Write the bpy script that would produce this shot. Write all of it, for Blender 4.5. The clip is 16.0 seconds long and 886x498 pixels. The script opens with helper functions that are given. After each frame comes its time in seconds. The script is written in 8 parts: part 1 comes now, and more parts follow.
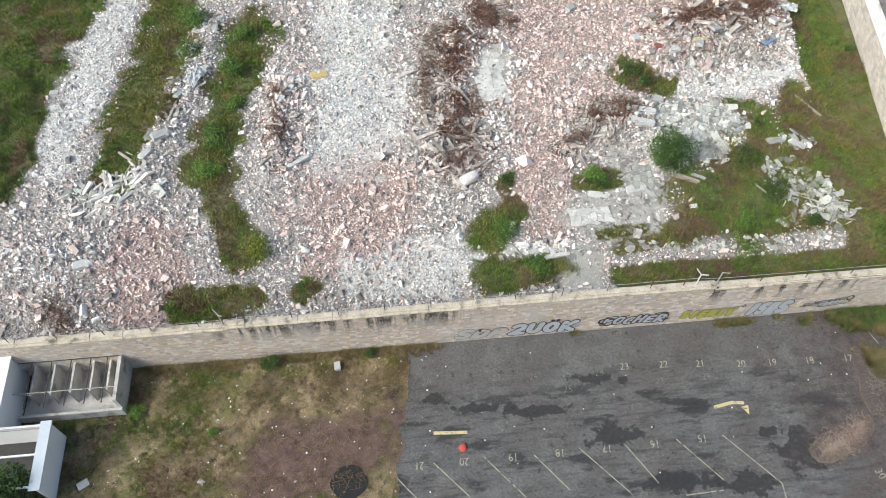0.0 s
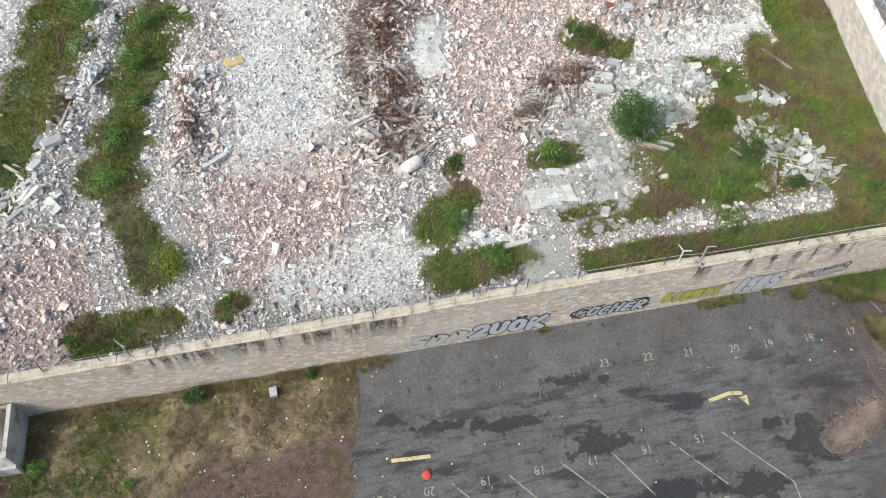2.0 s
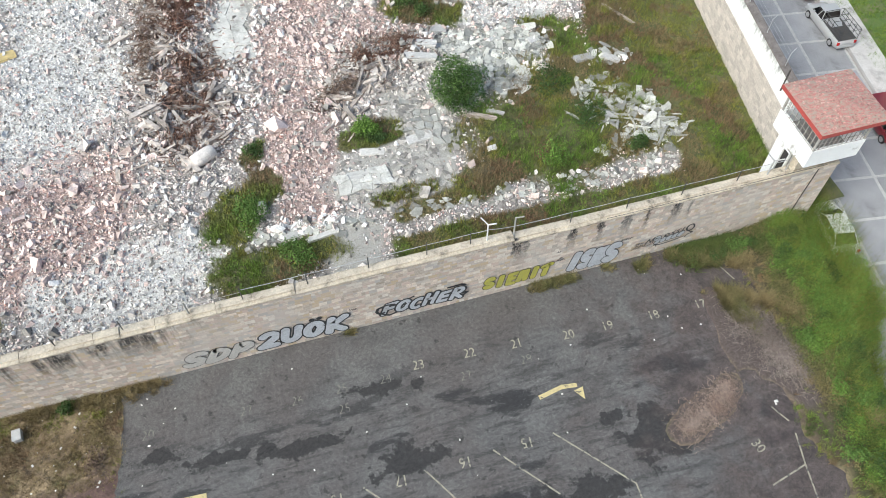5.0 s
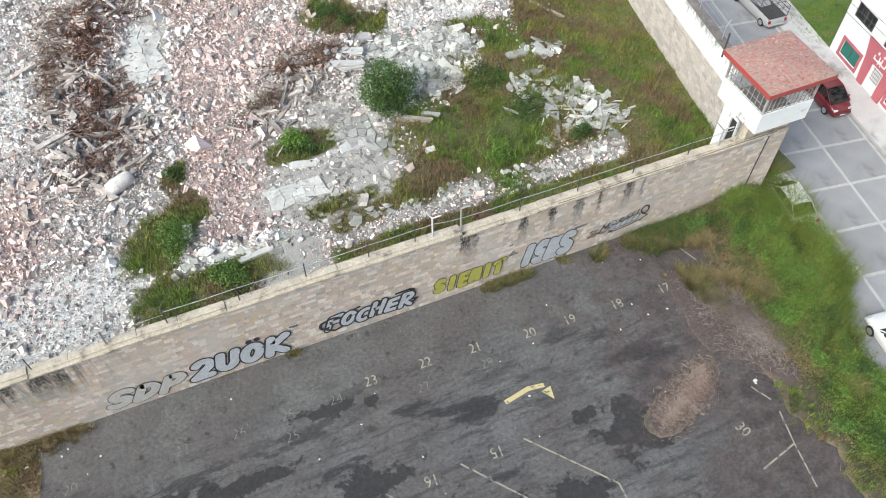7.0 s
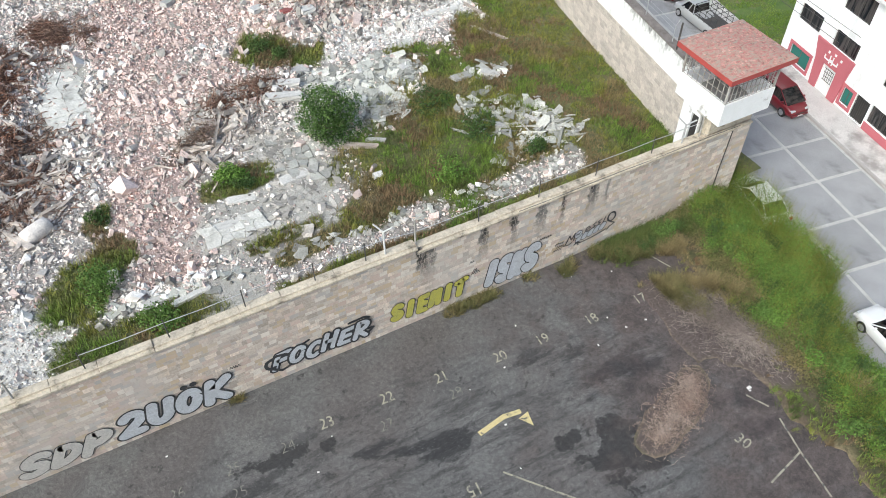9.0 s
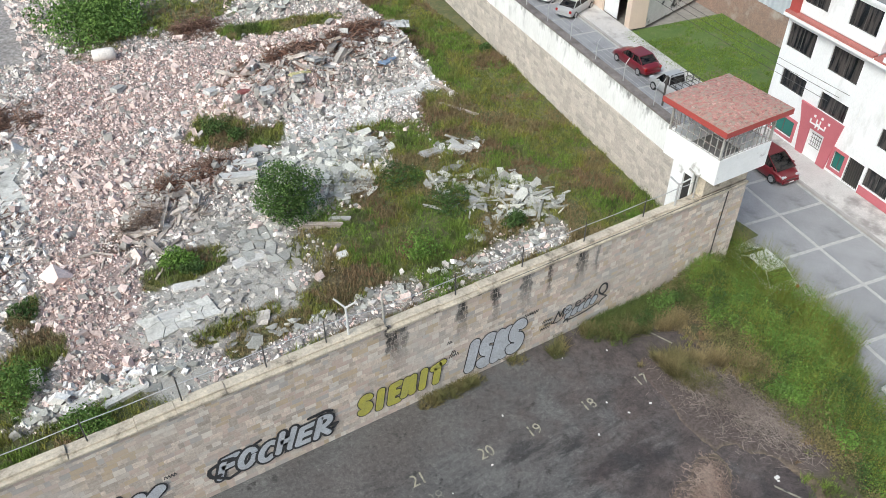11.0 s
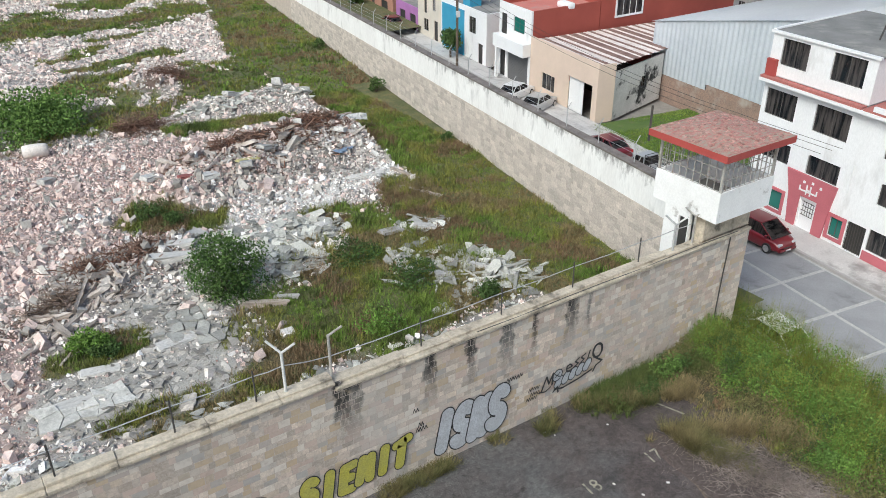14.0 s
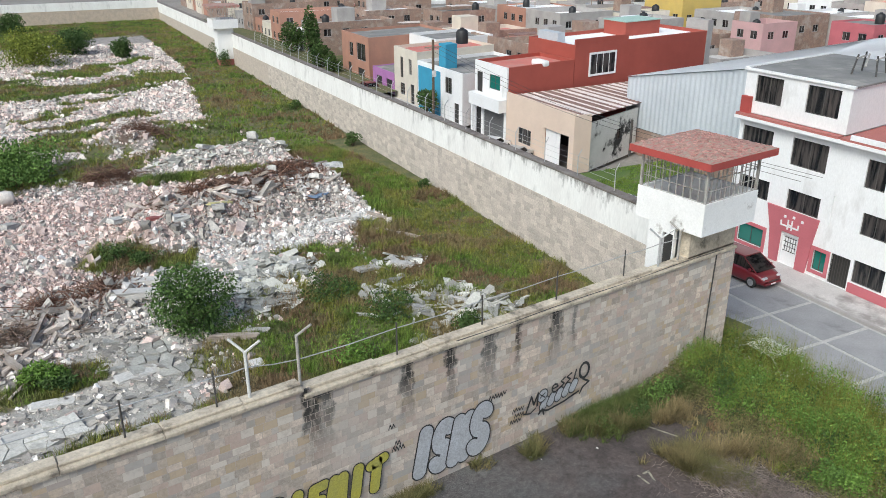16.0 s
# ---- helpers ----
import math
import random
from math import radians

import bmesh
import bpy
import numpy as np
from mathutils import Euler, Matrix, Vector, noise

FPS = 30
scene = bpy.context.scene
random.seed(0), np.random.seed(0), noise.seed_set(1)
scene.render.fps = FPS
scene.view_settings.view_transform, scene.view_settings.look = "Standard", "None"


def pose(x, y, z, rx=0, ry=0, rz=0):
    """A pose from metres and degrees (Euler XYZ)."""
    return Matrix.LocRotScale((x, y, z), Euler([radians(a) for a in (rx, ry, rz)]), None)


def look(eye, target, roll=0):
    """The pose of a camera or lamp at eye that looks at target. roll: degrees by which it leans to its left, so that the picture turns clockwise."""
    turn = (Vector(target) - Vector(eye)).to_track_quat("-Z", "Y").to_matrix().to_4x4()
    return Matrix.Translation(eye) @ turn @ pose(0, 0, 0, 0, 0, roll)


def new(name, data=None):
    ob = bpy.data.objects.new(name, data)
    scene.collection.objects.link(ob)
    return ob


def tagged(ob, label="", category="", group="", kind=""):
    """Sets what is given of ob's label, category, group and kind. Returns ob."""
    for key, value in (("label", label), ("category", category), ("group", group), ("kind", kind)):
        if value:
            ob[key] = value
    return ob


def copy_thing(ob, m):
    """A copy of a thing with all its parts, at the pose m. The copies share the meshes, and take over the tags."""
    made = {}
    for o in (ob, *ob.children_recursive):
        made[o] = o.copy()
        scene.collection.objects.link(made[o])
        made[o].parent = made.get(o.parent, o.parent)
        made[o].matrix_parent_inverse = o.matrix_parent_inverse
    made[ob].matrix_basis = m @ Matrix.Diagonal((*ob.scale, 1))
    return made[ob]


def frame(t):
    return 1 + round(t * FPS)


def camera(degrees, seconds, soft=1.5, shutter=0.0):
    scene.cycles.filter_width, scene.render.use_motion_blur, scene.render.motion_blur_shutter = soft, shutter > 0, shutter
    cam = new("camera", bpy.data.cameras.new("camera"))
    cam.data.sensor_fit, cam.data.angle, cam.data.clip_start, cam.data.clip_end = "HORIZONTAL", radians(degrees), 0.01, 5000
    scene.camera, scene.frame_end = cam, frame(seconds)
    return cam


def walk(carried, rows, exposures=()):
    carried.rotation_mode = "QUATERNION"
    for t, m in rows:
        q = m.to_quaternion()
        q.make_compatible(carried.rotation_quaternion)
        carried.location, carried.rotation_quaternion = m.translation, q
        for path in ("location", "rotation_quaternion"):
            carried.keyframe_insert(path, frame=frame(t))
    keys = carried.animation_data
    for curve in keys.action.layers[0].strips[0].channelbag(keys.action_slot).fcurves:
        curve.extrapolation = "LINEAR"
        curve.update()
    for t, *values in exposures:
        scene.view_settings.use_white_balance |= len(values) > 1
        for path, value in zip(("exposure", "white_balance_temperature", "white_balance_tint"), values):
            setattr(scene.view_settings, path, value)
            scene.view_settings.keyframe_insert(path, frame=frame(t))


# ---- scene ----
cam = camera(58.8, 16.0, soft=0.9)
METRES, EYE, TILT, LEAN, TURN = 46.0, 55.3, -57.6, 0.0, -5.3
ROWS = [
    (0.0, 0.0, 0.0, 0.0, 0.0, 0.0, -0.0),
    (0.5, 0.0013, 0.0476, -0.0112, -0.46, -0.03, 0.8),
    (1.0, 0.0029, 0.0939, -0.0156, -1.57, -0.07, 2.62),
    (1.5, 0.0093, 0.137, -0.0147, -2.41, -0.02, 3.86),
    (2.0, 0.0226, 0.1761, -0.0119, -2.96, 0.04, 4.61),
    (2.5, 0.0436, 0.2126, -0.0086, -3.29, 0.11, 5.1),
    (3.0, 0.0754, 0.243, -0.013, -3.58, 0.24, 5.51),
    (3.5, 0.1175, 0.2683, -0.0231, -3.9, 0.32, 5.92),
    (4.0, 0.1661, 0.2897, -0.0389, -4.19, 0.45, 6.34),
    (4.5, 0.2139, 0.3102, -0.056, -4.82, 0.48, 7.48),
    (5.0, 0.247, 0.3263, -0.071, -6.11, 0.78, 9.32),
    (7.5, 0.2531, 0.4212, -0.1378, -10.2, 4.44, 15.81),
    (8.0, 0.2538, 0.4429, -0.151, -10.94, 5.35, 17.01),
    (8.5, 0.2547, 0.4651, -0.1632, -11.66, 6.45, 18.16),
    (9.0, 0.2557, 0.488, -0.1739, -12.33, 8.04, 19.13),
    (11.5, 0.2826, 0.6162, -0.186, -14.35, 17.13, 22.09),
    (12.0, 0.2886, 0.6413, -0.1863, -14.89, 18.91, 22.83),
    (12.5, 0.2949, 0.6686, -0.189, -15.06, 20.86, 23.0),
    (13.0, 0.2979, 0.6967, -0.2019, -15.26, 22.7, 23.27),
    (13.5, 0.2986, 0.7216, -0.2184, -15.47, 24.49, 23.5),
    (14.0, 0.2976, 0.7424, -0.2333, -15.71, 26.23, 23.73),
    (14.5, 0.2971, 0.7628, -0.2467, -15.95, 27.98, 23.96),
    (15.0, 0.2971, 0.7785, -0.2558, -16.2, 29.5, 24.15),
    (15.5, 0.2978, 0.7897, -0.2625, -16.64, 30.77, 24.6),
    (16.0, 0.2986, 0.7992, -0.2681, -16.94, 31.92, 24.97),
]
walk(cam, [(t, pose(0, -26.4, EYE, TILT, LEAN, TURN) @ pose(METRES * x, METRES * y, METRES * z, 90 + pitch, roll, yaw)) for t, x, y, z, yaw, pitch, roll in ROWS], [(0.0, 0.58, 6250, 2.5), (5.0, 0.63, 6150, 2.5), (9.0, 0.58, 6150, 3), (12.5, 0.30, 6120, 3), (16.0, 0.24, 6080, 3.5)])
# ---- world and light: a bright overcast day ----
world = bpy.data.worlds.new("overcast")
scene.world = world
world.use_nodes = True
wn = world.node_tree.nodes
sky = wn.new("ShaderNodeTexSky")
sky.sky_type, sky.sun_disc = "NISHITA", False
sky.sun_elevation, sky.sun_rotation = radians(44), radians(246)
sky.air_density, sky.dust_density, sky.ozone_density = 1.0, 4.0, 1.0
world.node_tree.links.new(sky.outputs[0], wn["Background"].inputs[0])
wn["Background"].inputs[1].default_value = 0.12
sun = new("sun", bpy.data.lights.new("sun", "SUN"))
sun.data.energy, sun.data.angle, sun.data.color = 1.85, radians(26), (1.0, 0.975, 0.94)
sun.matrix_world = look((-50, -22, 52), (0, 0, 0))

# ---- frames of reference ----
# the street, the long side wall and the houses run 8.5 degrees off the square of the yard wall
SM = pose(42.2, 0, 0, 0, 0, -8.53)
STREET = -0.95


def to_street(x, y):
    p = SM.inverted() @ Vector((x, y, 0))
    return p.x, p.y


# ---- materials ----
def nodes_of(name):
    m = bpy.data.materials.new(name)
    m.use_nodes = True
    t = m.node_tree
    return m, t.nodes, t.links, t.nodes["Principled BSDF"]


def noise_node(n, l, vec, scale, detail=4.0, rough=0.6):
    k = n.new("ShaderNodeTexNoise")
    k.inputs["Scale"].default_value, k.inputs["Detail"].default_value, k.inputs["Roughness"].default_value = scale, detail, rough
    l.new(vec, k.inputs["Vector"])
    return k.outputs["Fac"]


def ramp_node(n, l, fac, p0, p1, v0=0.0, v1=1.0):
    k = n.new("ShaderNodeMapRange")
    k.inputs["From Min"].default_value, k.inputs["From Max"].default_value = p0, p1
    k.inputs["To Min"].default_value, k.inputs["To Max"].default_value = v0, v1
    l.new(fac, k.inputs["Value"])
    return k.outputs["Result"]


def mix_node(n, l, fac, a, b, blend="MIX"):
    k = n.new("ShaderNodeMix")
    k.data_type, k.blend_type = "RGBA", blend
    for sock, v in ((k.inputs[0], fac), (k.inputs[6], a), (k.inputs[7], b)):
        if isinstance(v, (int, float)):
            sock.default_value = v
        elif isinstance(v, tuple):
            sock.default_value = (*v, 1)
        else:
            l.new(v, sock)
    return k.outputs[2]


def material(name, a, b, scale=0.8, rough=0.85, bump=0.25, fine=14.0, stain=None, stain_scale=0.25, stain_at=(0.52, 0.68), island=0.0, single=0.0, metal=0.0, stretch=(1, 1, 1), spread=0.35, grit=0.21):
    """Two mixed tones, a fine grain, a stain with a shape of its own, and a random tone for each island or object."""
    m, n, l, bsdf = nodes_of(name)
    tc = n.new("ShaderNodeTexCoord").outputs["Object"]
    mp = n.new("ShaderNodeMapping")
    mp.inputs["Scale"].default_value = stretch
    l.new(tc, mp.inputs["Vector"])
    vec = mp.outputs[0]
    col = mix_node(n, l, ramp_node(n, l, noise_node(n, l, vec, scale), 0.5 - spread / 2, 0.5 + spread / 2), a, b)
    grain = noise_node(n, l, vec, fine, 3.0, 0.7)
    g = ramp_node(n, l, grain, 0.3, 0.7, 1 - grit, 1 + grit)
    comb = n.new("ShaderNodeCombineColor")
    for i in range(3):
        l.new(g, comb.inputs[i])
    col = mix_node(n, l, 1.0, col, comb.outputs[0], "MULTIPLY")
    if stain:
        col = mix_node(n, l, ramp_node(n, l, noise_node(n, l, vec, stain_scale, 6.0, 0.65), *stain_at), col, stain)
    if island or single:
        rnd = n.new("ShaderNodeNewGeometry").outputs["Random Per Island"] if island else n.new("ShaderNodeObjectInfo").outputs["Random"]
        k = island or single
        v = ramp_node(n, l, rnd, 0, 1, 1 - k, 1 + k)
        c2 = n.new("ShaderNodeCombineColor")
        for i in range(3):
            l.new(v, c2.inputs[i])
        col = mix_node(n, l, 1.0, col, c2.outputs[0], "MULTIPLY")
    l.new(col, bsdf.inputs["Base Color"])
    bsdf.inputs["Roughness"].default_value, bsdf.inputs["Metallic"].default_value = rough, metal
    if bump:
        bp = n.new("ShaderNodeBump")
        bp.inputs["Strength"].default_value, bp.inputs["Distance"].default_value = bump, 0.03
        l.new(grain, bp.inputs["Height"])
        l.new(bp.outputs[0], bsdf.inputs["Normal"])
    return m


def glass_dark(name, tint):
    m, n, l, bsdf = nodes_of(name)
    bsdf.inputs["Base Color"].default_value = (*tint, 1)
    bsdf.inputs["Roughness"].default_value = 0.08
    bsdf.inputs["Specular IOR Level"].default_value = 0.6
    return m


M_STONE = material("cut_stone", (0.47, 0.39, 0.31), (0.36, 0.31, 0.26), 1.5, 0.9, 0.6, 9, island=0.22)
M_MORTAR = material("mortar", (0.54, 0.47, 0.40), (0.44, 0.385, 0.335), 2.0, 0.95, 0.5, 20)
M_COPING = material("coping_mortar", (0.60, 0.53, 0.42), (0.40, 0.34, 0.265), 1.1, 0.95, 0.7, 8, stain=(0.14, 0.125, 0.10), stain_scale=1.1, stain_at=(0.56, 0.68))
M_WHITEWALL = material("weathered_whitewash", (0.86, 0.86, 0.84), (0.78, 0.77, 0.75), 0.5, 0.9, 0.15, 9, stain=(0.5, 0.495, 0.48), stain_scale=1.1, stain_at=(0.55, 0.75), stretch=(1, 1, 0.3), grit=0.06)
M_WHITE = material("white_paint", (0.84, 0.84, 0.84), (0.79, 0.79, 0.785), 0.4, 0.8, 0.08, 14, stain=(0.6, 0.59, 0.57), stain_scale=0.5, stain_at=(0.58, 0.75), stretch=(1, 1, 0.4), grit=0.06)
M_DARKTOP = material("dark_coping", (0.13, 0.11, 0.10), (0.25, 0.22, 0.20), 1.2, 0.9, 0.4)
M_ROOFRED = material("worn_red_roof", (0.42, 0.155, 0.135), (0.47, 0.27, 0.23), 3.0, 0.9, 0.8, 16, stain=(0.36, 0.31, 0.25), stain_scale=3.2, stain_at=(0.44, 0.60), stretch=(1.0, 2.2, 1))
M_FASCIA = material("red_fascia", (0.40, 0.07, 0.06), (0.34, 0.06, 0.05), 1.0, 0.7, 0.1, grit=0.06)
M_IRON = material("painted_iron", (0.42, 0.41, 0.38), (0.30, 0.28, 0.25), 3.0, 0.6, 0.1, 20, stain=(0.16, 0.08, 0.05), stain_scale=3.0, stain_at=(0.6, 0.7))
M_GALV = material("galvanised_tube", (0.55, 0.55, 0.55), (0.45, 0.45, 0.45), 3.0, 0.5, 0.05, 20, metal=0.4)
M_DARKIRON = material("dark_iron", (0.05, 0.05, 0.05), (0.08, 0.07, 0.06), 3.0, 0.6, 0.1)
M_CONC = material("street_concrete", (0.33, 0.33, 0.34), (0.26, 0.26, 0.27), 0.6, 0.85, 0.2, 15, stain=(0.16, 0.16, 0.16), stain_scale=0.35, stain_at=(0.58, 0.72), single=0.1)
M_JOINT = material("joint_cement", (0.47, 0.46, 0.45), (0.38, 0.37, 0.36), 2.0, 0.9, 0.2)
M_WALKWAY = material("pavement_concrete", (0.58, 0.56, 0.54), (0.50, 0.48, 0.465), 0.8, 0.85, 0.2, 15, stain=(0.28, 0.26, 0.25), stain_scale=0.5)
M_LINE = material("worn_road_paint", (0.38, 0.355, 0.27), (0.22, 0.205, 0.165), 2.5, 0.8, 0.1, 20, stain=(0.07, 0.07, 0.07), stain_scale=3.0, stain_at=(0.54, 0.60))
M_LINE_FAINT = material("faded_road_paint", (0.24, 0.23, 0.19), (0.13, 0.125, 0.115), 2.5, 0.85, 0.1, 20, stain=(0.09, 0.09, 0.09), stain_scale=3.0, stain_at=(0.5, 0.58))
M_YELLOW = material("yellow_road_paint", (0.60, 0.50, 0.25), (0.50, 0.42, 0.22), 2.0, 0.8, 0.1, 20, stain=(0.10, 0.10, 0.09), stain_scale=4.0, stain_at=(0.58, 0.64))
M_STEELBLUE = material("sheet_metal", (0.58, 0.62, 0.66), (0.50, 0.54, 0.58), 0.3, 0.5, 0.05, 5, metal=0.1, grit=0.06)
M_ROOFSHEET = material("white_roof_sheet", (0.93, 0.93, 0.93), (0.88, 0.88, 0.89), 0.2, 1.0, 0, 4, grit=0.04)
M_ROOFSHEET.node_tree.nodes["Principled BSDF"].inputs["Specular IOR Level"].default_value = 0.08
M_BRICK = material("clay_brick", (0.34, 0.23, 0.18), (0.26, 0.19, 0.155), 1.5, 0.9, 0.5, 9, stain=(0.42, 0.36, 0.31), stain_scale=0.6)
M_BEIGE = material("beige_plaster", (0.71, 0.57, 0.46), (0.65, 0.52, 0.42), 0.5, 0.85, 0.1, grit=0.06)
M_REDPAINT = material("brick_red_paint", (0.38, 0.085, 0.06), (0.32, 0.07, 0.05), 0.4, 0.8, 0.1, grit=0.06)
M_REDROOF2 = material("red_waterproofing", (0.60, 0.21, 0.17), (0.52, 0.17, 0.14), 0.5, 0.8, 0.1, 6, stain=(0.45, 0.3, 0.25), stain_scale=0.4, grit=0.06)
M_PINK = material("pink_paint", (0.52, 0.15, 0.175), (0.45, 0.13, 0.15), 0.6, 0.75, 0.1, grit=0.06)
M_TERRACE = material("terrace_red", (0.42, 0.15, 0.13), (0.36, 0.13, 0.11), 0.8, 0.85, 0.2)
M_ROOFGREY = material("grey_roof", (0.26, 0.25, 0.24), (0.18, 0.18, 0.17), 0.5, 0.9, 0.3, 10, stain=(0.36, 0.34, 0.31), stain_scale=0.4, grit=0.06)
M_BLUE = material("bright_blue_paint", (0.06, 0.33, 0.50), (0.05, 0.28, 0.44), 0.6, 0.7, 0.1, grit=0.06)
M_CREAM = material("cream_plaster", (0.70, 0.64, 0.54), (0.60, 0.55, 0.47), 0.6, 0.85, 0.1, grit=0.06)
M_PURPLE = material("purple_paint", (0.45, 0.20, 0.46), (0.38, 0.17, 0.40), 0.6, 0.75, 0.1, grit=0.06)
M_ORANGE = material("orange_plaster", (0.46, 0.24, 0.17), (0.38, 0.21, 0.155), 0.6, 0.85, 0.1, grit=0.06)
M_YELLOWW = material("yellow_plaster", (0.65, 0.48, 0.14), (0.58, 0.43, 0.14), 0.6, 0.8, 0.1, grit=0.06)
M_GREYWALL = material("grey_render", (0.42, 0.40, 0.38), (0.33, 0.31, 0.30), 0.6, 0.9, 0.2, grit=0.06)
M_RUSTSHEET = material("rusty_sheet", (0.16, 0.09, 0.075), (0.26, 0.17, 0.145), 1.2, 0.8, 0.3, 10, island=0.3)
M_PALESHEET = material("pale_sheet", (0.74, 0.69, 0.66), (0.60, 0.52, 0.48), 1.2, 0.7, 0.2)
M_GLASS = material("dark_window_glass", (0.010, 0.012, 0.014), (0.075, 0.066, 0.062), 1.4, 0.08, 0, 3, stretch=(1, 3.0, 0.3), spread=0.16, grit=0.1)
M_GREENGLASS = glass_dark("green_window_glass", (0.02, 0.16, 0.13))
# near-black for doors; on the shed floor it paints in the inside shade
M_DOOR_SHADE = material("door_and_inner_shade", (0.03, 0.03, 0.03), (0.05, 0.045, 0.04), 1.0, 0.7, 0.1)
M_SHUTTER = material("grey_shutter", (0.12, 0.12, 0.12), (0.15, 0.15, 0.15), 1.0, 0.6, 0.1)
M_TANK = material("black_tank_plastic", (0.02, 0.02, 0.022), (0.035, 0.035, 0.035), 1.0, 0.5, 0.05)
M_TYRE = material("tyre_rubber", (0.02, 0.02, 0.02), (0.03, 0.03, 0.03), 3.0, 0.8, 0.1)
M_RIM = material("alloy", (0.55, 0.55, 0.55), (0.5, 0.5, 0.5), 3.0, 0.35, 0, metal=0.8)
M_WOOD = material("grey_timber", (0.34, 0.27, 0.21), (0.22, 0.17, 0.13), 2.0, 0.9, 0.4, 10, island=0.3)
M_BARK = material("bark", (0.14, 0.10, 0.07), (0.09, 0.07, 0.05), 4.0, 0.9, 0.5)


def paint(name, c):
    m, n, l, bsdf = nodes_of(name)
    bsdf.inputs["Base Color"].default_value = (*c, 1)
    bsdf.inputs["Roughness"].default_value = 0.28
    bsdf.inputs["Coat Weight"].default_value = 0.5
    return m


def leaf_material(name, a, b, k=0.38):
    m = material(name, a, b, 0.6, 0.75, 0, 6, island=k, spread=0.3)
    m.node_tree.nodes["Principled BSDF"].inputs["Specular IOR Level"].default_value = 0.25
    return m


M_LEAF = leaf_material("bush_leaves", (0.08, 0.13, 0.035), (0.045, 0.085, 0.025))
M_LEAF_BRIGHT = leaf_material("bright_weed_leaves", (0.175, 0.285, 0.055), (0.115, 0.205, 0.040))
M_GRASS = leaf_material("green_grass", (0.140, 0.175, 0.046), (0.190, 0.195, 0.062))
M_GRASS_DRY = leaf_material("dry_grass", (0.275, 0.220, 0.105), (0.200, 0.155, 0.080))
M_GRASS_RED = leaf_material("reddish_seed_grass", (0.230, 0.150, 0.088), (0.175, 0.135, 0.070))
M_TWIG = leaf_material("brown_brush", (0.16, 0.10, 0.07), (0.26, 0.20, 0.16))
M_TWIG_RED = leaf_material("rusty_rebar", (0.15, 0.075, 0.05), (0.23, 0.155, 0.12))



def grimy_wash():
    """Whitewash with black mould that hangs down from the wall's edge."""
    m = M_WHITEWALL
    n, l = m.node_tree.nodes, m.node_tree.links
    bsdf = n["Principled BSDF"]
    src = bsdf.inputs["Base Color"].links[0].from_socket
    vec = n.new("ShaderNodeTexCoord").outputs["Object"]
    sep = n.new("ShaderNodeSeparateXYZ")
    l.new(vec, sep.inputs[0])
    mp = n.new("ShaderNodeMapping")
    mp.inputs["Scale"].default_value = (1, 1, 0.45)
    l.new(vec, mp.inputs["Vector"])
    k = n.new("ShaderNodeMath")
    k.operation = "ADD"
    l.new(ramp_node(n, l, sep.outputs["Z"], 3.9, 5.3, -0.16, 0.16), k.inputs[0])
    l.new(noise_node(n, l, mp.outputs[0], 1.6, 8, 0.7), k.inputs[1])
    l.new(mix_node(n, l, ramp_node(n, l, k.outputs[0], 0.56, 0.74, 0, 0.85), src, (0.16, 0.155, 0.145)), bsdf.inputs["Base Color"])


grimy_wash()


# ---- mesh helpers ----
def part(name, bm, mat, parent=None, label="", smooth=False):
    me = bpy.data.meshes.new(name)
    if smooth:
        for f in bm.faces:
            f.smooth = True
    bm.normal_update()
    bm.to_mesh(me)
    bm.free()
    for m in (mat if isinstance(mat, (list, tuple)) else [mat]):
        me.materials.append(m)
    ob = new(name, me)
    if parent is not None:
        ob.parent = parent
    if label:
        tagged(ob, label)
    return ob


def thing(name, m, label, category, group="", kind=""):
    ob = new(name)
    ob.empty_display_size = 0.2
    ob.matrix_world = m
    return tagged(ob, label, category, group, kind)


def box(bm, x0, x1, y0, y1, z0, z1, m=None, mi=0):
    vs = [bm.verts.new((x, y, z)) for x in (x0, x1) for y in (y0, y1) for z in (z0, z1)]
    if m is not None:
        for v in vs:
            v.co = m @ v.co
    for q in ((0, 1, 3, 2), (4, 6, 7, 5), (0, 4, 5, 1), (2, 3, 7, 6), (0, 2, 6, 4), (1, 5, 7, 3)):
        bm.faces.new([vs[i] for i in q]).material_index = mi
    return vs


def boxes(*dims, m=None):
    bm = bmesh.new()
    for d in dims:
        box(bm, *d, m=m)
    return bm


def soft_box(x0, x1, y0, y1, z0, z1, r=0.03):
    bm = boxes((x0, x1, y0, y1, z0, z1))
    bmesh.ops.bevel(bm, geom=bm.edges[:], offset=r, segments=2, affect="EDGES", profile=0.6)
    return bm


def tube(bm, p, q, r, n=6, r2=None):
    p, q = Vector(p), Vector(q)
    d = (q - p).normalized()
    u = d.orthogonal().normalized()
    w = d.cross(u)
    r2 = r if r2 is None else r2
    a = [bm.verts.new(p + (u * math.cos(k * 2 * math.pi / n) + w * math.sin(k * 2 * math.pi / n)) * r) for k in range(n)]
    b = [bm.verts.new(q + (u * math.cos(k * 2 * math.pi / n) + w * math.sin(k * 2 * math.pi / n)) * r2) for k in range(n)]
    for k in range(n):
        bm.faces.new((a[k], a[(k + 1) % n], b[(k + 1) % n], b[k]))
    bm.faces.new(a[::-1])
    bm.faces.new(b)


def tubes(*segs, n=6):
    bm = bmesh.new()
    for p, q, r in segs:
        tube(bm, p, q, r, n)
    return bm


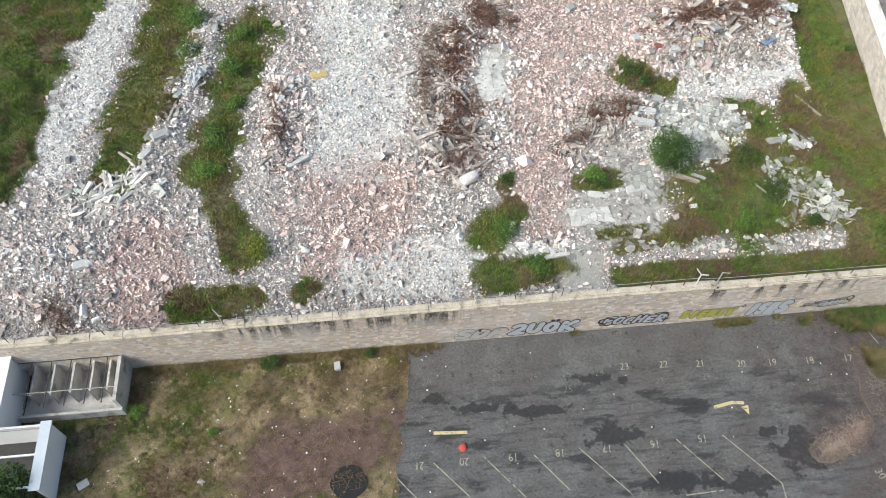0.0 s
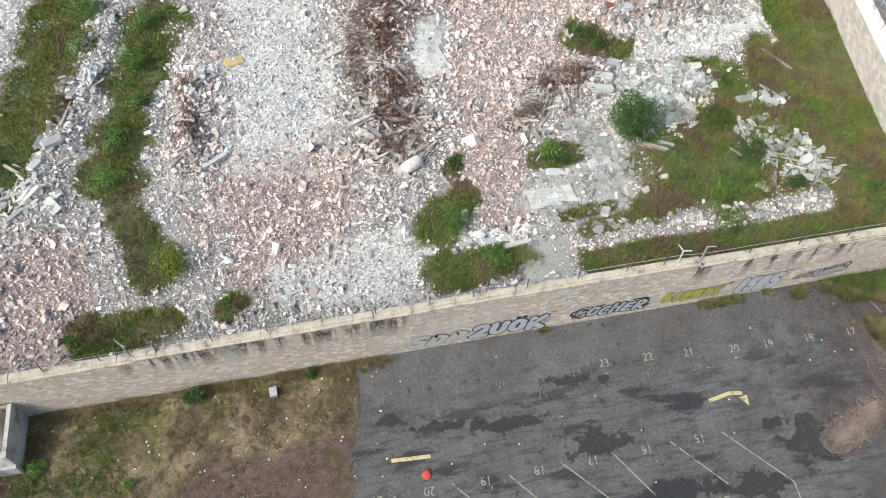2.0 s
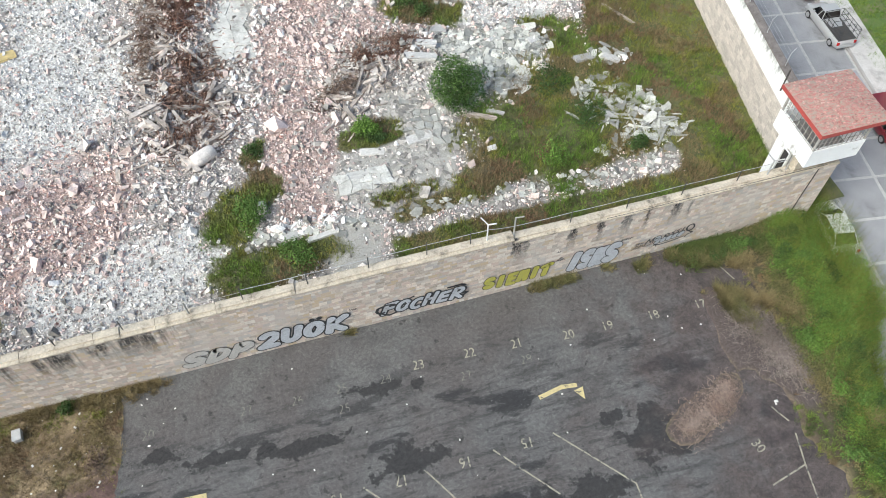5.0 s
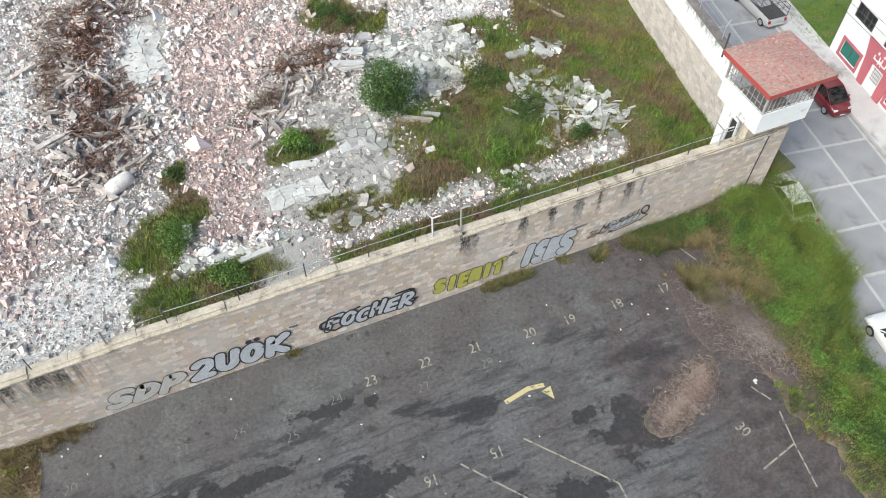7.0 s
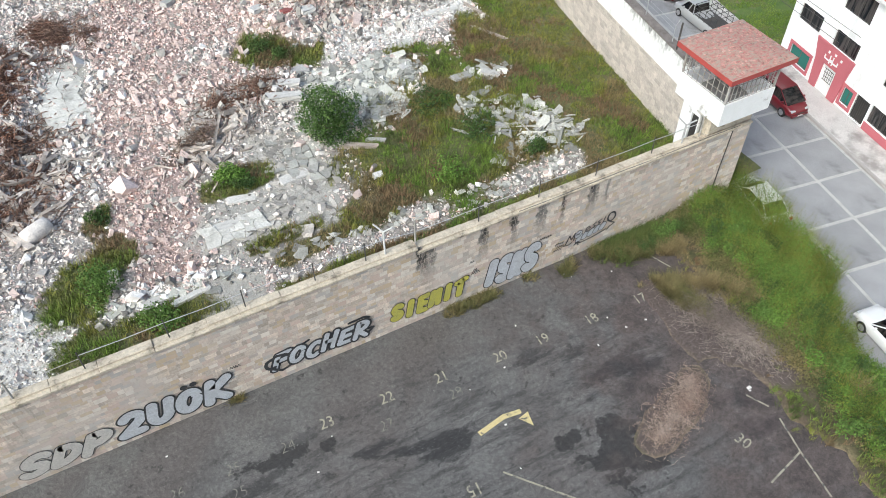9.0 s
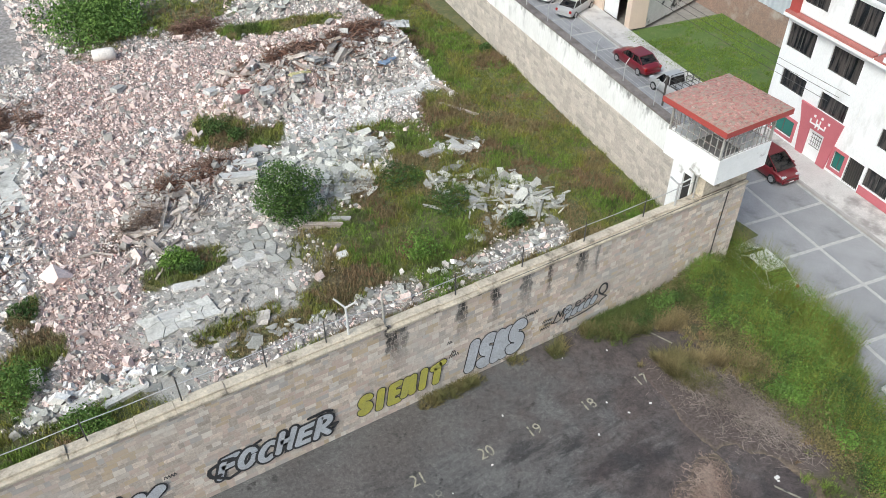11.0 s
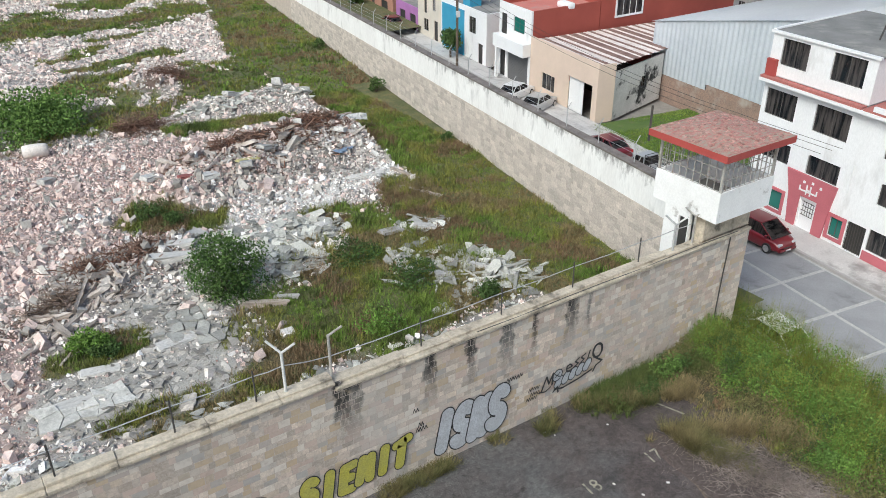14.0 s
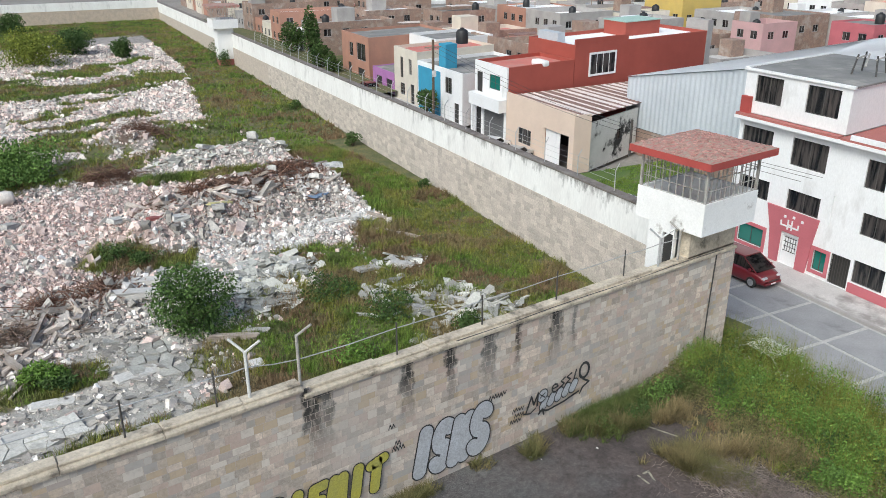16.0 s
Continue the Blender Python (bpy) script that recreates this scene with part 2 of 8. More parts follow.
def wall_panel(bm, axis, c0, c1, u0, u1, z0, z1, holes=()):
    """A wall between c0 and c1 on one axis ('x' or 'y'), u0..u1 along the other, with real openings (u0, u1, z0, z1)."""
    us = sorted({u0, u1, *[min(max(v, u0), u1) for h in holes for v in h[:2]]})
    zs = sorted({z0, z1, *[min(max(v, z0), z1) for h in holes for v in h[2:]]})

    def open_at(i, j):
        if not (0 <= i < len(us) - 1 and 0 <= j < len(zs) - 1):
            return True
        u, z = (us[i] + us[i + 1]) / 2, (zs[j] + zs[j + 1]) / 2
        return any(h[0] < u < h[1] and h[2] < z < h[3] for h in holes)

    def quad(*pts):
        bm.faces.new([bm.verts.new((c, u, z) if axis == "x" else (u, c, z)) for c, u, z in pts])

    for i in range(len(us) - 1):
        for j in range(len(zs) - 1):
            if open_at(i, j):
                continue
            a, b, c, d = us[i], us[i + 1], zs[j], zs[j + 1]
            quad((c0, a, c), (c0, a, d), (c0, b, d), (c0, b, c))
            quad((c1, a, c), (c1, b, c), (c1, b, d), (c1, a, d))
            if open_at(i - 1, j):
                quad((c0, a, c), (c1, a, c), (c1, a, d), (c0, a, d))
            if open_at(i + 1, j):
                quad((c0, b, c), (c0, b, d), (c1, b, d), (c1, b, c))
            if open_at(i, j - 1):
                quad((c0, a, c), (c0, b, c), (c1, b, c), (c1, a, c))
            if open_at(i, j + 1):
                quad((c0, a, d), (c1, a, d), (c1, b, d), (c0, b, d))
    bmesh.ops.remove_doubles(bm, verts=bm.verts[:], dist=0.0005)
    bmesh.ops.recalc_face_normals(bm, faces=bm.faces[:])


# ---- number fields in the plane ----
def hash2(i, j, seed):
    h = (i.astype(np.int64) * 374761393 + j.astype(np.int64) * 668265263 + seed * 974634541) & 0x7FFFFFFF
    h = ((h ^ (h >> 13)) * 1274126177) & 0x7FFFFFFF
    return ((h ^ (h >> 16)) & 0xFFFFF) / 0xFFFFF


def vnoise(x, y, scale, seed=0):
    x, y = np.asarray(x, float) / scale, np.asarray(y, float) / scale
    i, j = np.floor(x), np.floor(y)
    u, v = x - i, y - j
    u, v = u * u * (3 - 2 * u), v * v * (3 - 2 * v)
    return (hash2(i, j, seed) * (1 - u) + hash2(i + 1, j, seed) * u) * (1 - v) + (hash2(i, j + 1, seed) * (1 - u) + hash2(i + 1, j + 1, seed) * u) * v


def fbm(x, y, scale, seed=0):
    return (vnoise(x, y, scale, seed) * 0.55 + vnoise(x, y, scale * 0.45, seed + 7) * 0.3 + vnoise(x, y, scale * 0.2, seed + 13) * 0.15)


def smooth(v, a, b):
    k = np.clip((v - a) / (b - a), 0, 1)
    return k * k * (3 - 2 * k)


def streak(x, y, ax, ay, bx, by, r, r2=None, soft=0.55, ragged=1.5, seed=3):
    """A band from a to b with half-width r (r2 at its end), with an uneven edge; a spot where a and b meet."""
    dx, dy = bx - ax, by - ay
    k = np.clip(((x - ax) * dx + (y - ay) * dy) / max(dx * dx + dy * dy, 1e-6), 0, 1)
    d = np.hypot(x - ax - k * dx, y - ay - k * dy)
    w = r + ((r if r2 is None else r2) - r) * k
    d = d / w + (fbm(x, y, 2.6, seed) - 0.48) * ragged
    return smooth(-d, -1 - soft, -1 + soft)


def spread(masks):
    out = masks[0]
    for m in masks[1:]:
        out = np.maximum(out, m)
    return out


def cover(x, y):
    """How much grass, red rubble, pale gravel and bare concrete lies at a place of the yard."""
    x, y = np.asarray(x, float), np.asarray(y, float)
    a = (x - 42.2) * 0.98894 - y * 0.14833
    b = (x - 42.2) * 0.14833 + y * 0.98894
    wob = (fbm(x, y, 3.0, 21) - 0.5) * 2.5
    far = smooth(y, 42, 56)
    x, y = x + (fbm(x, y, 12.0, 25) - 0.5) * 9 * far, y + (fbm(x, y, 12.0, 26) - 0.5) * 16 * far
    x, y = x + (fbm(x, y, 3.6, 23) - 0.47) * 3.4, y + (fbm(x, y, 3.6, 24) - 0.47) * 2.2 * smooth(y, 3.0, 12.0)
    inner = 6.2 + np.clip(b - 38, 0, 26) * 0.165 - np.clip(b - 64, 0, 30) * 0.11
    grass = spread([
        smooth(a + wob * 0.5, -inner - 0.5, -inner + 0.5),
        smooth(-y + wob * 0.35, -6.0, -5.2) * smooth(x, 16.4, 17.6),
        streak(x, y, 6.2, 5.6, 12.2, 5.9, 1.5),
        streak(x, y, 28.6, 11.0, 32.0, 13.5, 5.0, 5.6, ragged=0.8),
        streak(x, y, 33.5, 18.5, 34.0, 20.0, 3.2, 2.4, ragged=0.8),
        streak(x, y, 23.5, 8.8, 36.0, 8.5, 1.7, 1.7),
        streak(x, y, 18.5, 7.6, 24.0, 8.2, 0.7, 0.9),
        streak(x, y, 34.0, 10.0, 36.5, 14.0, 2.4, 2.6),
        streak(x, y, 36.5, 12.0, 38.0, 22.5, 3.0, 2.0, ragged=0.8),
        streak(x, y, 15.8, 14.4, 19.4, 14.9, 1.2, 1.1, ragged=0.5),
        streak(x, y, 6.6, 9.6, 9.6, 11.4, 1.8, 1.7),
        streak(x, y, 9.3, 14.8, 9.6, 15.4, 1.1, 0.9),
        streak(x, y, 22.6, 27.4, 26.0, 24.6, 1.5, 1.2),
        streak(x, y, 32.0, 22.6, 34.0, 22.0, 0.9, 0.8),
        streak(x, y, -13.8, 38.0, -16.2, 17.5, 2.5, 2.3),
        streak(x, y, -15.5, 15.0, -12.6, 10.0, 1.8, 2.2),
        streak(x, y, -21.0, 44.0, -25.4, 19.0, 3.6, 2.8),
        smooth(-x + wob * 0.8 + (y - 21) * 0.19, 32.6, 34.2) * smooth(y, 15.0, 18.0) * smooth(-y, -48.0, -46.0),
        streak(x, y, -18.2, 4.8, -12.5, 5.2, 1.5, 1.3),
        streak(x, y, 16.6, 8.8, 20.2, 9.2, 0.5, 0.6, ragged=1.8),
        streak(x, y, -8.4, 5.6, -7.6, 5.2, 0.9, 0.8),
        streak(x, y, 20.0, 47.0, 30.0, 49.0, 4.0, 3.0),
        streak(x, y, 25.0, 60.0, 36.0, 62.0, 2.2, 1.8),
        streak(x, y, 26.0, 85.0, 42.0, 90.0, 7.5, 6.0),
        streak(x, y, 24.0, 54.0, 30.0, 57.0, 2.2, 1.8),
        streak(x, y, 36.0, 50.0, 40.0, 56.0, 3.2, 4.0),
        streak(x, y, 22.0, 68.0, 30.0, 68.0, 1.8, 1.5),
        streak(x, y, 34.0, 100.0, 44.0, 104.0, 3.0, 3.0),
        streak(x, y, 30.0, 74.0, 36.0, 76.0, 2.0, 1.5),
        streak(x, y, 30.0, 42.0, 37.0, 40.5, 1.2, 0.9),
        smooth(y, 128, 140),
    ])
    red = spread([
        streak(x, y, -4.8, 10.5, -3.0, 16.0, 4.8, 4.2),
        streak(x, y, 12.2, 9.0, 13.6, 24.0, 1.7, 2.6),
        streak(x, y, 14.0, 26.0, 18.5, 40.0, 3.4, 5.0),
        streak(x, y, 22.0, 32.0, 34.0, 36.5, 5.0, 3.5) * 0.8,
        streak(x, y, 16.0, 24.0, 30.0, 30.5, 4.0, 4.0) * 0.75,
        streak(x, y, 18.0, 38.0, 36.0, 38.5, 3.5, 3.0) * 0.8,
        streak(x, y, -22.0, 10.0, -21.0, 5.0, 3.2, 3.4),
    ])
    pale = spread([
        streak(x, y, -3.5, 21.0, -2.2, 45.0, 3.8, 4.0),
        streak(x, y, -3.0, 6.4, 3.6, 7.0, 2.4, 3.0),
        streak(x, y, 28.0, 25.0, 38.5, 25.2, 2.4, 2.2),
        streak(x, y, -31.0, 21.0, -26.4, 45.0, 2.2, 2.2),
        streak(x, y, 25.5, 18.5, 30.5, 19.0, 2.8, 3.0),
    ])
    bare = spread([
        streak(x, y, 15.6, 10.6, 20.6, 11.4, 2.6, 2.6, ragged=0.5),
        streak(x, y, 9.0, 25.0, 10.4, 31.0, 1.3, 1.4, ragged=0.4),
        streak(x, y, 14.2, 3.0, 14.8, 6.4, 1.6, 1.5, ragged=0.4),
        streak(x, y, 20.5, 17.0, 21.8, 14.0, 1.6, 1.4, ragged=0.5),
    ])
    return np.clip(grass, 0, 1), np.clip(red, 0, 1), np.clip(pale, 0, 1), np.clip(bare, 0, 1)


def debris_shade(x, y):
    """Dark earth, rust and rotten wood under the torn brush, with the shade beneath it coloured in."""
    x, y = np.asarray(x, float), np.asarray(y, float)
    m = spread([streak(x, y, 4.6, 18.0, 5.6, 24.0, 2.2, 2.0), streak(x, y, 5.0, 28.0, 6.6, 35.0, 1.8, 1.9), streak(x, y, -10.8, 27.5, -10.8, 19.0, 1.0, 1.2), streak(x, y, 9.6, 37.0, 12.0, 35.0, 1.6, 1.6), streak(x, y, 17.6, 21.0, 22.0, 22.4, 1.5, 1.5), streak(x, y, 14.2, 18.2, 17.0, 19.4, 1.0, 0.9), streak(x, y, 27.0, 32.4, 38.4, 33.6, 2.4, 2.4), streak(x, y, 25.4, 43.6, 28.4, 43.8, 1.6, 1.4), streak(x, y, 31.0, 54.6, 34.0, 54.0, 2.0, 1.8), streak(x, y, -28.0, 5.6, -26.5, 4.2, 1.6)])
    return m * smooth(fbm(x, y, 1.6, 95), 0.28, 0.55)


def ground_z(x, y):
    """Height of the yard."""
    x, y = np.asarray(x, float), np.asarray(y, float)
    g, r, p, c = cover(x, y)
    rough = (fbm(x, y, 3.5, 41) - 0.45) * 0.55 + (vnoise(x, y, 0.7, 42) - 0.5) * 0.16
    heap = streak(x, y, 26.0, 30.0, 39.5, 33.0, 2.6, 2.4, soft=0.9) * 1.3 + streak(x, y, 2.5, 18.0, 6.0, 34.0, 2.2, 2.4, soft=0.9) * 0.55
    heap = heap + streak(x, y, -10.5, 28.0, -11.0, 19.0, 1.3, 1.3, soft=0.9) * 0.7 + streak(x, y, -18.0, 36.0, -23.0, 17.0, 1.5, 1.8, soft=0.9) * 0.6
    heap = heap + streak(x, y, -30.0, 10.0, -26.0, 6.0, 3.4, 3.0, soft=0.9) * 0.6 + streak(x, y, 31.0, 55.0, 33.0, 54.0, 2.4, 2.0, soft=0.9) * 1.4
    heap = heap + streak(x, y, 34.0, 45.5, 40.0, 44.5, 1.6, 1.5, soft=0.9) * 0.7 + streak(x, y, 17.5, 20.5, 23.0, 21.5, 1.7, 1.6, soft=0.9) * 0.5
    calm = np.clip(1 - 0.75 * g - 0.85 * c, 0.1, 1)
    edge = smooth(y, 0.6, 2.5)
    return (rough * calm + heap * (1 - 0.6 * g)) * edge
# ---- ground ----
def grid_mesh(name, xs, ys, zf, mat, colour=None):
    X, Y = np.meshgrid(xs, ys)
    Z = zf(X, Y)
    nx, ny = len(xs), len(ys)
    me = bpy.data.meshes.new(name)
    idx = np.arange(nx * ny).reshape(ny, nx)
    q = np.stack([idx[:-1, :-1], idx[:-1, 1:], idx[1:, 1:], idx[1:, :-1]], -1).reshape(-1, 4)
    me.from_pydata(np.stack([X, Y, Z], -1).reshape(-1, 3), [], q.tolist())
    if colour is not None:
        at = me.color_attributes.new("cover", "FLOAT_COLOR", "POINT")
        at.data.foreach_set("color", np.stack(colour(X, Y), -1).reshape(-1).astype(np.float32))
        if colour is cover:
            at2 = me.color_attributes.new("debris_shade", "FLOAT_COLOR", "POINT")
            at2.data.foreach_set("color", np.stack([debris_shade(X, Y)] * 4, -1).reshape(-1).astype(np.float32))
    me.materials.append(mat)
    me.polygons.foreach_set("use_smooth", [True] * len(me.polygons))
    return new(name, me)


def yard_material():
    m, n, l, bsdf = nodes_of("demolition_ground")
    vec = n.new("ShaderNodeTexCoord").outputs["Object"]
    at = n.new("ShaderNodeAttribute")
    at.attribute_name = "cover"
    sep = n.new("ShaderNodeSeparateColor")
    l.new(at.outputs["Color"], sep.inputs[0])
    big, mid, tiny = noise_node(n, l, vec, 0.35, 5), noise_node(n, l, vec, 2.4, 4), noise_node(n, l, vec, 11, 4, 0.7)
    vor = n.new("ShaderNodeTexVoronoi")
    vor.inputs["Scale"].default_value = 5.5
    l.new(vec, vor.inputs["Vector"])
    bits = vor.outputs["Color"]
    bw = n.new("ShaderNodeRGBToBW")
    l.new(bits, bw.inputs[0])
    # base and redc are kept dark, to paint shade into gaps between fragments
    base = mix_node(n, l, ramp_node(n, l, mid, 0.35, 0.65), (0.27, 0.245, 0.225), (0.43, 0.40, 0.38))
    redc = mix_node(n, l, ramp_node(n, l, mid, 0.35, 0.65), (0.33, 0.235, 0.205), (0.50, 0.39, 0.355))
    pale = mix_node(n, l, ramp_node(n, l, mid, 0.3, 0.7), (0.60, 0.585, 0.555), (0.72, 0.705, 0.675))
    conc = mix_node(n, l, ramp_node(n, l, mid, 0.3, 0.7), (0.40, 0.385, 0.345), (0.52, 0.50, 0.455))
    grass = mix_node(n, l, ramp_node(n, l, noise_node(n, l, vec, 0.9, 5, 0.65), 0.42, 0.58), (0.100, 0.120, 0.038), (0.175, 0.170, 0.060))
    grass = mix_node(n, l, ramp_node(n, l, big, 0.52, 0.66, 0, 0.8), grass, (0.165, 0.125, 0.070))
    grass = mix_node(n, l, ramp_node(n, l, noise_node(n, l, vec, 4.5, 4, 0.7), 0.45, 0.65, 0, 0.55), grass, (0.055, 0.065, 0.025))
    rag = ramp_node(n, l, tiny, 0.25, 0.75, -0.25, 0.25)

    def ragged(v):
        k = n.new("ShaderNodeMath")
        k.operation, k.use_clamp = "ADD", True
        l.new(v, k.inputs[0])
        l.new(rag, k.inputs[1])
        return ramp_node(n, l, k.outputs[0], 0.3, 0.7)

    col = mix_node(n, l, ragged(sep.outputs[1]), base, redc)
    col = mix_node(n, l, ragged(sep.outputs[2]), col, pale)
    stone = ramp_node(n, l, bw.outputs[0], 0.2, 0.8, 0.72, 1.22)
    cc = n.new("ShaderNodeCombineColor")
    for i in range(3):
        l.new(stone, cc.inputs[i])
    col = mix_node(n, l, 1.0, col, cc.outputs[0], "MULTIPLY")
    col = mix_node(n, l, ragged(at.outputs["Alpha"]), col, conc)
    col = mix_node(n, l, ragged(sep.outputs[0]), col, grass)
    at2 = n.new("ShaderNodeAttribute")
    at2.attribute_name = "debris_shade"
    # this dark tone is earth and rust plus painted shade under the bars
    col = mix_node(n, l, ragged(at2.outputs["Fac"]), col, mix_node(n, l, ramp_node(n, l, tiny, 0.35, 0.65), (0.10, 0.065, 0.05), (0.22, 0.165, 0.135)))
    col = mix_node(n, l, ramp_node(n, l, tiny, 0.3, 0.7, 0.0, 0.35), col, (0.12, 0.10, 0.09))
    l.new(col, bsdf.inputs["Base Color"])
    bsdf.inputs["Roughness"].default_value = 0.95
    bp = n.new("ShaderNodeBump")
    bp.inputs["Strength"].default_value, bp.inputs["Distance"].default_value = 0.8, 0.08
    l.new(tiny, bp.inputs["Height"])
    l.new(bp.outputs[0], bsdf.inputs["Normal"])
    return m


M_YARD = yard_material()
yard = grid_mesh("ground_yard", np.arange(-62, 46.01, 0.3), np.arange(0.5, 62.01, 0.3), ground_z, M_YARD, cover)
tagged(yard, "demolition yard ground of crushed concrete, brick dust and grass", "ground", kind="structure")
yard_far = grid_mesh("ground_yard_far", np.arange(-62, 75.01, 1.0), np.arange(62, 175.01, 1.0), ground_z, M_YARD, cover)
tagged(yard_far, "far end of the demolition yard with grass and rubble", "ground", kind="structure")
yard_side = grid_mesh("ground_yard_side", np.arange(46, 75.01, 0.5), np.arange(25, 62.01, 0.5), lambda X, Y: np.minimum(ground_z(X, Y), 0.0 * X + 0.3) - 3.0 * (((X - 42.2) * 0.989 - Y * 0.148) > 0.45), M_YARD, cover)
tagged(yard_side, "grassy edge of the yard along the side wall", "ground", kind="structure")

M_CITY = material("city_ground", (0.22, 0.20, 0.18), (0.30, 0.28, 0.26), 0.05, 0.95, 0.2, 2)
city = grid_mesh("ground", np.array([-2500, -600, -100, 0, 100, 600, 2500.0]), np.array([-2500, -600, -100, 0, 100, 600, 2500.0]), lambda X, Y: 0 * X - 1.25, M_CITY)
tagged(city, "dusty town ground that reaches the horizon", "ground", kind="structure")


def asphalt_material():
    m, n, l, bsdf = nodes_of("old_asphalt")
    vec = n.new("ShaderNodeTexCoord").outputs["Object"]
    mp = n.new("ShaderNodeMapping")
    mp.inputs["Scale"].default_value = (0.22, 1.5, 1)
    mp.inputs["Rotation"].default_value = (0, 0, radians(-4))
    l.new(vec, mp.inputs["Vector"])
    fine = noise_node(n, l, vec, 22, 4, 0.75)
    tone = mix_node(n, l, ramp_node(n, l, noise_node(n, l, vec, 0.35, 6, 0.65), 0.35, 0.65), (0.092, 0.089, 0.087), (0.142, 0.138, 0.134))
    warm = ramp_node(n, l, noise_node(n, l, vec, 0.16, 4), 0.45, 0.60, 0, 0.6)
    tone = mix_node(n, l, warm, tone, (0.098, 0.084, 0.079))
    sepp = n.new("ShaderNodeSeparateXYZ")
    l.new(vec, sepp.inputs[0])
    drain = ramp_node(n, l, sepp.outputs["Y"], -2.0, -5.5, 0.15, 1.0)

    def less(v):
        k = n.new("ShaderNodeMath")
        k.operation = "MULTIPLY"
        l.new(v, k.inputs[0])
        l.new(drain, k.inputs[1])
        return k.outputs[0]

    mp2 = n.new("ShaderNodeMapping")
    mp2.inputs["Scale"].default_value = (0.30, 0.85, 1)
    l.new(vec, mp2.inputs["Vector"])
    wet = less(ramp_node(n, l, noise_node(n, l, mp2.outputs[0], 0.62, 7, 0.62), 0.560, 0.600, 0, 0.9))
    streaks = less(ramp_node(n, l, noise_node(n, l, mp.outputs[0], 1.5, 8, 0.74), 0.49, 0.60, 0, 0.75))
    col = mix_node(n, l, streaks, tone, (0.050, 0.048, 0.047))
    bald = ramp_node(n, l, noise_node(n, l, vec, 0.22, 6, 0.6), 0.55, 0.66, 0, 0.55)
    col = mix_node(n, l, bald, col, (0.150, 0.145, 0.138))
    col = mix_node(n, l, wet, col, (0.026, 0.025, 0.025))
    blot = ramp_node(n, l, noise_node(n, l, vec, 1.3, 7, 0.7), 0.60, 0.64, 0, 0.75)
    col = mix_node(n, l, blot, col, (0.036, 0.034, 0.034))
    chips = ramp_node(n, l, noise_node(n, l, vec, 9.0, 3, 0.8), 0.60, 0.68, 0, 0.6)
    col = mix_node(n, l, chips, col, (0.24, 0.235, 0.225))
    ripple = ramp_node(n, l, noise_node(n, l, vec, 0.9, 7, 0.68), 0.3, 0.7, -0.9, 0.9)
    for px, py, rx, ry in ((27.4, -10.9, 1.7, 1.5), (13.9, -8.6, 2.2, 0.9), (13.4, -4.0, 1.3, 0.45), (15.7, -4.2, 0.45, 0.45), (5.0, -5.6, 2.2, 0.35), (8.5, -6.2, 2.4, 0.4), (18.0, -12.2, 2.6, 0.7), (22.8, -12.8, 1.6, 0.9), (1.2, -4.6, 1.1, 0.4), (25.6, -9.3, 0.9, 0.4)):
        lie = n.new("ShaderNodeMapping")
        lie.inputs["Location"].default_value = (-px / rx, -py / ry, 0)
        lie.inputs["Scale"].default_value = (1 / rx, 1 / ry, 0)
        l.new(vec, lie.inputs["Vector"])
        spot = n.new("ShaderNodeVectorMath")
        spot.operation = "LENGTH"
        l.new(lie.outputs[0], spot.inputs[0])
        soak = n.new("ShaderNodeMath")
        soak.operation = "ADD"
        l.new(spot.outputs["Value"], soak.inputs[0])
        l.new(ripple, soak.inputs[1])
        col = mix_node(n, l, ramp_node(n, l, soak.outputs[0], 1.05, 0.85, 0, 0.85), col, (0.027, 0.026, 0.026))
    silt = n.new("ShaderNodeMath")
    silt.operation = "ADD"
    l.new(ramp_node(n, l, noise_node(n, l, vec, 0.5, 5), 0.3, 0.7, -5.0, 5.0), silt.inputs[0])
    l.new(sepp.outputs["X"], silt.inputs[1])
    col = mix_node(n, l, ramp_node(n, l, silt.outputs[0], 26.0, 33.0, 0.0, 0.8), col, mix_node(n, l, ramp_node(n, l, noise_node(n, l, vec, 1.1, 5), 0.4, 0.6), (0.060, 0.046, 0.043), (0.105, 0.082, 0.075)))
    coarse_grain = ramp_node(n, l, noise_node(n, l, vec, 5.0, 5, 0.8), 0.34, 0.66, 0.62, 1.38)
    cg = n.new("ShaderNodeCombineColor")
    for i in range(3):
        l.new(coarse_grain, cg.inputs[i])
    col = mix_node(n, l, 1.0, col, cg.outputs[0], "MULTIPLY")
    g = ramp_node(n, l, fine, 0.32, 0.70, 0.4, 1.6)
    cc = n.new("ShaderNodeCombineColor")
    for i in range(3):
        l.new(g, cc.inputs[i])
    col = mix_node(n, l, 1.0, col, cc.outputs[0], "MULTIPLY")
    l.new(col, bsdf.inputs["Base Color"])
    l.new(ramp_node(n, l, wet, 0, 1, 0.9, 0.6), bsdf.inputs["Roughness"])
    bp = n.new("ShaderNodeBump")
    bp.inputs["Strength"].default_value, bp.inputs["Distance"].default_value = 0.35, 0.02
    l.new(fine, bp.inputs["Height"])
    l.new(bp.outputs[0], bsdf.inputs["Normal"])
    return m


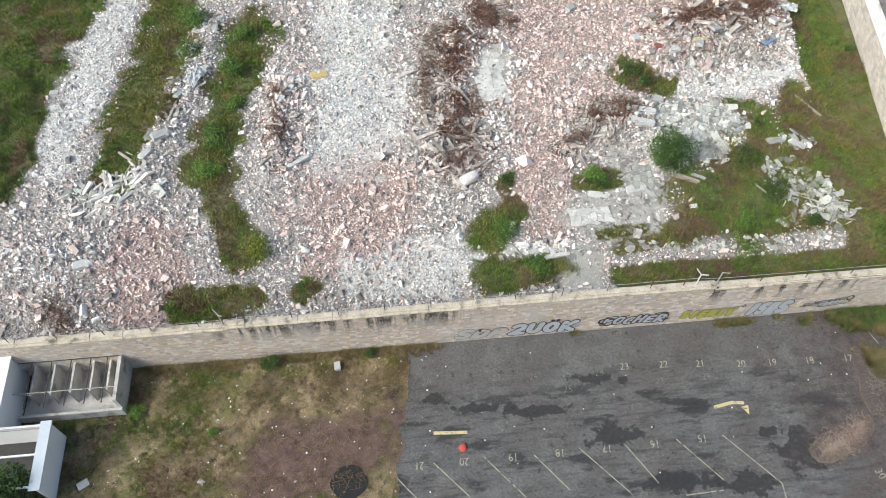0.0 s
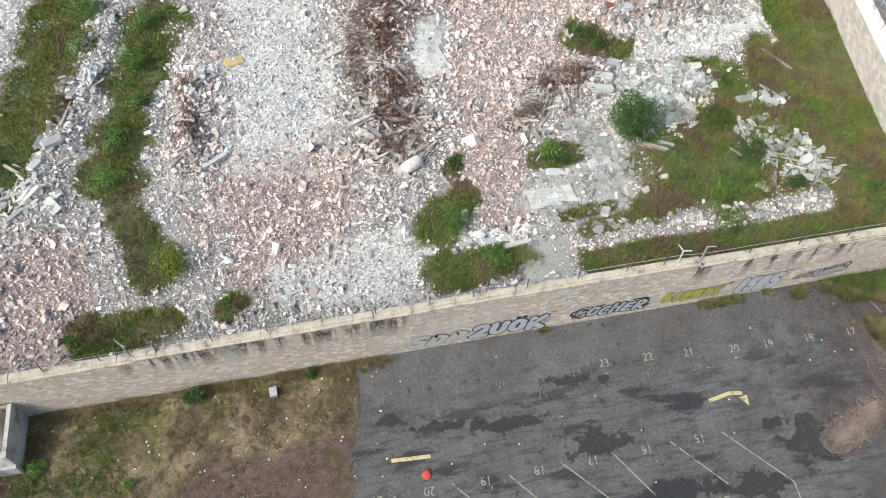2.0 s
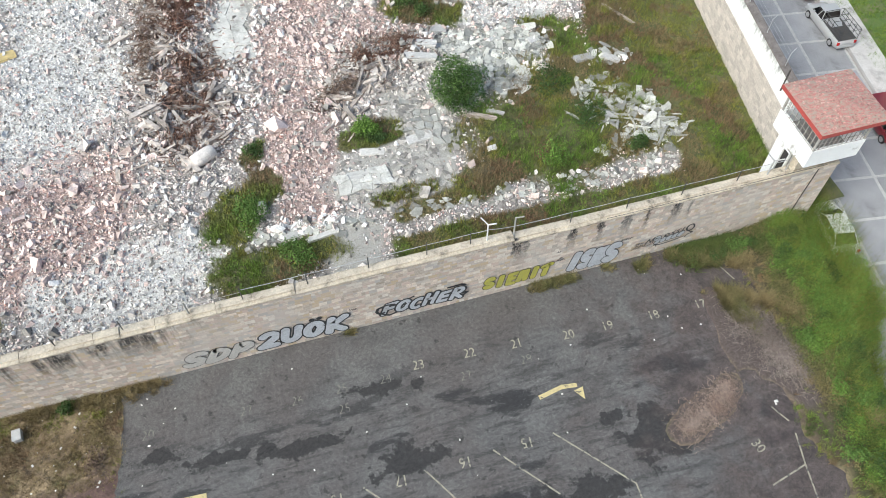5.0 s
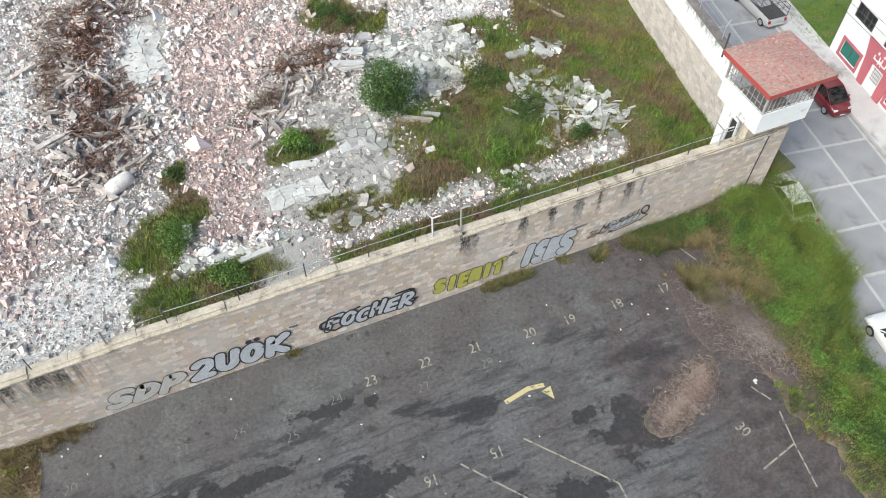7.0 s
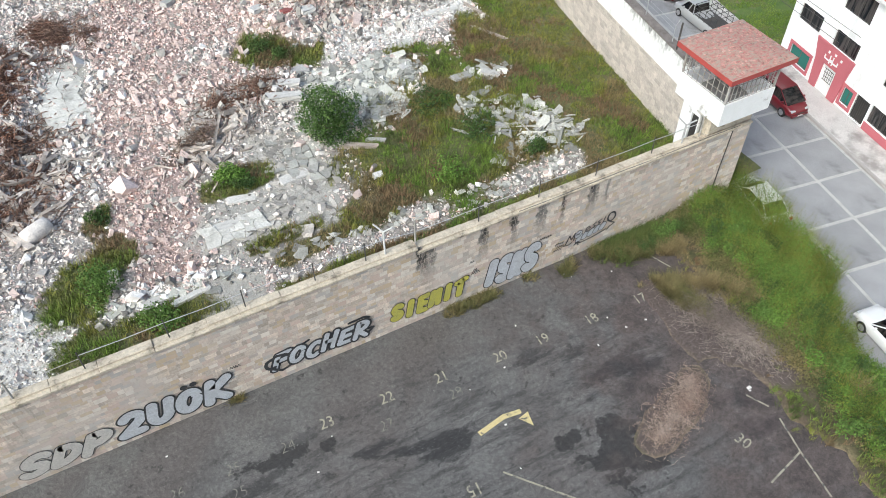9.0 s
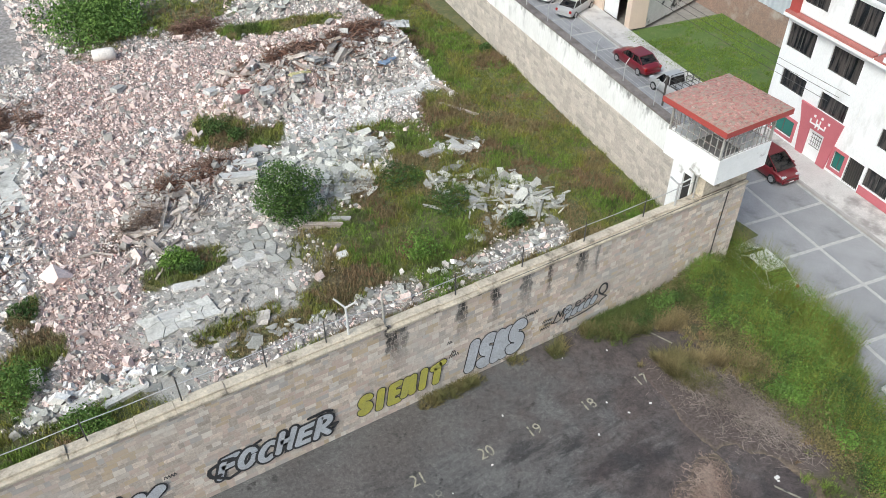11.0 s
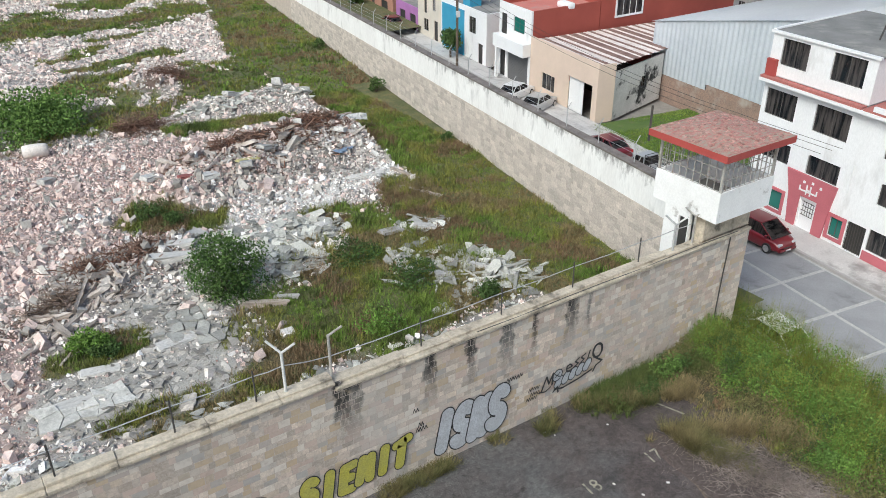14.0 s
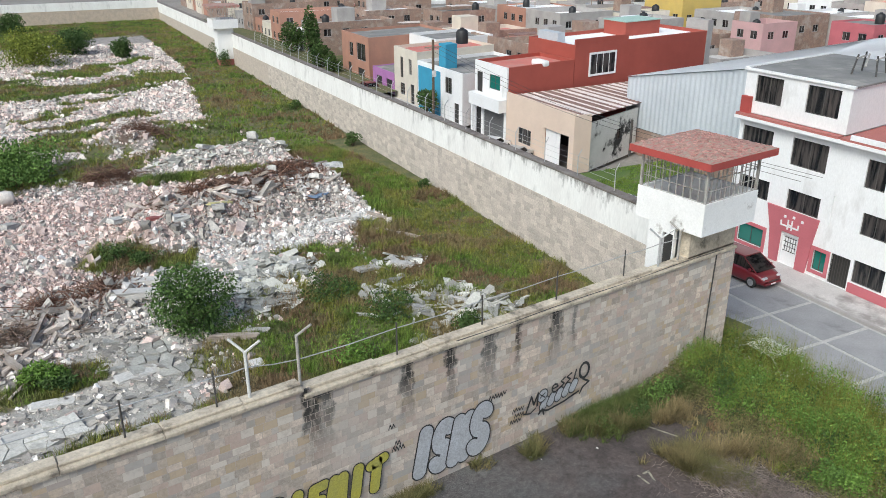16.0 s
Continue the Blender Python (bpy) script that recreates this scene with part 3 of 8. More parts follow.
def lot_cover(X, Y):
    """Grass, dry litter and bare red earth of the waste lot and its verges."""
    verge = smooth(X + (fbm(X, Y, 2.5, 61) - 0.5) * 3 + np.clip(-Y - 4, -6, 8) * 0.25, 36.2, 38.0)
    left = smooth(-X + (fbm(X, Y, 1.6, 62) - 0.5) * 1.2 - Y * 0.0 + Y * 0.16, -0.35, 0.55)
    earth = streak(X, Y, -10.5, -7.6, -2.0, -5.4, 2.0, 1.4, soft=0.9, ragged=2.6) + streak(X, Y, -12.0, -9.8, -3.0, -8.6, 1.8, 2.2, soft=0.9, ragged=2.6)
    earth = np.clip(earth + streak(X, Y, 34.0, -4.5, 36.0, -3.5, 1.6, 1.4) + streak(X, Y, 36.5, -13.5, 37.5, -13.5, 1.6, 1.6), 0, 1)
    litter = np.clip(streak(X, Y, 34.8, -5.4, 36.0, -10.0, 1.7, 1.7, ragged=2.2) + streak(X, Y, 28.6, -11.0, 32.2, -9.6, 0.9, 1.0, ragged=2.2, soft=0.8), 0, 1)
    return verge, left, earth, litter


def lot_material():
    m, n, l, bsdf = nodes_of("waste_lot_soil")
    vec = n.new("ShaderNodeTexCoord").outputs["Object"]
    at = n.new("ShaderNodeAttribute")
    at.attribute_name = "cover"
    sep = n.new("ShaderNodeSeparateColor")
    l.new(at.outputs["Color"], sep.inputs[0])
    tiny, mid = noise_node(n, l, vec, 9, 4, 0.7), noise_node(n, l, vec, 0.8, 5)
    soil = mix_node(n, l, ramp_node(n, l, mid, 0.4, 0.6), (0.350, 0.265, 0.160), (0.225, 0.165, 0.105))
    soil = mix_node(n, l, ramp_node(n, l, noise_node(n, l, vec, 0.35, 6, 0.65), 0.50, 0.62), soil, (0.170, 0.165, 0.060))
    soil = mix_node(n, l, ramp_node(n, l, noise_node(n, l, vec, 1.9, 6, 0.7), 0.52, 0.62, 0, 0.8), soil, (0.075, 0.058, 0.042))
    soil = mix_node(n, l, ramp_node(n, l, noise_node(n, l, vec, 0.22, 5), 0.55, 0.66, 0, 0.8), soil, (0.115, 0.085, 0.072))
    col = mix_node(n, l, ramp_node(n, l, sep.outputs[2], 0.2, 0.8), soil, mix_node(n, l, ramp_node(n, l, noise_node(n, l, vec, 1.1, 6, 0.65), 0.4, 0.6), (0.105, 0.065, 0.055), (0.165, 0.105, 0.088)))
    col = mix_node(n, l, ramp_node(n, l, sep.outputs[0], 0.2, 0.9), col, mix_node(n, l, ramp_node(n, l, mid, 0.4, 0.6), (0.075, 0.078, 0.034), (0.110, 0.088, 0.060)))
    col = mix_node(n, l, ramp_node(n, l, at.outputs["Alpha"], 0.2, 0.8), col, (0.105, 0.083, 0.074))
    g = ramp_node(n, l, tiny, 0.28, 0.72, 0.5, 1.4)
    cc = n.new("ShaderNodeCombineColor")
    for i in range(3):
        l.new(g, cc.inputs[i])
    col = mix_node(n, l, 1.0, col, cc.outputs[0], "MULTIPLY")
    l.new(col, bsdf.inputs["Base Color"])
    bsdf.inputs["Roughness"].default_value = 0.95
    bp = n.new("ShaderNodeBump")
    bp.inputs["Strength"].default_value, bp.inputs["Distance"].default_value = 0.7, 0.06
    l.new(tiny, bp.inputs["Height"])
    l.new(bp.outputs[0], bsdf.inputs["Normal"])
    return m


M_ASPHALT, M_LOT = asphalt_material(), lot_material()
asphalt = grid_mesh("road_parking_asphalt", np.arange(-4, 44.01, 0.5), np.arange(-46, 0.01, 0.5), lambda X, Y: 0.012 * (fbm(X, Y, 3, 71) - 0.5) - 2.2 * smooth((X - 42.2) * 0.98894 - Y * 0.14833, -1.6, -0.4), M_ASPHALT)
tagged(asphalt, "old dark asphalt car park with damp patches", "asphalt", kind="structure")


def lot_z(X, Y):
    v, l, e, t = lot_cover(X, Y)
    a = (X - 42.2) * 0.98894 - Y * 0.14833
    z = -0.06 + 0.14 * np.maximum(v, l) + 0.05 * (fbm(X, Y, 1.2, 72) - 0.5) * np.maximum(v, l) + 0.10 * t
    return z - 1.1 * smooth(a, -1.2, 0.7)


lot = grid_mesh("ground_waste_lot", np.arange(-60, 45.01, 0.4), np.arange(-46, 0.01, 0.4), lot_z, M_LOT, lot_cover)
tagged(lot, "waste lot soil with dry weeds and reddish earth", "ground", kind="structure")


# ---- masonry ----
def block(bm, x0, x1, y0, y1, z0, z1, bev, jit):
    """A dressed block with chamfered front edges, its face towards -y."""
    f = y0 - jit
    o = [(x0, y0 + bev, z0), (x1, y0 + bev, z0), (x1, y0 + bev, z1), (x0, y0 + bev, z1)]
    i = [(x0 + bev, f, z0 + bev), (x1 - bev, f, z0 + bev), (x1 - bev, f, z1 - bev), (x0 + bev, f, z1 - bev)]
    k = [(x0, y1, z0), (x1, y1, z0), (x1, y1, z1), (x0, y1, z1)]
    vo, vi, vk = [[bm.append(p) or len(bm) - 1 for p in s] for s in (o, i, k)]
    faces = [vi]
    for a in range(4):
        b = (a + 1) % 4
        faces += [[vo[a], vo[b], vi[b], vi[a]], [vk[a], vk[b], vo[b], vo[a]]]
    return faces


def courses(u0, u1, z0, z1, top, rng, long=(0.18, 0.56), high=(0.15, 0.31)):
    """Rows of blocks between u0 and u1; top(u) is the upper edge."""
    z = z0
    while z < z1:
        h = rng.uniform(*high)
        u = u0 + rng.uniform(-0.3, 0)
        while u < u1:
            w = rng.uniform(*long)
            t = min(z + h, top(u + w / 2))
            if t - z > 0.09:
                yield u, min(u + w, u1), z, t
            u += w
        z += h


def block_mesh(name, cells, rng, mat):
    verts, faces = [], []
    for u0, u1, z0, z1 in cells:
        faces += block(verts, u0 + rng.uniform(0.001, 0.016), u1 - rng.uniform(0.001, 0.016), 0.0, 0.12, z0 + rng.uniform(0.001, 0.014), z1 - rng.uniform(0.001, 0.014), 0.003, rng.uniform(-0.002, 0.005))
    me = bpy.data.meshes.new(name)
    me.from_pydata(verts, [], faces)
    me.materials.append(mat)
    return me


W_RIGHT = 42.85


def front_top(x):
    """Upper edge of the masonry of the yard wall, with its steps."""
    return 5.05 if x > 22.5 else 5.32 if x > 5.0 else 5.25 if x > -13.0 else 5.05


rng = random.Random(5)
front = thing("wall_front", pose(0, 0, 0), "tall masonry yard wall of pale cut stone with painted tags", "wall", kind="structure")
core = bmesh.new()
for x0, x1 in ((-62, -13), (-13, 5), (5, 22.5), (22.5, W_RIGHT)):
    box(core, x0, x1, 0.005, 0.56, -1.4, front_top(x0 + 0.1) - 0.02)
part("core", core, M_MORTAR, front)
coping = bmesh.new()
for x0, x1 in ((-62, -13), (-13, 5), (5, 22.5), (22.5, W_RIGHT)):
    x = x0
    while x < x1 - 0.01:
        e = min(x + rng.uniform(1.2, 2.6), x1)
        t = front_top(x0 + 0.1)
        dz = rng.uniform(-0.02, 0.03)
        box(coping, x + 0.004, e - 0.004, -0.09 + rng.uniform(-0.01, 0.01), 0.62, t - 0.01, t + 0.11 + dz)
        box(coping, x + 0.004, e - 0.004, 0.10, 0.50, t + 0.112 + dz, t + 0.20 + dz * 2)
        x = e
bmesh.ops.bevel(coping, geom=coping.edges[:], offset=0.02, segments=1, affect="EDGES")
part("coping", coping, M_COPING, front, "weathered mortar coping with dark streaks")


# ---- side wall of the yard, along the street ----
def side_top(b):
    return 5.33 - 0.0105 * max(b - 5, 0)


def side_line(b):
    return 3.55 - 0.012 * max(b - 5, 0)


side = thing("wall_side", SM, "long side wall of pale stone with a weathered whitewashed upper part", "wall", kind="structure")
for nm, mat, c0, c1, lo, hi in (("stone_core", M_MORTAR, 0.012, 0.60, lambda b: -1.4, side_line), ("white_upper_wall", M_WHITEWALL, 0.04, 0.52, side_line, side_top), ("dark_coping", M_DARKTOP, 0.0, 0.60, side_top, lambda b: side_top(b) + 0.10)):
    bm = bmesh.new()
    bs = [0.6 + 3 * k for k in range(58)]
    for b0, b1 in zip(bs, bs[1:]):
        vs = [bm.verts.new((c, b, f(b))) for c in (c0, c1) for b in (b0, b1) for f in (lo, hi)]
        for q in ((0, 1, 3, 2), (4, 6, 7, 5), (0, 4, 5, 1), (2, 3, 7, 6), (0, 2, 6, 4), (1, 5, 7, 3)):
            bm.faces.new([vs[i] for i in q])
    bmesh.ops.remove_doubles(bm, verts=bm.verts[:], dist=0.001)
    part(nm, bm, mat, side)
back = thing("wall_back", SM, "far end wall of the yard in grey stone", "wall", kind="structure")
part("stone_core", boxes((-120, 0.0, 166, 166.5, -1.4, 2.6)), M_STONE, back)
part("white_upper_wall", boxes((-120, 0.0, 165.97, 166.53, 2.6, 4.2)), M_WHITEWALL, back)

# ---- watch tower on the corner ----
TX0, TX1, TY0, TY1 = 39.45, 42.85, -0.65, 2.75
TZ0, TZ1, TZ2 = 6.45, 7.80, 9.25


def cage_side(bm, p, q, z0, z1, n, rows):
    for k in range(n + 1):
        x = [p[i] + (q[i] - p[i]) * k / n for i in range(2)]
        tube(bm, (*x, z0), (*x, z1), 0.022, 4)
    for r in range(rows + 1):
        z = z0 + (z1 - z0) * r / rows
        tube(bm, (*p, z), (*q, z), 0.018, 4)


M_TOWERWHITE = material("flaking_whitewash", (0.86, 0.86, 0.85), (0.78, 0.78, 0.77), 0.6, 0.85, 0.12, 12, stain=(0.34, 0.32, 0.30), stain_scale=1.0, stain_at=(0.60, 0.70), grit=0.06)
tower = thing("watch_tower", pose(0, 0, 0), "white corner watch tower with a barred lookout and worn red roof", "tower")
bm = bmesh.new()
wall_panel(bm, "y", TY0, TY0 + 0.18, TX0, TX1, TZ0, TZ1)
wall_panel(bm, "y", TY1 - 0.18, TY1, TX0, TX1, TZ0, TZ1)
wall_panel(bm, "x", TX0, TX0 + 0.18, TY0 + 0.18, TY1 - 0.18, TZ0, TZ1)
wall_panel(bm, "x", TX1 - 0.18, TX1, TY0 + 0.18, TY1 - 0.18, TZ0, TZ1)
part("parapet", bm, M_TOWERWHITE, tower, "whitewashed parapet with flaking patches")
part("floor_slab", boxes((TX0 + 0.18, TX1 - 0.18, TY0 + 0.18, TY1 - 0.18, TZ0, TZ0 + 0.16)), M_ROOFGREY, tower)
bm = bmesh.new()
wall_panel(bm, "x", TX0, TX0 + 0.18, 0.64, 2.0, 2.6, TZ0 - 0.004, [(0.70, 1.22, 3.4, 6.15)])
wall_panel(bm, "y", 1.82, 2.0, TX0 + 0.18, 42.3, 2.6, TZ0 - 0.004)
part("lower_room", bm, M_TOWERWHITE, tower, "whitewashed stair room under the lookout")
part("doorway", boxes((TX0 + 0.12, TX0 + 0.16, 0.70, 1.22, 3.4, 6.15)), M_DOOR_SHADE, tower, "dark narrow doorway")
part("base_masonry", boxes((TX0 + 0.35, TX1 - 0.05, 0.10, 0.60, 5.2, TZ0 - 0.004)), M_COPING, tower, "grey stone base under the lookout")
for nm, p, q, n in (("front_grille", (TX0 + 0.08, TY0 + 0.08), (TX1 - 0.08, TY0 + 0.08), 11), ("yard_grille", (TX0 + 0.08, TY0 + 0.08), (TX0 + 0.08, TY1 - 0.08), 9), ("street_grille", (TX1 - 0.08, TY0 + 0.08), (TX1 - 0.08, TY1 - 0.08), 9), ("back_grille", (TX0 + 0.08, TY1 - 0.08), (TX1 - 0.08, TY1 - 0.08), 11)):
    bm = bmesh.new()
    cage_side(bm, p, q, TZ1, TZ2 - 0.02, n, 3)
    part(nm, bm, M_IRON, tower, "rusting painted iron bars")
for x in (TX0 + 0.08, TX1 - 0.08):
    for y in (TY0 + 0.08, TY1 - 0.08):
        part("corner_post", boxes((x - 0.05, x + 0.05, y - 0.05, y + 0.05, TZ1, TZ2)), M_IRON, tower)
bm = bmesh.new()
R = (39.1, 43.4, -0.95, 3.1)
box(bm, R[0], R[1], R[2], R[3], TZ2, TZ2 + 0.29)
part("fascia", bm, M_FASCIA, tower, "deep red painted roof edge")
bm = bmesh.new()
cx, cy = (R[0] + R[1]) / 2, (R[2] + R[3]) / 2
NR = 24
vs = [[bm.verts.new((R[0] + (R[1] - R[0]) * i / NR, R[2] + (R[3] - R[2]) * j / NR, TZ2 + 0.295 + 0.28 * (1 - max(abs(i / NR - 0.5), abs(j / NR - 0.5)) * 2) + 0.02 * noise.noise((i * 0.9, j * 0.9, 3)))) for j in range(NR + 1)] for i in range(NR + 1)]
for i in range(NR):
    for j in range(NR):
        bm.faces.new((vs[i][j], vs[i + 1][j], vs[i + 1][j + 1], vs[i][j + 1]))
part("roof_covering", bm, M_ROOFRED, tower, "flaking red brick roof covering")
M_CHIP = material("weathered_tile_chips", (0.45, 0.21, 0.18), (0.42, 0.29, 0.245), 1.3, 0.9, 0.5, 12, island=0.3)
chips, rc = bmesh.new(), random.Random(17)
for k in range(420):
    x, y = rc.uniform(R[0] + 0.1, R[1] - 0.1), rc.uniform(R[2] + 0.1, R[3] - 0.1)
    lim = max(abs((x - cx) / (R[1] - R[0])), abs((y - cy) / (R[3] - R[2]))) * 2
    m = pose(x, y, TZ2 + 0.305 + 0.28 * (1 - lim), rc.uniform(-9, 9), rc.uniform(-9, 9), rc.choice((0, 90)) + rc.uniform(-14, 14))
    box(chips, -rc.uniform(0.03, 0.09), rc.uniform(0.03, 0.09), -0.035, 0.035, -0.02, rc.uniform(0.005, 0.022), m=m)
tagged(part("roof_debris", chips, M_CHIP, tower), "broken weathered roof tile chips", kind="stuff")
part("roof_pipe", tubes(((39.2, 3.16, TZ2 - 0.3), (39.2, 3.16, TZ2 + 1.25), 0.055)), M_DARKIRON, tower)

tower_far = thing("watch_tower", SM @ pose(-1.0, 95, 0), "distant white watch tower on the side wall", "tower")
part("base", boxes((-1.0, 1.3, -1.2, 1.2, 0.9, 5.2)), M_WHITE, tower_far)
part("plinth", boxes((-1.0, 1.3, -1.2, 1.2, -0.4, 0.896)), M_TERRACE, tower_far)
part("parapet", boxes((-1.6, 1.9, -1.9, 1.9, 5.2, 6.4)), M_WHITE, tower_far)
bm = bmesh.new()
for p, q in (((-1.5, -1.8), (1.8, -1.8)), ((-1.5, -1.8), (-1.5, 1.8)), ((1.8, -1.8), (1.8, 1.8)), ((-1.5, 1.8), (1.8, 1.8))):
    cage_side(bm, p, q, 6.4, 8.0, 6, 3)
part("grille", bm, M_IRON, tower_far)
part("roof", boxes((-2.0, 2.3, -2.3, 2.3, 8.0, 8.3)), M_ROOFRED, tower_far)

# ---- street and pavement ----
street = thing("road_street", SM, "grey concrete street in large cast slabs", "street", kind="structure")
part("joint_bed", boxes((0.62, 10.62, -60, 170, STREET - 0.3, STREET - 0.012)), M_JOINT, street, "pale cement joints")
pave = thing("pavement", SM, "raised concrete pavement along the houses", "pavement", kind="structure")
part("slab_run", boxes((10.64, 12.9, -60, 170, STREET - 0.3, STREET + 0.14)), M_WALKWAY, pave)
part("kerb", boxes((10.46, 10.636, -60, 170, STREET - 0.3, STREET + 0.15)), M_GREYWALL, pave, "worn concrete kerb")


# ---- houses across the street ----
def building(name, label, category="house"):
    return thing(name, SM, label, category)


def pane(parent, a, b0, b1, z0, z1, mat=None, bars=1, frame_mat=None, axis="x"):
    """A window set into its opening: frame, glass and mullions."""
    mat, frame_mat = mat or M_GLASS, frame_mat or M_DARKIRON
    w = bmesh.new()
    t = 0.05

    def put(u0, u1, z0, z1, d0, d1):
        if axis == "x":
            box(w, a + d0, a + d1, u0, u1, z0, z1)
        else:
            box(w, u0, u1, a + d0, a + d1, z0, z1)
    put(b0, b1, z0, z0 + t, 0, 0.06)
    put(b0, b1, z1 - t, z1, 0, 0.06)
    put(b0, b0 + t, z0 + t, z1 - t, 0, 0.06)
    put(b1 - t, b1, z0 + t, z1 - t, 0, 0.06)
    for k in range(bars):
        u = b0 + (b1 - b0) * (k + 1) / (bars + 1)
        put(u - t / 2, u + t / 2, z0 + t, z1 - t, 0, 0.05)
    win = part("window", w, frame_mat, parent)
    g = bmesh.new()
    if axis == "x":
        box(g, a + 0.02, a + 0.035, b0 + t, b1 - t, z0 + t, z1 - t)
    else:
        box(g, b0 + t, b1 - t, a + 0.02, a + 0.035, z0 + t, z1 - t)
    part("pane", g, mat, win)
    return win


F = 12.9
Z0 = STREET


def skew(h, ref=F, k=0.17):
    """The plots run back square to the yard, not square to the street."""
    for ob in [c for p in h.children for c in (p, *p.children)]:
        for v in ob.data.vertices:
            v.co.y += (v.co.x - ref) * k


# white four-storey house
h = building("apartment_house", "white four-storey house with dark windows and a pink entrance")
wins = [(9.25, 11.2, 8.25, 9.8), (5.45, 7.6, 8.25, 9.8), (9.4, 11.7, 5.15, 6.75), (5.6, 8.0, 5.15, 6.75)]
wins_g = [(9.15, 11.3, 2.55, 3.75), (5.55, 7.8, 2.55, 3.75), (9.05, 11.0, -0.45, 0.75), (4.55, 5.4, -0.4, 0.8), (1.3, 2.9, 2.55, 3.8), (1.0, 2.85, -0.2, 1.1)]
door = (6.55, 7.65, Z0 + 0.16, 1.0)
gate = (3.05, 4.25, Z0 + 0.16, 1.0)
bm = bmesh.new()
wall_panel(bm, "x", F, F + 0.25, 4.8, 12.0, 7.55, 10.02, wins[:2])
part("upper_front_wall", bm, M_WHITE, h)
bm = bmesh.new()
wall_panel(bm, "x", F, F + 0.25, -16, 12.0, Z0, 7.2, wins[2:] + wins_g + [door, gate] + [(-1.6, 0.2, -0.2, 1.1), (-2.0, 0.0, 2.55, 3.8), (2.0, 3.2, 5.1, 6.65), (-6, -4, 2.55, 3.8), (-6, -4, 5.1, 6.6)])
part("front_wall", bm, M_WHITE, h)
bm = bmesh.new()
wall_panel(bm, "y", 4.8, 5.0, F + 0.25, 22.2, 7.55, 10.02)
wall_panel(bm, "y", 11.75, 12.0, F + 0.25, 22.2, Z0, 10.02)
wall_panel(bm, "x", 22.0, 22.2, -16, 11.75, Z0, 7.19)
part("side_wall", bm, M_WHITE, h)
part("terrace_slab", boxes((F - 0.55, 22.0, -16, 12.15, 7.2, 7.38)), M_WHITE, h)
part("terrace_finish", boxes((F - 0.5, F + 0.0, 4.9, 12.1, 7.384, 7.52)), M_TERRACE, h, "worn red terrace edge")
part("low_terrace", boxes((F - 0.5, 22.0, -16, 4.78, 7.384, 7.50)), M_TERRACE, h, "worn red terrace floor")
part("terrace_parapet", boxes((F - 0.5, F - 0.3, -16, 4.2, 7.505, 7.75)), M_WHITE, h)
part("roof", boxes((F + 0.06, 22.3, 4.7, 11.94, 10.02, 10.12)), M_ROOFGREY, h, "stained grey flat roof")
part("roof_edge", boxes((F - 0.14, F + 0.06, 4.66, 12.14, 10.0, 10.15), (F + 0.06, 22.3, 11.94, 12.14, 10.0, 10.2)), M_WHITE, h)
part("side_fin", boxes((F - 0.25, F - 0.004, 11.3, 12.0, 7.525, 8.5)), M_FASCIA, h)
for i, w in enumerate(wins + wins_g + [(-1.6, 0.2, -0.2, 1.1), (-2.0, 0.0, 2.55, 3.8), (2.0, 3.2, 5.1, 6.65), (-6, -4, 2.55, 3.8), (-6, -4, 5.1, 6.6)]):
    pane(h, F + 0.12, *w, M_GREENGLASS if i in (6, 7) else M_GLASS, 1)
for w in (wins_g[2], wins_g[3]):
    bm = bmesh.new()
    for d in ((w[0] - 0.22, w[0], w[2] - 0.2, w[3] + 0.2), (w[1], w[1] + 0.22, w[2] - 0.2, w[3] + 0.2), (w[0], w[1], w[3], w[3] + 0.2), (w[0], w[1], w[2] - 0.2, w[2])):
        box(bm, F - 0.05, F + 0.003, d[0], d[1], d[2], d[3])
    part("window_surround", bm, M_PINK, h, "pink window surround")
# tapering pink entrance front
for (y0a, y1a, y0b, y1b, z0, z1) in ((7.75, 8.35, 7.75, 8.6, Z0 + 0.15, 1.2), (5.75, 6.45, 5.55, 6.45, Z0 + 0.15, 1.2), (5.55, 8.6, 5.35, 9.0, 1.2, 2.55)):
    bm = bmesh.new()
    lo = [bm.verts.new(p) for p in ((F - 0.12, y0a, z0), (F - 0.12, y1a, z0), (F + 0.003, y1a, z0), (F + 0.003, y0a, z0))]
    hi = [bm.verts.new(p) for p in ((F - 0.12, y0b, z1), (F - 0.12, y1b, z1), (F + 0.003, y1b, z1), (F + 0.003, y0b, z1))]
    for k in range(4):
        bm.faces.new((lo[k], lo[(k + 1) % 4], hi[(k + 1) % 4], hi[k]))
    bm.faces.new(lo)
    bm.faces.new(hi)
    bmesh.ops.recalc_face_normals(bm, faces=bm.faces[:])
    part("entrance_pier" if z0 < 1 else "entrance_lintel", bm, M_PINK, h, "pink painted entrance front")
bm = boxes((F - 0.17, F - 0.124, 6.55, 7.85, 1.55, 1.63), (F - 0.17, F - 0.124, 7.0, 7.35, 1.66, 1.74), (F - 0.17, F - 0.124, 7.0, 7.08, 1.4, 2.0), (F - 0.17, F - 0.124, 7.28, 7.36, 1.4, 2.0), (F - 0.17, F - 0.124, 6.55, 6.63, 1.55, 1.85), (F - 0.17, F - 0.124, 7.77, 7.85, 1.55, 1.85), (F - 0.17, F - 0.124, 7.5, 7.65, 2.05, 2.2), (F - 0.17, F - 0.124, 6.9, 7.05, 2.15, 2.3), (F - 0.17, F - 0.124, 6.3, 6.45, 2.05, 2.2))
part("entrance_emblem", bm, M_WHITE, h, "white raised sign bars")
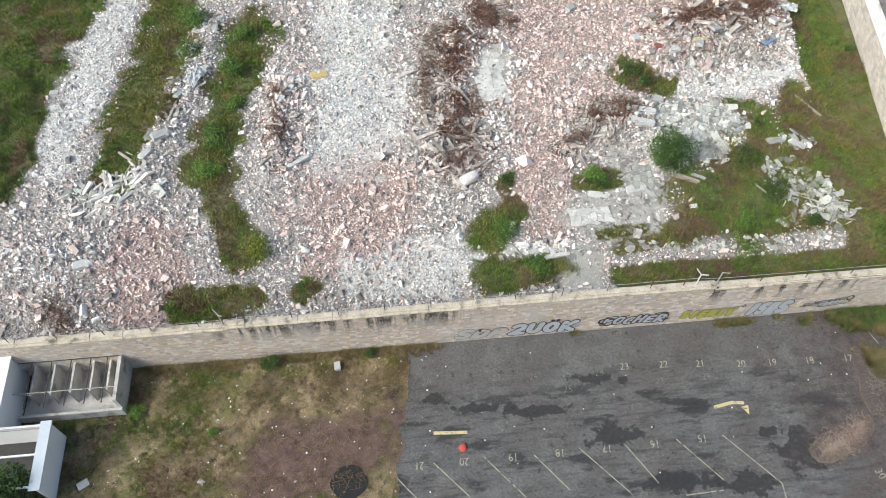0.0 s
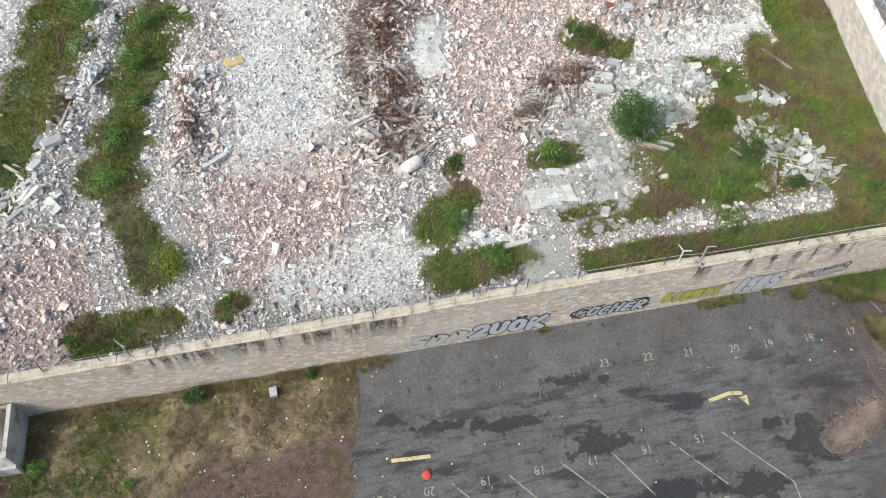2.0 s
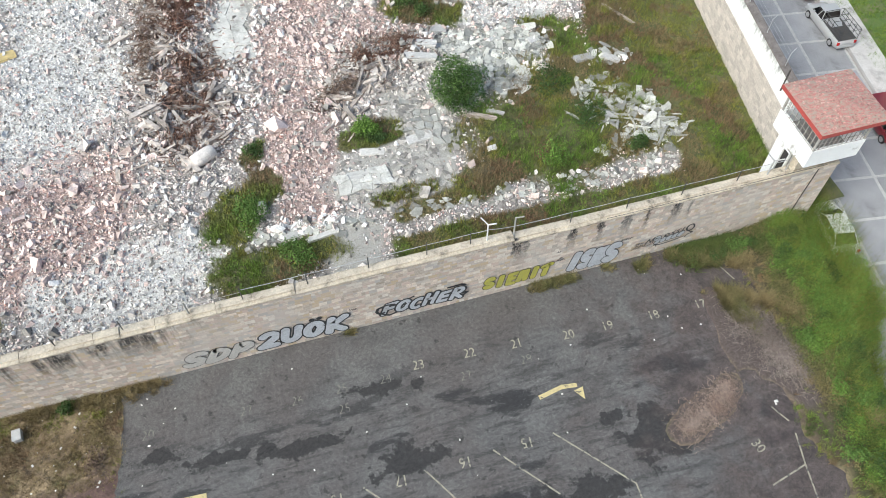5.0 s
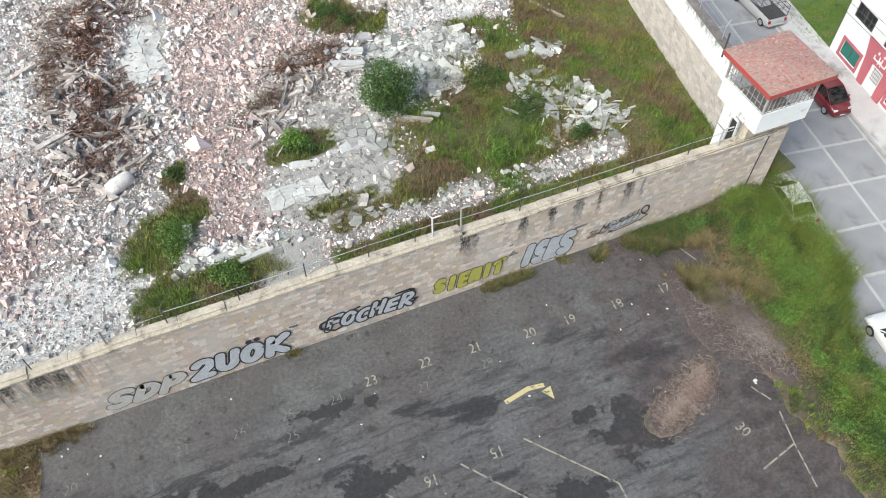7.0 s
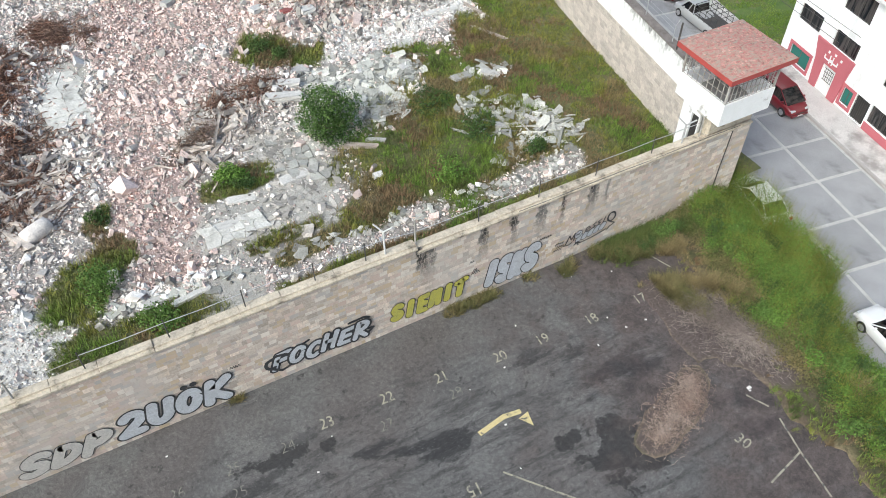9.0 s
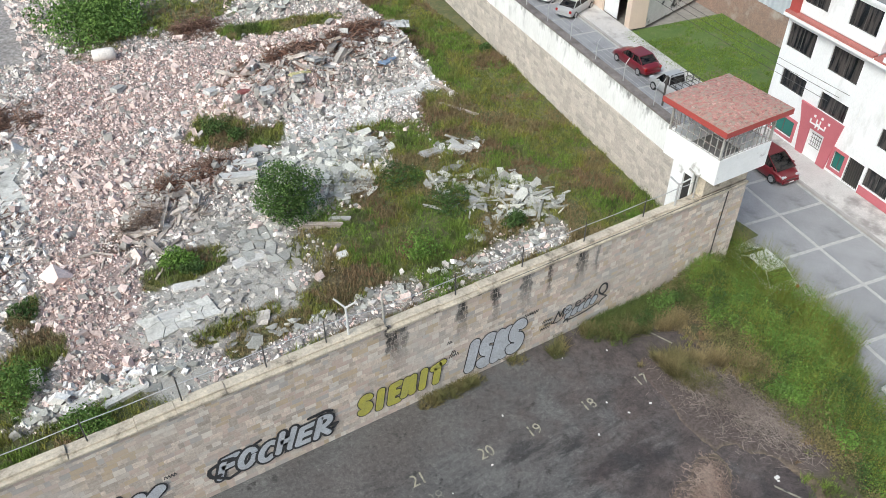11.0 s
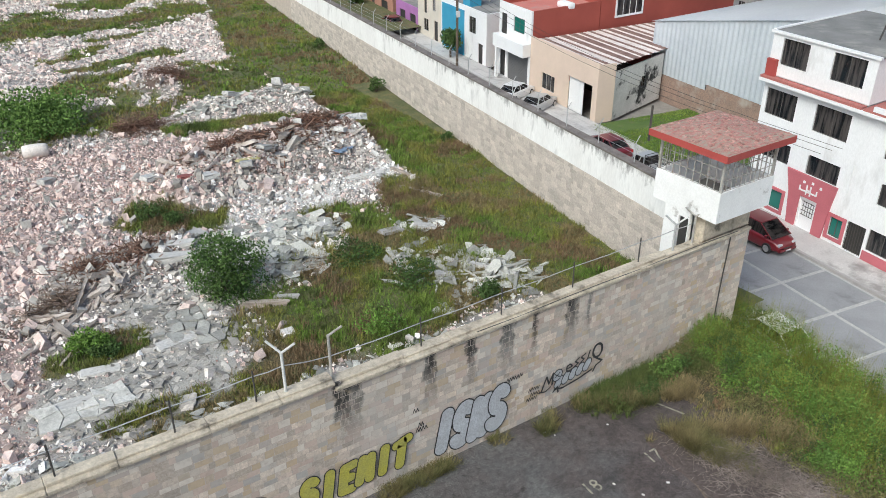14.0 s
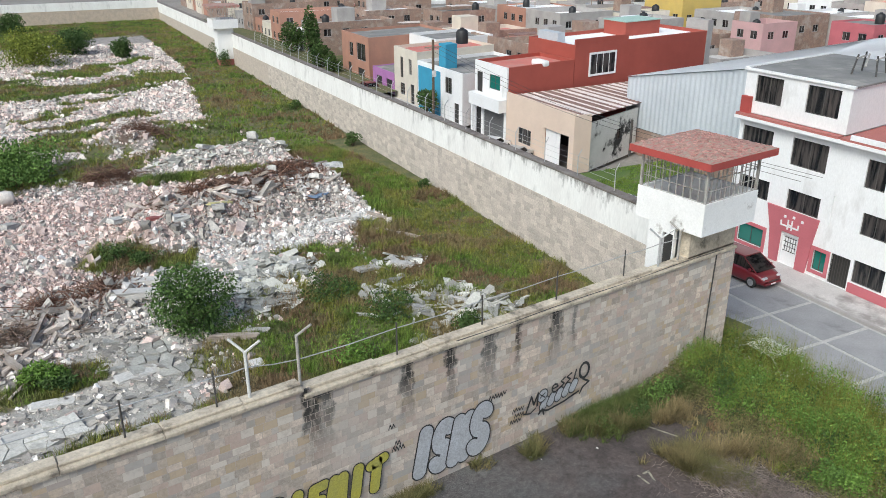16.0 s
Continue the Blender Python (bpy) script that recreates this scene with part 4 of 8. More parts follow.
d = part("door", boxes((F + 0.10, F + 0.15, door[0], door[1], door[2], door[3])), M_WHITE, h, "white entrance door")
bm = bmesh.new()
for k in range(5):
    box(bm, F + 0.08, F + 0.099, door[0] + 0.15 + k * 0.18, door[0] + 0.18 + k * 0.18, 0.0, 0.9)
for k in range(4):
    box(bm, F + 0.075, F + 0.0795, door[0] + 0.1, door[1] - 0.1, 0.0 + 0.28 * k, 0.04 + 0.28 * k)
part("door_grille", bm, M_DARKIRON, d)
g = part("gate", boxes((F + 0.16, F + 0.18, gate[0], gate[1], gate[2], gate[3])), M_DOOR_SHADE, h)
for k in range(8):
    part("gate_bar", boxes((F + 0.06, F + 0.09, gate[0] + 0.02 + k * 0.165, gate[0] + 0.05 + k * 0.165, gate[2], gate[3])), M_DARKIRON, g)
part("pink_plinth", boxes((F - 0.06, F + 0.003, -16, 2.95, Z0 + 0.15, -0.25)), M_PINK, h, "pink painted plinth")
part("downpipe", tubes(((F - 0.06, 4.75, 2.5), (F - 0.06, 4.75, 4.2), 0.04)), M_WHITE, h)

skew(h)

# warehouse of pale sheet metal, its gable to the street
h = building("warehouse", "pale grey sheet-metal warehouse on a brick base", "warehouse")
WA, WB0, WB1, WR = 22.4, 12.3, 34.2, 17.0


def gable(b):
    return 5.5 + (WB1 - b) * 0.19 if b > WR else 8.77 - (WR - b) * 0.19


part("brick_base", boxes((WA + 0.02, WA + 0.3, WB0, 26.8, Z0 - 0.3, 1.75), (WA + 0.02, WA + 0.3, 26.8, WB1, Z0 - 0.3, 1.25)), M_BRICK, h, "rough brick base wall")
u = WB0
while u < WB1:
    bm = bmesh.new()
    e = min(u + 1.1, WB1)
    prof = [(WA - 0.05 * (k % 4 in (1, 2)), u + (e - u) * k / 8) for k in range(9)]
    for (a0, b0), (a1, b1) in zip(prof, prof[1:]):
        bm.faces.new([bm.verts.new(p) for p in ((a0, b0, 1.2 if b0 > 26.8 else 1.7), (a0, b0, gable(b0)), (a1, b1, gable(b1)), (a1, b1, 1.2 if b0 > 26.8 else 1.7))])
    bmesh.ops.remove_doubles(bm, verts=bm.verts[:], dist=0.001)
    bmesh.ops.solidify(bm, geom=bm.faces[:], thickness=0.015)
    part("sheet_panel", bm, M_STEELBLUE, h)
    u = e
for b0, b1 in ((WR, WB1 + 0.25), (WB0 - 0.2, WR)):
    bm = bmesh.new()
    bm.faces.new([bm.verts.new(p) for p in ((WA - 0.2, b0, gable(b0) + 0.06), (66, b0, gable(b0) + 0.06), (66, b1, gable(b1) + 0.06), (WA - 0.2, b1, gable(b1) + 0.06))])
    bmesh.ops.solidify(bm, geom=bm.faces[:], thickness=0.05)
    part("roof_slope", bm, M_ROOFSHEET, h, "white sheet roof")
part("eave_wall", boxes((WA + 0.3, 66, WB0, WB0 + 0.2, Z0, 7.8), (WA + 0.3, 66, WB1 - 0.2, WB1, Z0, 5.45)), M_STEELBLUE, h)

skew(h, WA)

# walled grass lot between the white house and the workshop
lot_grass = thing("ground_grass_lot", SM, "small mown grass lot between the houses", "lawn", kind="structure")
M_LAWN = material("mown_grass", (0.075, 0.13, 0.03), (0.11, 0.16, 0.04), 0.8, 0.95, 0.6, 12, stain=(0.18, 0.16, 0.09), stain_scale=0.5)
part("turf", boxes((F - 1.4, WA - 0.02, 12.3, 28.6, Z0 - 0.3, Z0 + 0.06)), M_LAWN, lot_grass)

# beige workshop with a patched roof
h = building("workshop", "beige workshop with an open gateway and patched sheet roof", "workshop")
bm = bmesh.new()
wall_panel(bm, "x", F, F + 0.2, 28.9, 39.55, Z0, 4.05, [(29.6, 33.3, Z0, 2.05), (35.3, 37.5, -0.15, 1.3)])
wall_panel(bm, "y", 28.9, 29.1, F + 0.2, F + 1.7, Z0, 3.9)
part("front_wall", bm, M_BEIGE, h)
M_MOULD = material("mouldy_render", (0.70, 0.68, 0.65), (0.56, 0.54, 0.51), 0.6, 0.9, 0.2, 10, stain=(0.03, 0.03, 0.03), stain_scale=0.33, stain_at=(0.54, 0.60))
SLANT = SM @ Matrix.Translation((F + 1.7, 29.0, 0)) @ Matrix.Rotation(radians(23), 4, "Z")
bm = bmesh.new()
wall_panel(bm, "y", 0.0, 0.2, 0.0, 8.2, Z0, 3.1, [(4.6, 5.4, 0.8, 1.8)])
sw = part("side_wall", bm, M_MOULD, h, "grey side wall with black mould stains")
sw.matrix_world = SLANT
w = pane(h, 0.1, 4.6, 5.4, 0.8, 1.8, axis="y")
w.matrix_world = SLANT
part("gate_leaf", boxes((F + 0.25, F + 0.31, 31.2, 33.3, Z0 + 0.05, 2.0)), M_WHITE, h, "grey sheet gate leaf standing half open")
pane(h, F + 0.1, 35.3, 37.5, -0.15, 1.3, bars=2, frame_mat=M_GREYWALL)
part("inner_wall", boxes((F + 5.0, F + 5.2, 31.3, 38.9, Z0, 2.8)), M_DOOR_SHADE, h)
u, k = F + 0.25, 0
while u < 34.0:
    w = (0.75, 0.4, 0.9, 0.35, 0.6)[k % 5]
    lo = 29.05 if u < F + 1.5 else 29.05 + (u - F - 1.7) * 0.42 if u < WA - 0.3 else WB1 + 0.3 + (u - WA) * 0.17
    bm = bmesh.new()
    vs = []
    for b in (lo, 39.3 + (u - F) * 0.17):
        for q in range(5):
            vs.append(bm.verts.new((u + w * q / 4, b, 3.78 - 0.03 * (u - F) + (0.06 if q % 2 else 0) + 0.015 * (k % 2))))
    for q in range(4):
        bm.faces.new((vs[q], vs[q + 1], vs[q + 6], vs[q + 5]))
    bmesh.ops.recalc_face_normals(bm, faces=bm.faces[:])
    bmesh.ops.solidify(bm, geom=bm.faces[:], thickness=0.02)
    part("roof_sheet", bm, M_RUSTSHEET if k % 2 else M_PALESHEET, h, "rusty corrugated sheet" if k % 2 else "pale corrugated sheet")
    u += w - 0.02
    k += 1


def house(name, label, b0, b1, top, depth, wall, roof, holes=(), front_holes_mat=None, parapet=0.35, shade=None, a0=F, side=None):
    """A flat-roofed terraced house: front and two side walls, a roof slab behind a parapet, windows and doors in their openings."""
    h = building(name, label)
    bm = bmesh.new()
    wall_panel(bm, "x", a0, a0 + 0.2, b0, b1, Z0, top, [o[:4] for o in holes])
    part("front_wall", bm, wall, h)
    for nm, d in (("side_wall", (a0 + 0.2, a0 + depth, b0, b0 + 0.2, Z0, top)), ("side_wall", (a0 + 0.2, a0 + depth, b1 - 0.2, b1, Z0, top)), ("back_wall", (a0 + depth - 0.2, a0 + depth, b0 + 0.2, b1 - 0.2, Z0, top))):
        part(nm, boxes(d), side or wall, h)
    part("roof", boxes((a0 + 0.2, a0 + depth - 0.2, b0 + 0.2, b1 - 0.2, top - parapet - 0.15, top - parapet)), roof, h)
    for o in holes:
        kind = o[4] if len(o) > 4 else "window"
        if kind == "window":
            pane(h, a0 + 0.08, *o[:4], frame_mat=M_GALV)
        elif kind == "green":
            pane(h, a0 + 0.08, *o[:4], M_GREENGLASS)
        elif kind == "shutter":
            z = o[2]
            shutter = part("shutter", boxes((a0 + 0.145, a0 + 0.16, o[0], o[1], o[2], o[3])), M_SHUTTER, h, "grey roller shutter")
            while z < o[3] - 0.01:
                part("slat", boxes((a0 + 0.1, a0 + 0.14, o[0], o[1], z, min(z + 0.13, o[3]))), M_SHUTTER, shutter)
                z += 0.15
        else:
            part("door", boxes((a0 + 0.1, a0 + 0.14, o[0], o[1], o[2], o[3])), M_DOOR_SHADE, h)
    return h


hw = house("town_house", "white town house with red flat roof and roller shutter", 39.6, 45.6, 6.2, 8.4, M_WHITE, M_REDROOF2, [(40.8, 42.8, 3.9, 5.25, "green"), (40.0, 43.8, Z0 + 0.1, 2.1, "shutter"), (44.1, 45.2, 2.6, 5.2, "door"), (44.3, 45.3, Z0 + 0.1, 1.8, "door")], side=M_REDPAINT)
part("balcony", boxes((F - 0.9, F - 0.004, 39.6, 45.4, 2.15, 3.3)), M_WHITE, hw, "solid white balcony front")
part("pillar", boxes((F - 0.9, F - 0.6, 44.6, 44.9, Z0 + 0.1, 2.146)), M_WHITE, hw)
hr = house("red_house", "brick-red painted house block with white window", 39.65, 48.0, 7.5, 20.0, M_REDPAINT, M_ROOFSHEET, (), a0=21.4)
part("raised_parapet", boxes((21.4, 28.8, 39.65, 39.85, 7.504, 8.05)), M_REDPAINT, hr)
pane(hr, 39.565, 23.5, 27.0, 4.5, 6.5, M_GLASS, 3, M_WHITE, axis="y")
for d in ((23.35, 23.5, 4.35, 6.65), (27.0, 27.15, 4.35, 6.65), (23.5, 27.0, 4.35, 4.5), (23.5, 27.0, 6.5, 6.65)):
    part("window_surround", boxes((d[0], d[1], 39.55, 39.645, d[2], d[3])), M_WHITE, hr)
part("roof_room", boxes((32.0, 37.5, 43.6, 47.4, 7.154, 8.6)), M_REDPAINT, hr)
part("roof_room_top", boxes((31.9, 37.6, 43.5, 47.5, 8.604, 8.7)), material("pale_green_roof", (0.40, 0.55, 0.48), (0.34, 0.48, 0.42), 0.5, 0.8, 0.1), hr, "pale green roof")
part("grey_end_wall", boxes((41.42, 42.3, 39.6, 43.0, Z0, 8.6)), M_GREYWALL, hr)
part("roof_shelter", boxes((21.6, 22.6, 43.0, 46.5, 7.16, 8.3)), M_STEELBLUE, hr, "grey sheet roof shelter")
hb = house("blue_house", "bright blue and white house with arched front", 48.2, 59.0, 4.4, 11, M_WHITE, M_ROOFGREY, [(50.6, 52.2, 1.9, 3.6), (49.0, 50.0, Z0 + 0.1, 1.2, "door")])
part("blue_wall", boxes((F - 0.1, F - 0.004, 53.2, 58.6, Z0 + 0.15, 3.9), (F + 0.9, F + 2.4, 53.6, 55.2, 4.0, 6.6)), M_BLUE, hb, "bright blue painted wall")
hc = house("cream_house", "cream two-storey house with pink roof", 59.1, 65.6, 5.2, 11, M_CREAM, M_REDROOF2, [(60.0, 61.0, Z0 + 0.1, 1.4, "door"), (62.6, 64.0, -0.2, 1.2), (60.6, 61.4, 2.4, 4.2), (63.0, 63.8, 1.8, 4.2, "door")])
hp = house("purple_house", "small purple house with two dark doorways", 65.7, 72.6, 1.9, 6, M_PURPLE, M_ROOFGREY, [(66.4, 68.2, Z0 + 0.1, 1.0, "door"), (69.6, 71.4, Z0 + 0.1, 1.0, "door")], parapet=0.1)
hp2 = house("white_house", "plain white house wall behind a purple front", 65.7, 73.6, 5.4, 9, M_WHITE, M_ROOFGREY, [(67.0, 68.6, 2.6, 4.0), (70.4, 71.6, 2.6, 4.0)], a0=F + 6.1)
ho = house("orange_house", "orange plastered house with a tiled porch roof", 73.8, 83.8, 5.2, 13, M_ORANGE, M_ROOFGREY, [(75.0, 78.2, 2.0, 4.2), (79.5, 81.0, 2.2, 4.0), (75.6, 78.0, Z0 + 0.1, 1.0, "door"), (80.4, 81.6, Z0 + 0.1, 1.3, "door")])
for h in (hw, hr, hb, hc, hp, hp2, ho):
    skew(h)
# ---- scattered stuff ----
def spin(n, g, flat=False):
    """n random turns; flat ones lie with their z nearly up."""
    if flat:
        ax, ay, az = g.normal(0, 0.22, n), g.normal(0, 0.22, n), g.uniform(0, 2 * np.pi, n)
        cx, sx, cy, sy, cz, sz = np.cos(ax), np.sin(ax), np.cos(ay), np.sin(ay), np.cos(az), np.sin(az)
        r = np.empty((n, 3, 3))
        r[:, 0] = np.stack([cy * cz, sx * sy * cz - cx * sz, cx * sy * cz + sx * sz], -1)
        r[:, 1] = np.stack([cy * sz, sx * sy * sz + cx * cz, cx * sy * sz - sx * cz], -1)
        r[:, 2] = np.stack([-sy, sx * cy, cx * cy], -1)
        return r
    q = g.normal(size=(n, 4))
    q /= np.linalg.norm(q, axis=1, keepdims=True)
    w, x, y, z = q.T
    return np.stack([np.stack([1 - 2 * (y * y + z * z), 2 * (x * y - z * w), 2 * (x * z + y * w)], -1), np.stack([2 * (x * y + z * w), 1 - 2 * (x * x + z * z), 2 * (y * z - x * w)], -1), np.stack([2 * (x * z - y * w), 2 * (y * z + x * w), 1 - 2 * (x * x + y * y)], -1)], 1)


CUBE = np.array([(x, y, z) for x in (-0.5, 0.5) for y in (-0.5, 0.5) for z in (-0.5, 0.5)])
SHARD = np.array([(-0.6, -0.45, -0.4), (0.6, -0.5, -0.4), (0.1, 0.65, -0.4), (-0.35, -0.2, 0.45), (0.4, 0.1, 0.5)])
SHARD_F = np.array([(0, 1, 4), (0, 4, 3), (1, 2, 4), (2, 0, 3), (2, 3, 4)])
CUBE_F = np.array([(0, 1, 3, 2), (4, 6, 7, 5), (0, 4, 5, 1), (2, 3, 7, 6), (0, 2, 6, 4), (1, 5, 7, 3)])


def mesh_from(name, v, f, mat, flat=True):
    me = bpy.data.meshes.new(name)
    k = f.shape[1]
    me.vertices.add(len(v))
    me.vertices.foreach_set("co", v.astype(np.float32).ravel())
    me.loops.add(f.size)
    me.loops.foreach_set("vertex_index", f.astype(np.int32).ravel())
    me.polygons.add(len(f))
    me.polygons.foreach_set("loop_start", np.arange(0, f.size, k, dtype=np.int32))
    me.update(calc_edges=True)
    me.validate()
    me.polygons.foreach_set("use_smooth", [not flat] * len(me.polygons))
    me.materials.append(mat)
    return me


def chunks(name, x, y, size, g, mat, flat=0.0, squash=(0.55, 1.0), long=(0.8, 1.5), sink=0.25, lift=None, tilt=False, shard=False, jag=0.3):
    """Broken pieces of masonry: jittered hexahedra resting in the yard's surface."""
    n = len(x)
    s = np.stack([size * g.uniform(*long, n), size * g.uniform(0.6, 1.1, n), size * g.uniform(*squash, n)], -1)
    form, faces = (SHARD, SHARD_F) if shard else (CUBE, CUBE_F)
    v = form[None] + g.uniform(-jag, jag, (n, len(form), 3))
    v = v * s[:, None]
    v = np.einsum("nij,nkj->nki", spin(n, g, tilt or shard), v)
    z = ground_z(x, y) + s[:, 2] * (0.5 - sink) + (0 if lift is None else lift)
    v = v + np.stack([x, y, z], -1)[:, None]
    f = (faces[None] + (np.arange(n) * len(form))[:, None, None]).reshape(-1, faces.shape[1])
    return mesh_from(name, v.reshape(-1, 3), f, mat)


def tufts(name, x, y, z, h, g, mat, blades=7, width=0.035, lean=0.5):
    """Tufts of leaning grass blades."""
    n = len(x) * blades
    X, Y, Z, H = (np.repeat(k, blades) for k in (x, y, z, h))
    H = H * g.uniform(0.55, 1.1, n)
    az = g.uniform(0, 2 * np.pi, n)
    d = np.stack([np.cos(az), np.sin(az)], -1)
    p = np.stack([-d[:, 1], d[:, 0]], -1)
    w = width * g.uniform(0.7, 1.4, n)
    bx, by = X + g.normal(0, 0.06, n) + d[:, 0] * H * 0.1, Y + g.normal(0, 0.06, n) + d[:, 1] * H * 0.1
    out = H * lean * g.uniform(0.2, 1.1, n)
    base = np.stack([bx, by, Z - 0.03], -1)
    pz = np.concatenate([p, np.zeros((n, 1))], 1) * w[:, None]
    tip = base + np.stack([d[:, 0] * out, d[:, 1] * out, H], -1)
    v = np.stack([base - pz, base + pz, tip], 1)
    f = np.arange(n * 3).reshape(-1, 3)
    return mesh_from(name, v.reshape(-1, 3), f, mat)


def sticks(name, p, d, length, r, g, mat):
    """Thin bent bars: three-sided prisms in two pieces."""
    n = len(p)
    d = d / np.linalg.norm(d, axis=1, keepdims=True)
    u = np.cross(d, g.normal(size=(n, 3)))
    u /= np.linalg.norm(u, axis=1, keepdims=True)
    w = np.cross(d, u)
    a, m, b = p - d * length[:, None] / 2, p + u * (length * g.uniform(-0.15, 0.2, n))[:, None], p + d * length[:, None] / 2
    ring = []
    for c in (a, m, b):
        for k in range(3):
            t = k * 2 * np.pi / 3
            ring.append(c + (u * math.cos(t) + w * math.sin(t)) * r[:, None])
    v = np.stack(ring, 1)
    o = (np.arange(n) * 9)[:, None]
    f = np.concatenate([np.array([[s + k, s + (k + 1) % 3, s + 3 + (k + 1) % 3, s + 3 + k]]) + o for s in (0, 3) for k in range(3)])
    return mesh_from(name, v.reshape(-1, 3), f, mat)


def stuff(name, me, label, category):
    return tagged(new(name, me), label, category, kind="stuff")


M_R_PALE = material("pale_rubble", (0.74, 0.685, 0.635), (0.57, 0.525, 0.485), 1.2, 0.95, 0.3, 10, island=0.38)
M_R_SLAB = material("slab_rubble", (0.49, 0.485, 0.44), (0.36, 0.355, 0.32), 1.2, 0.95, 0.3, 10, island=0.48)
M_R_WHITE = material("white_crushed_concrete", (0.86, 0.835, 0.81), (0.75, 0.725, 0.70), 1.2, 0.95, 0.3, 10, island=0.26)
M_R_GREY = material("grey_concrete_rubble", (0.43, 0.405, 0.37), (0.29, 0.27, 0.245), 1.2, 0.95, 0.3, 10, island=0.45)
M_R_PINK = material("dusty_brick_rubble", (0.74, 0.61, 0.56), (0.58, 0.455, 0.41), 1.2, 0.95, 0.3, 10, island=0.36)
M_R_RED = material("red_brick_rubble", (0.50, 0.29, 0.25), (0.45, 0.31, 0.275), 1.2, 0.95, 0.3, 10, island=0.3)
M_SLAB = material("broken_slab", (0.56, 0.545, 0.52), (0.44, 0.425, 0.40), 0.9, 0.95, 0.3, 9, single=0.22)

gen = np.random.default_rng(11)


def sown(n, x0, x1, y0, y1, keep):
    x, y = gen.uniform(x0, x1, n), gen.uniform(y0, y1, n)
    k = gen.uniform(0, 1, n) < keep(x, y)
    return x[k], y[k]


def stony(x, y):
    g, r, p, c = cover(x, y)
    return np.clip(1 - 1.1 * g - 0.78 * c, 0, 1)


def coarse(x, y):
    """Where the larger pieces lie: less on the levelled pale gravel, more on banks and heaps."""
    g, r, p, c = cover(x, y)
    bank = spread([streak(x, y, 22, 27, 40, 31, 5, 4), streak(x, y, -18, 36, -25, 15, 2.6, 4), streak(x, y, -30, 9, -26, 6, 6, 4), streak(x, y, -12, 30, -11, 18, 1.8, 2.2), streak(x, y, 26, 19, 30, 18, 3.5, 3), streak(x, y, 17, 22, 23, 22, 3, 3), streak(x, y, -8, 3.5, 6, 2.5, 1.4, 1.2), streak(x, y, 9, 8, 13, 8, 1.2, 1.2), streak(x, y, 5, 17, 6, 20, 2.5, 2.5), streak(x, y, 34, 46, 41, 45, 3, 2.4), streak(x, y, 31, 55, 33, 54, 3.4, 3)])
    return np.clip(stony(x, y) * (0.40 + 0.35 * bank) * (1 - 0.70 * p * (1 - bank)), 0, 1)


NEAR = (-46, 43.5, 0.9, 45)
x, y = sown(200000, *NEAR, stony)
g_, r_, p_, c_ = cover(x, y)
u = gen.uniform(0, 1, len(x))
broad = fbm(x, y, 6.0, 91)
is_red = u < 0.10 * r_ + 0.03 * (broad > 0.5)
is_pink = (~is_red) & (u < 0.10 + 0.55 * r_ + 0.16 * smooth(x + y, 36, 52) * (1 - p_) + 0.5 * (broad - 0.35) * (1 - p_))
is_grey = (~is_red) & (~is_pink) & (u > 0.80 - 0.15 * p_)
is_white = ~(is_red | is_pink | is_grey) & (gen.uniform(0, 1, len(x)) < 0.27 + 0.5 * p_ - 0.08 * smooth(x + y, 38, 55) + 0.22 * smooth(-x, -2, 8))
is_pale = ~(is_red | is_pink | is_grey | is_white)
for nm, k, mat, lab in (("brick_fragments", is_red, M_R_RED, "small red brick fragments strewn over the yard"), ("dusty_brick_fragments", is_pink, M_R_PINK, "small dusty pink brick and plaster fragments"), ("concrete_fragments", is_grey, M_R_GREY, "small grey concrete fragments"), ("white_fragments", is_white, M_R_WHITE, "small white crushed concrete fragments"), ("pale_fragments", is_pale, M_R_PALE, "small pale concrete and plaster fragments")):
    stuff(nm, chunks(nm, x[k], y[k], gen.gamma(1.3, 0.036, k.sum()) + 0.040, gen, mat, shard=True, squash=(0.7, 1.2)), lab, "rubble")
x, y = sown(62000, *NEAR, coarse)
g_, r_, p_, c_ = cover(x, y)
u = gen.uniform(0, 1, len(x))
k1 = u < 0.20 + 0.50 * r_
k2 = (~k1) & (u > 0.72)
k3 = (~k1) & (~k2) & (gen.uniform(0, 1, len(x)) < 0.22 + 0.4 * p_)
for nm, k, mat, lab in (("brick_lumps", k1, M_R_PINK, "broken brickwork lumps with plaster dust"), ("concrete_lumps", k2, M_R_GREY, "broken grey concrete lumps"), ("white_lumps", k3, M_R_WHITE, "broken white concrete lumps"), ("pale_lumps", ~(k1 | k2 | k3), M_R_PALE, "broken pale concrete lumps")):
    stuff(nm, chunks(nm, x[k], y[k], gen.gamma(1.4, 0.058, k.sum()) + 0.085, gen, mat, jag=0.22, long=(0.8, 1.7)), lab, "rubble")
x, y = sown(80000, 14, 54, 45, 126, lambda x, y: stony(x, y))
u = gen.uniform(0, 1, len(x)) < 0.4
for nm, k, mat in (("far_brick_lumps", u, M_R_PINK), ("far_pale_lumps", ~u, M_R_PALE)):
    stuff(nm, chunks(nm, x[k], y[k], gen.gamma(1.2, 0.085, k.sum()) + 0.07, gen, mat, shard=True), "rubble lumps at the far end of the yard", "rubble")


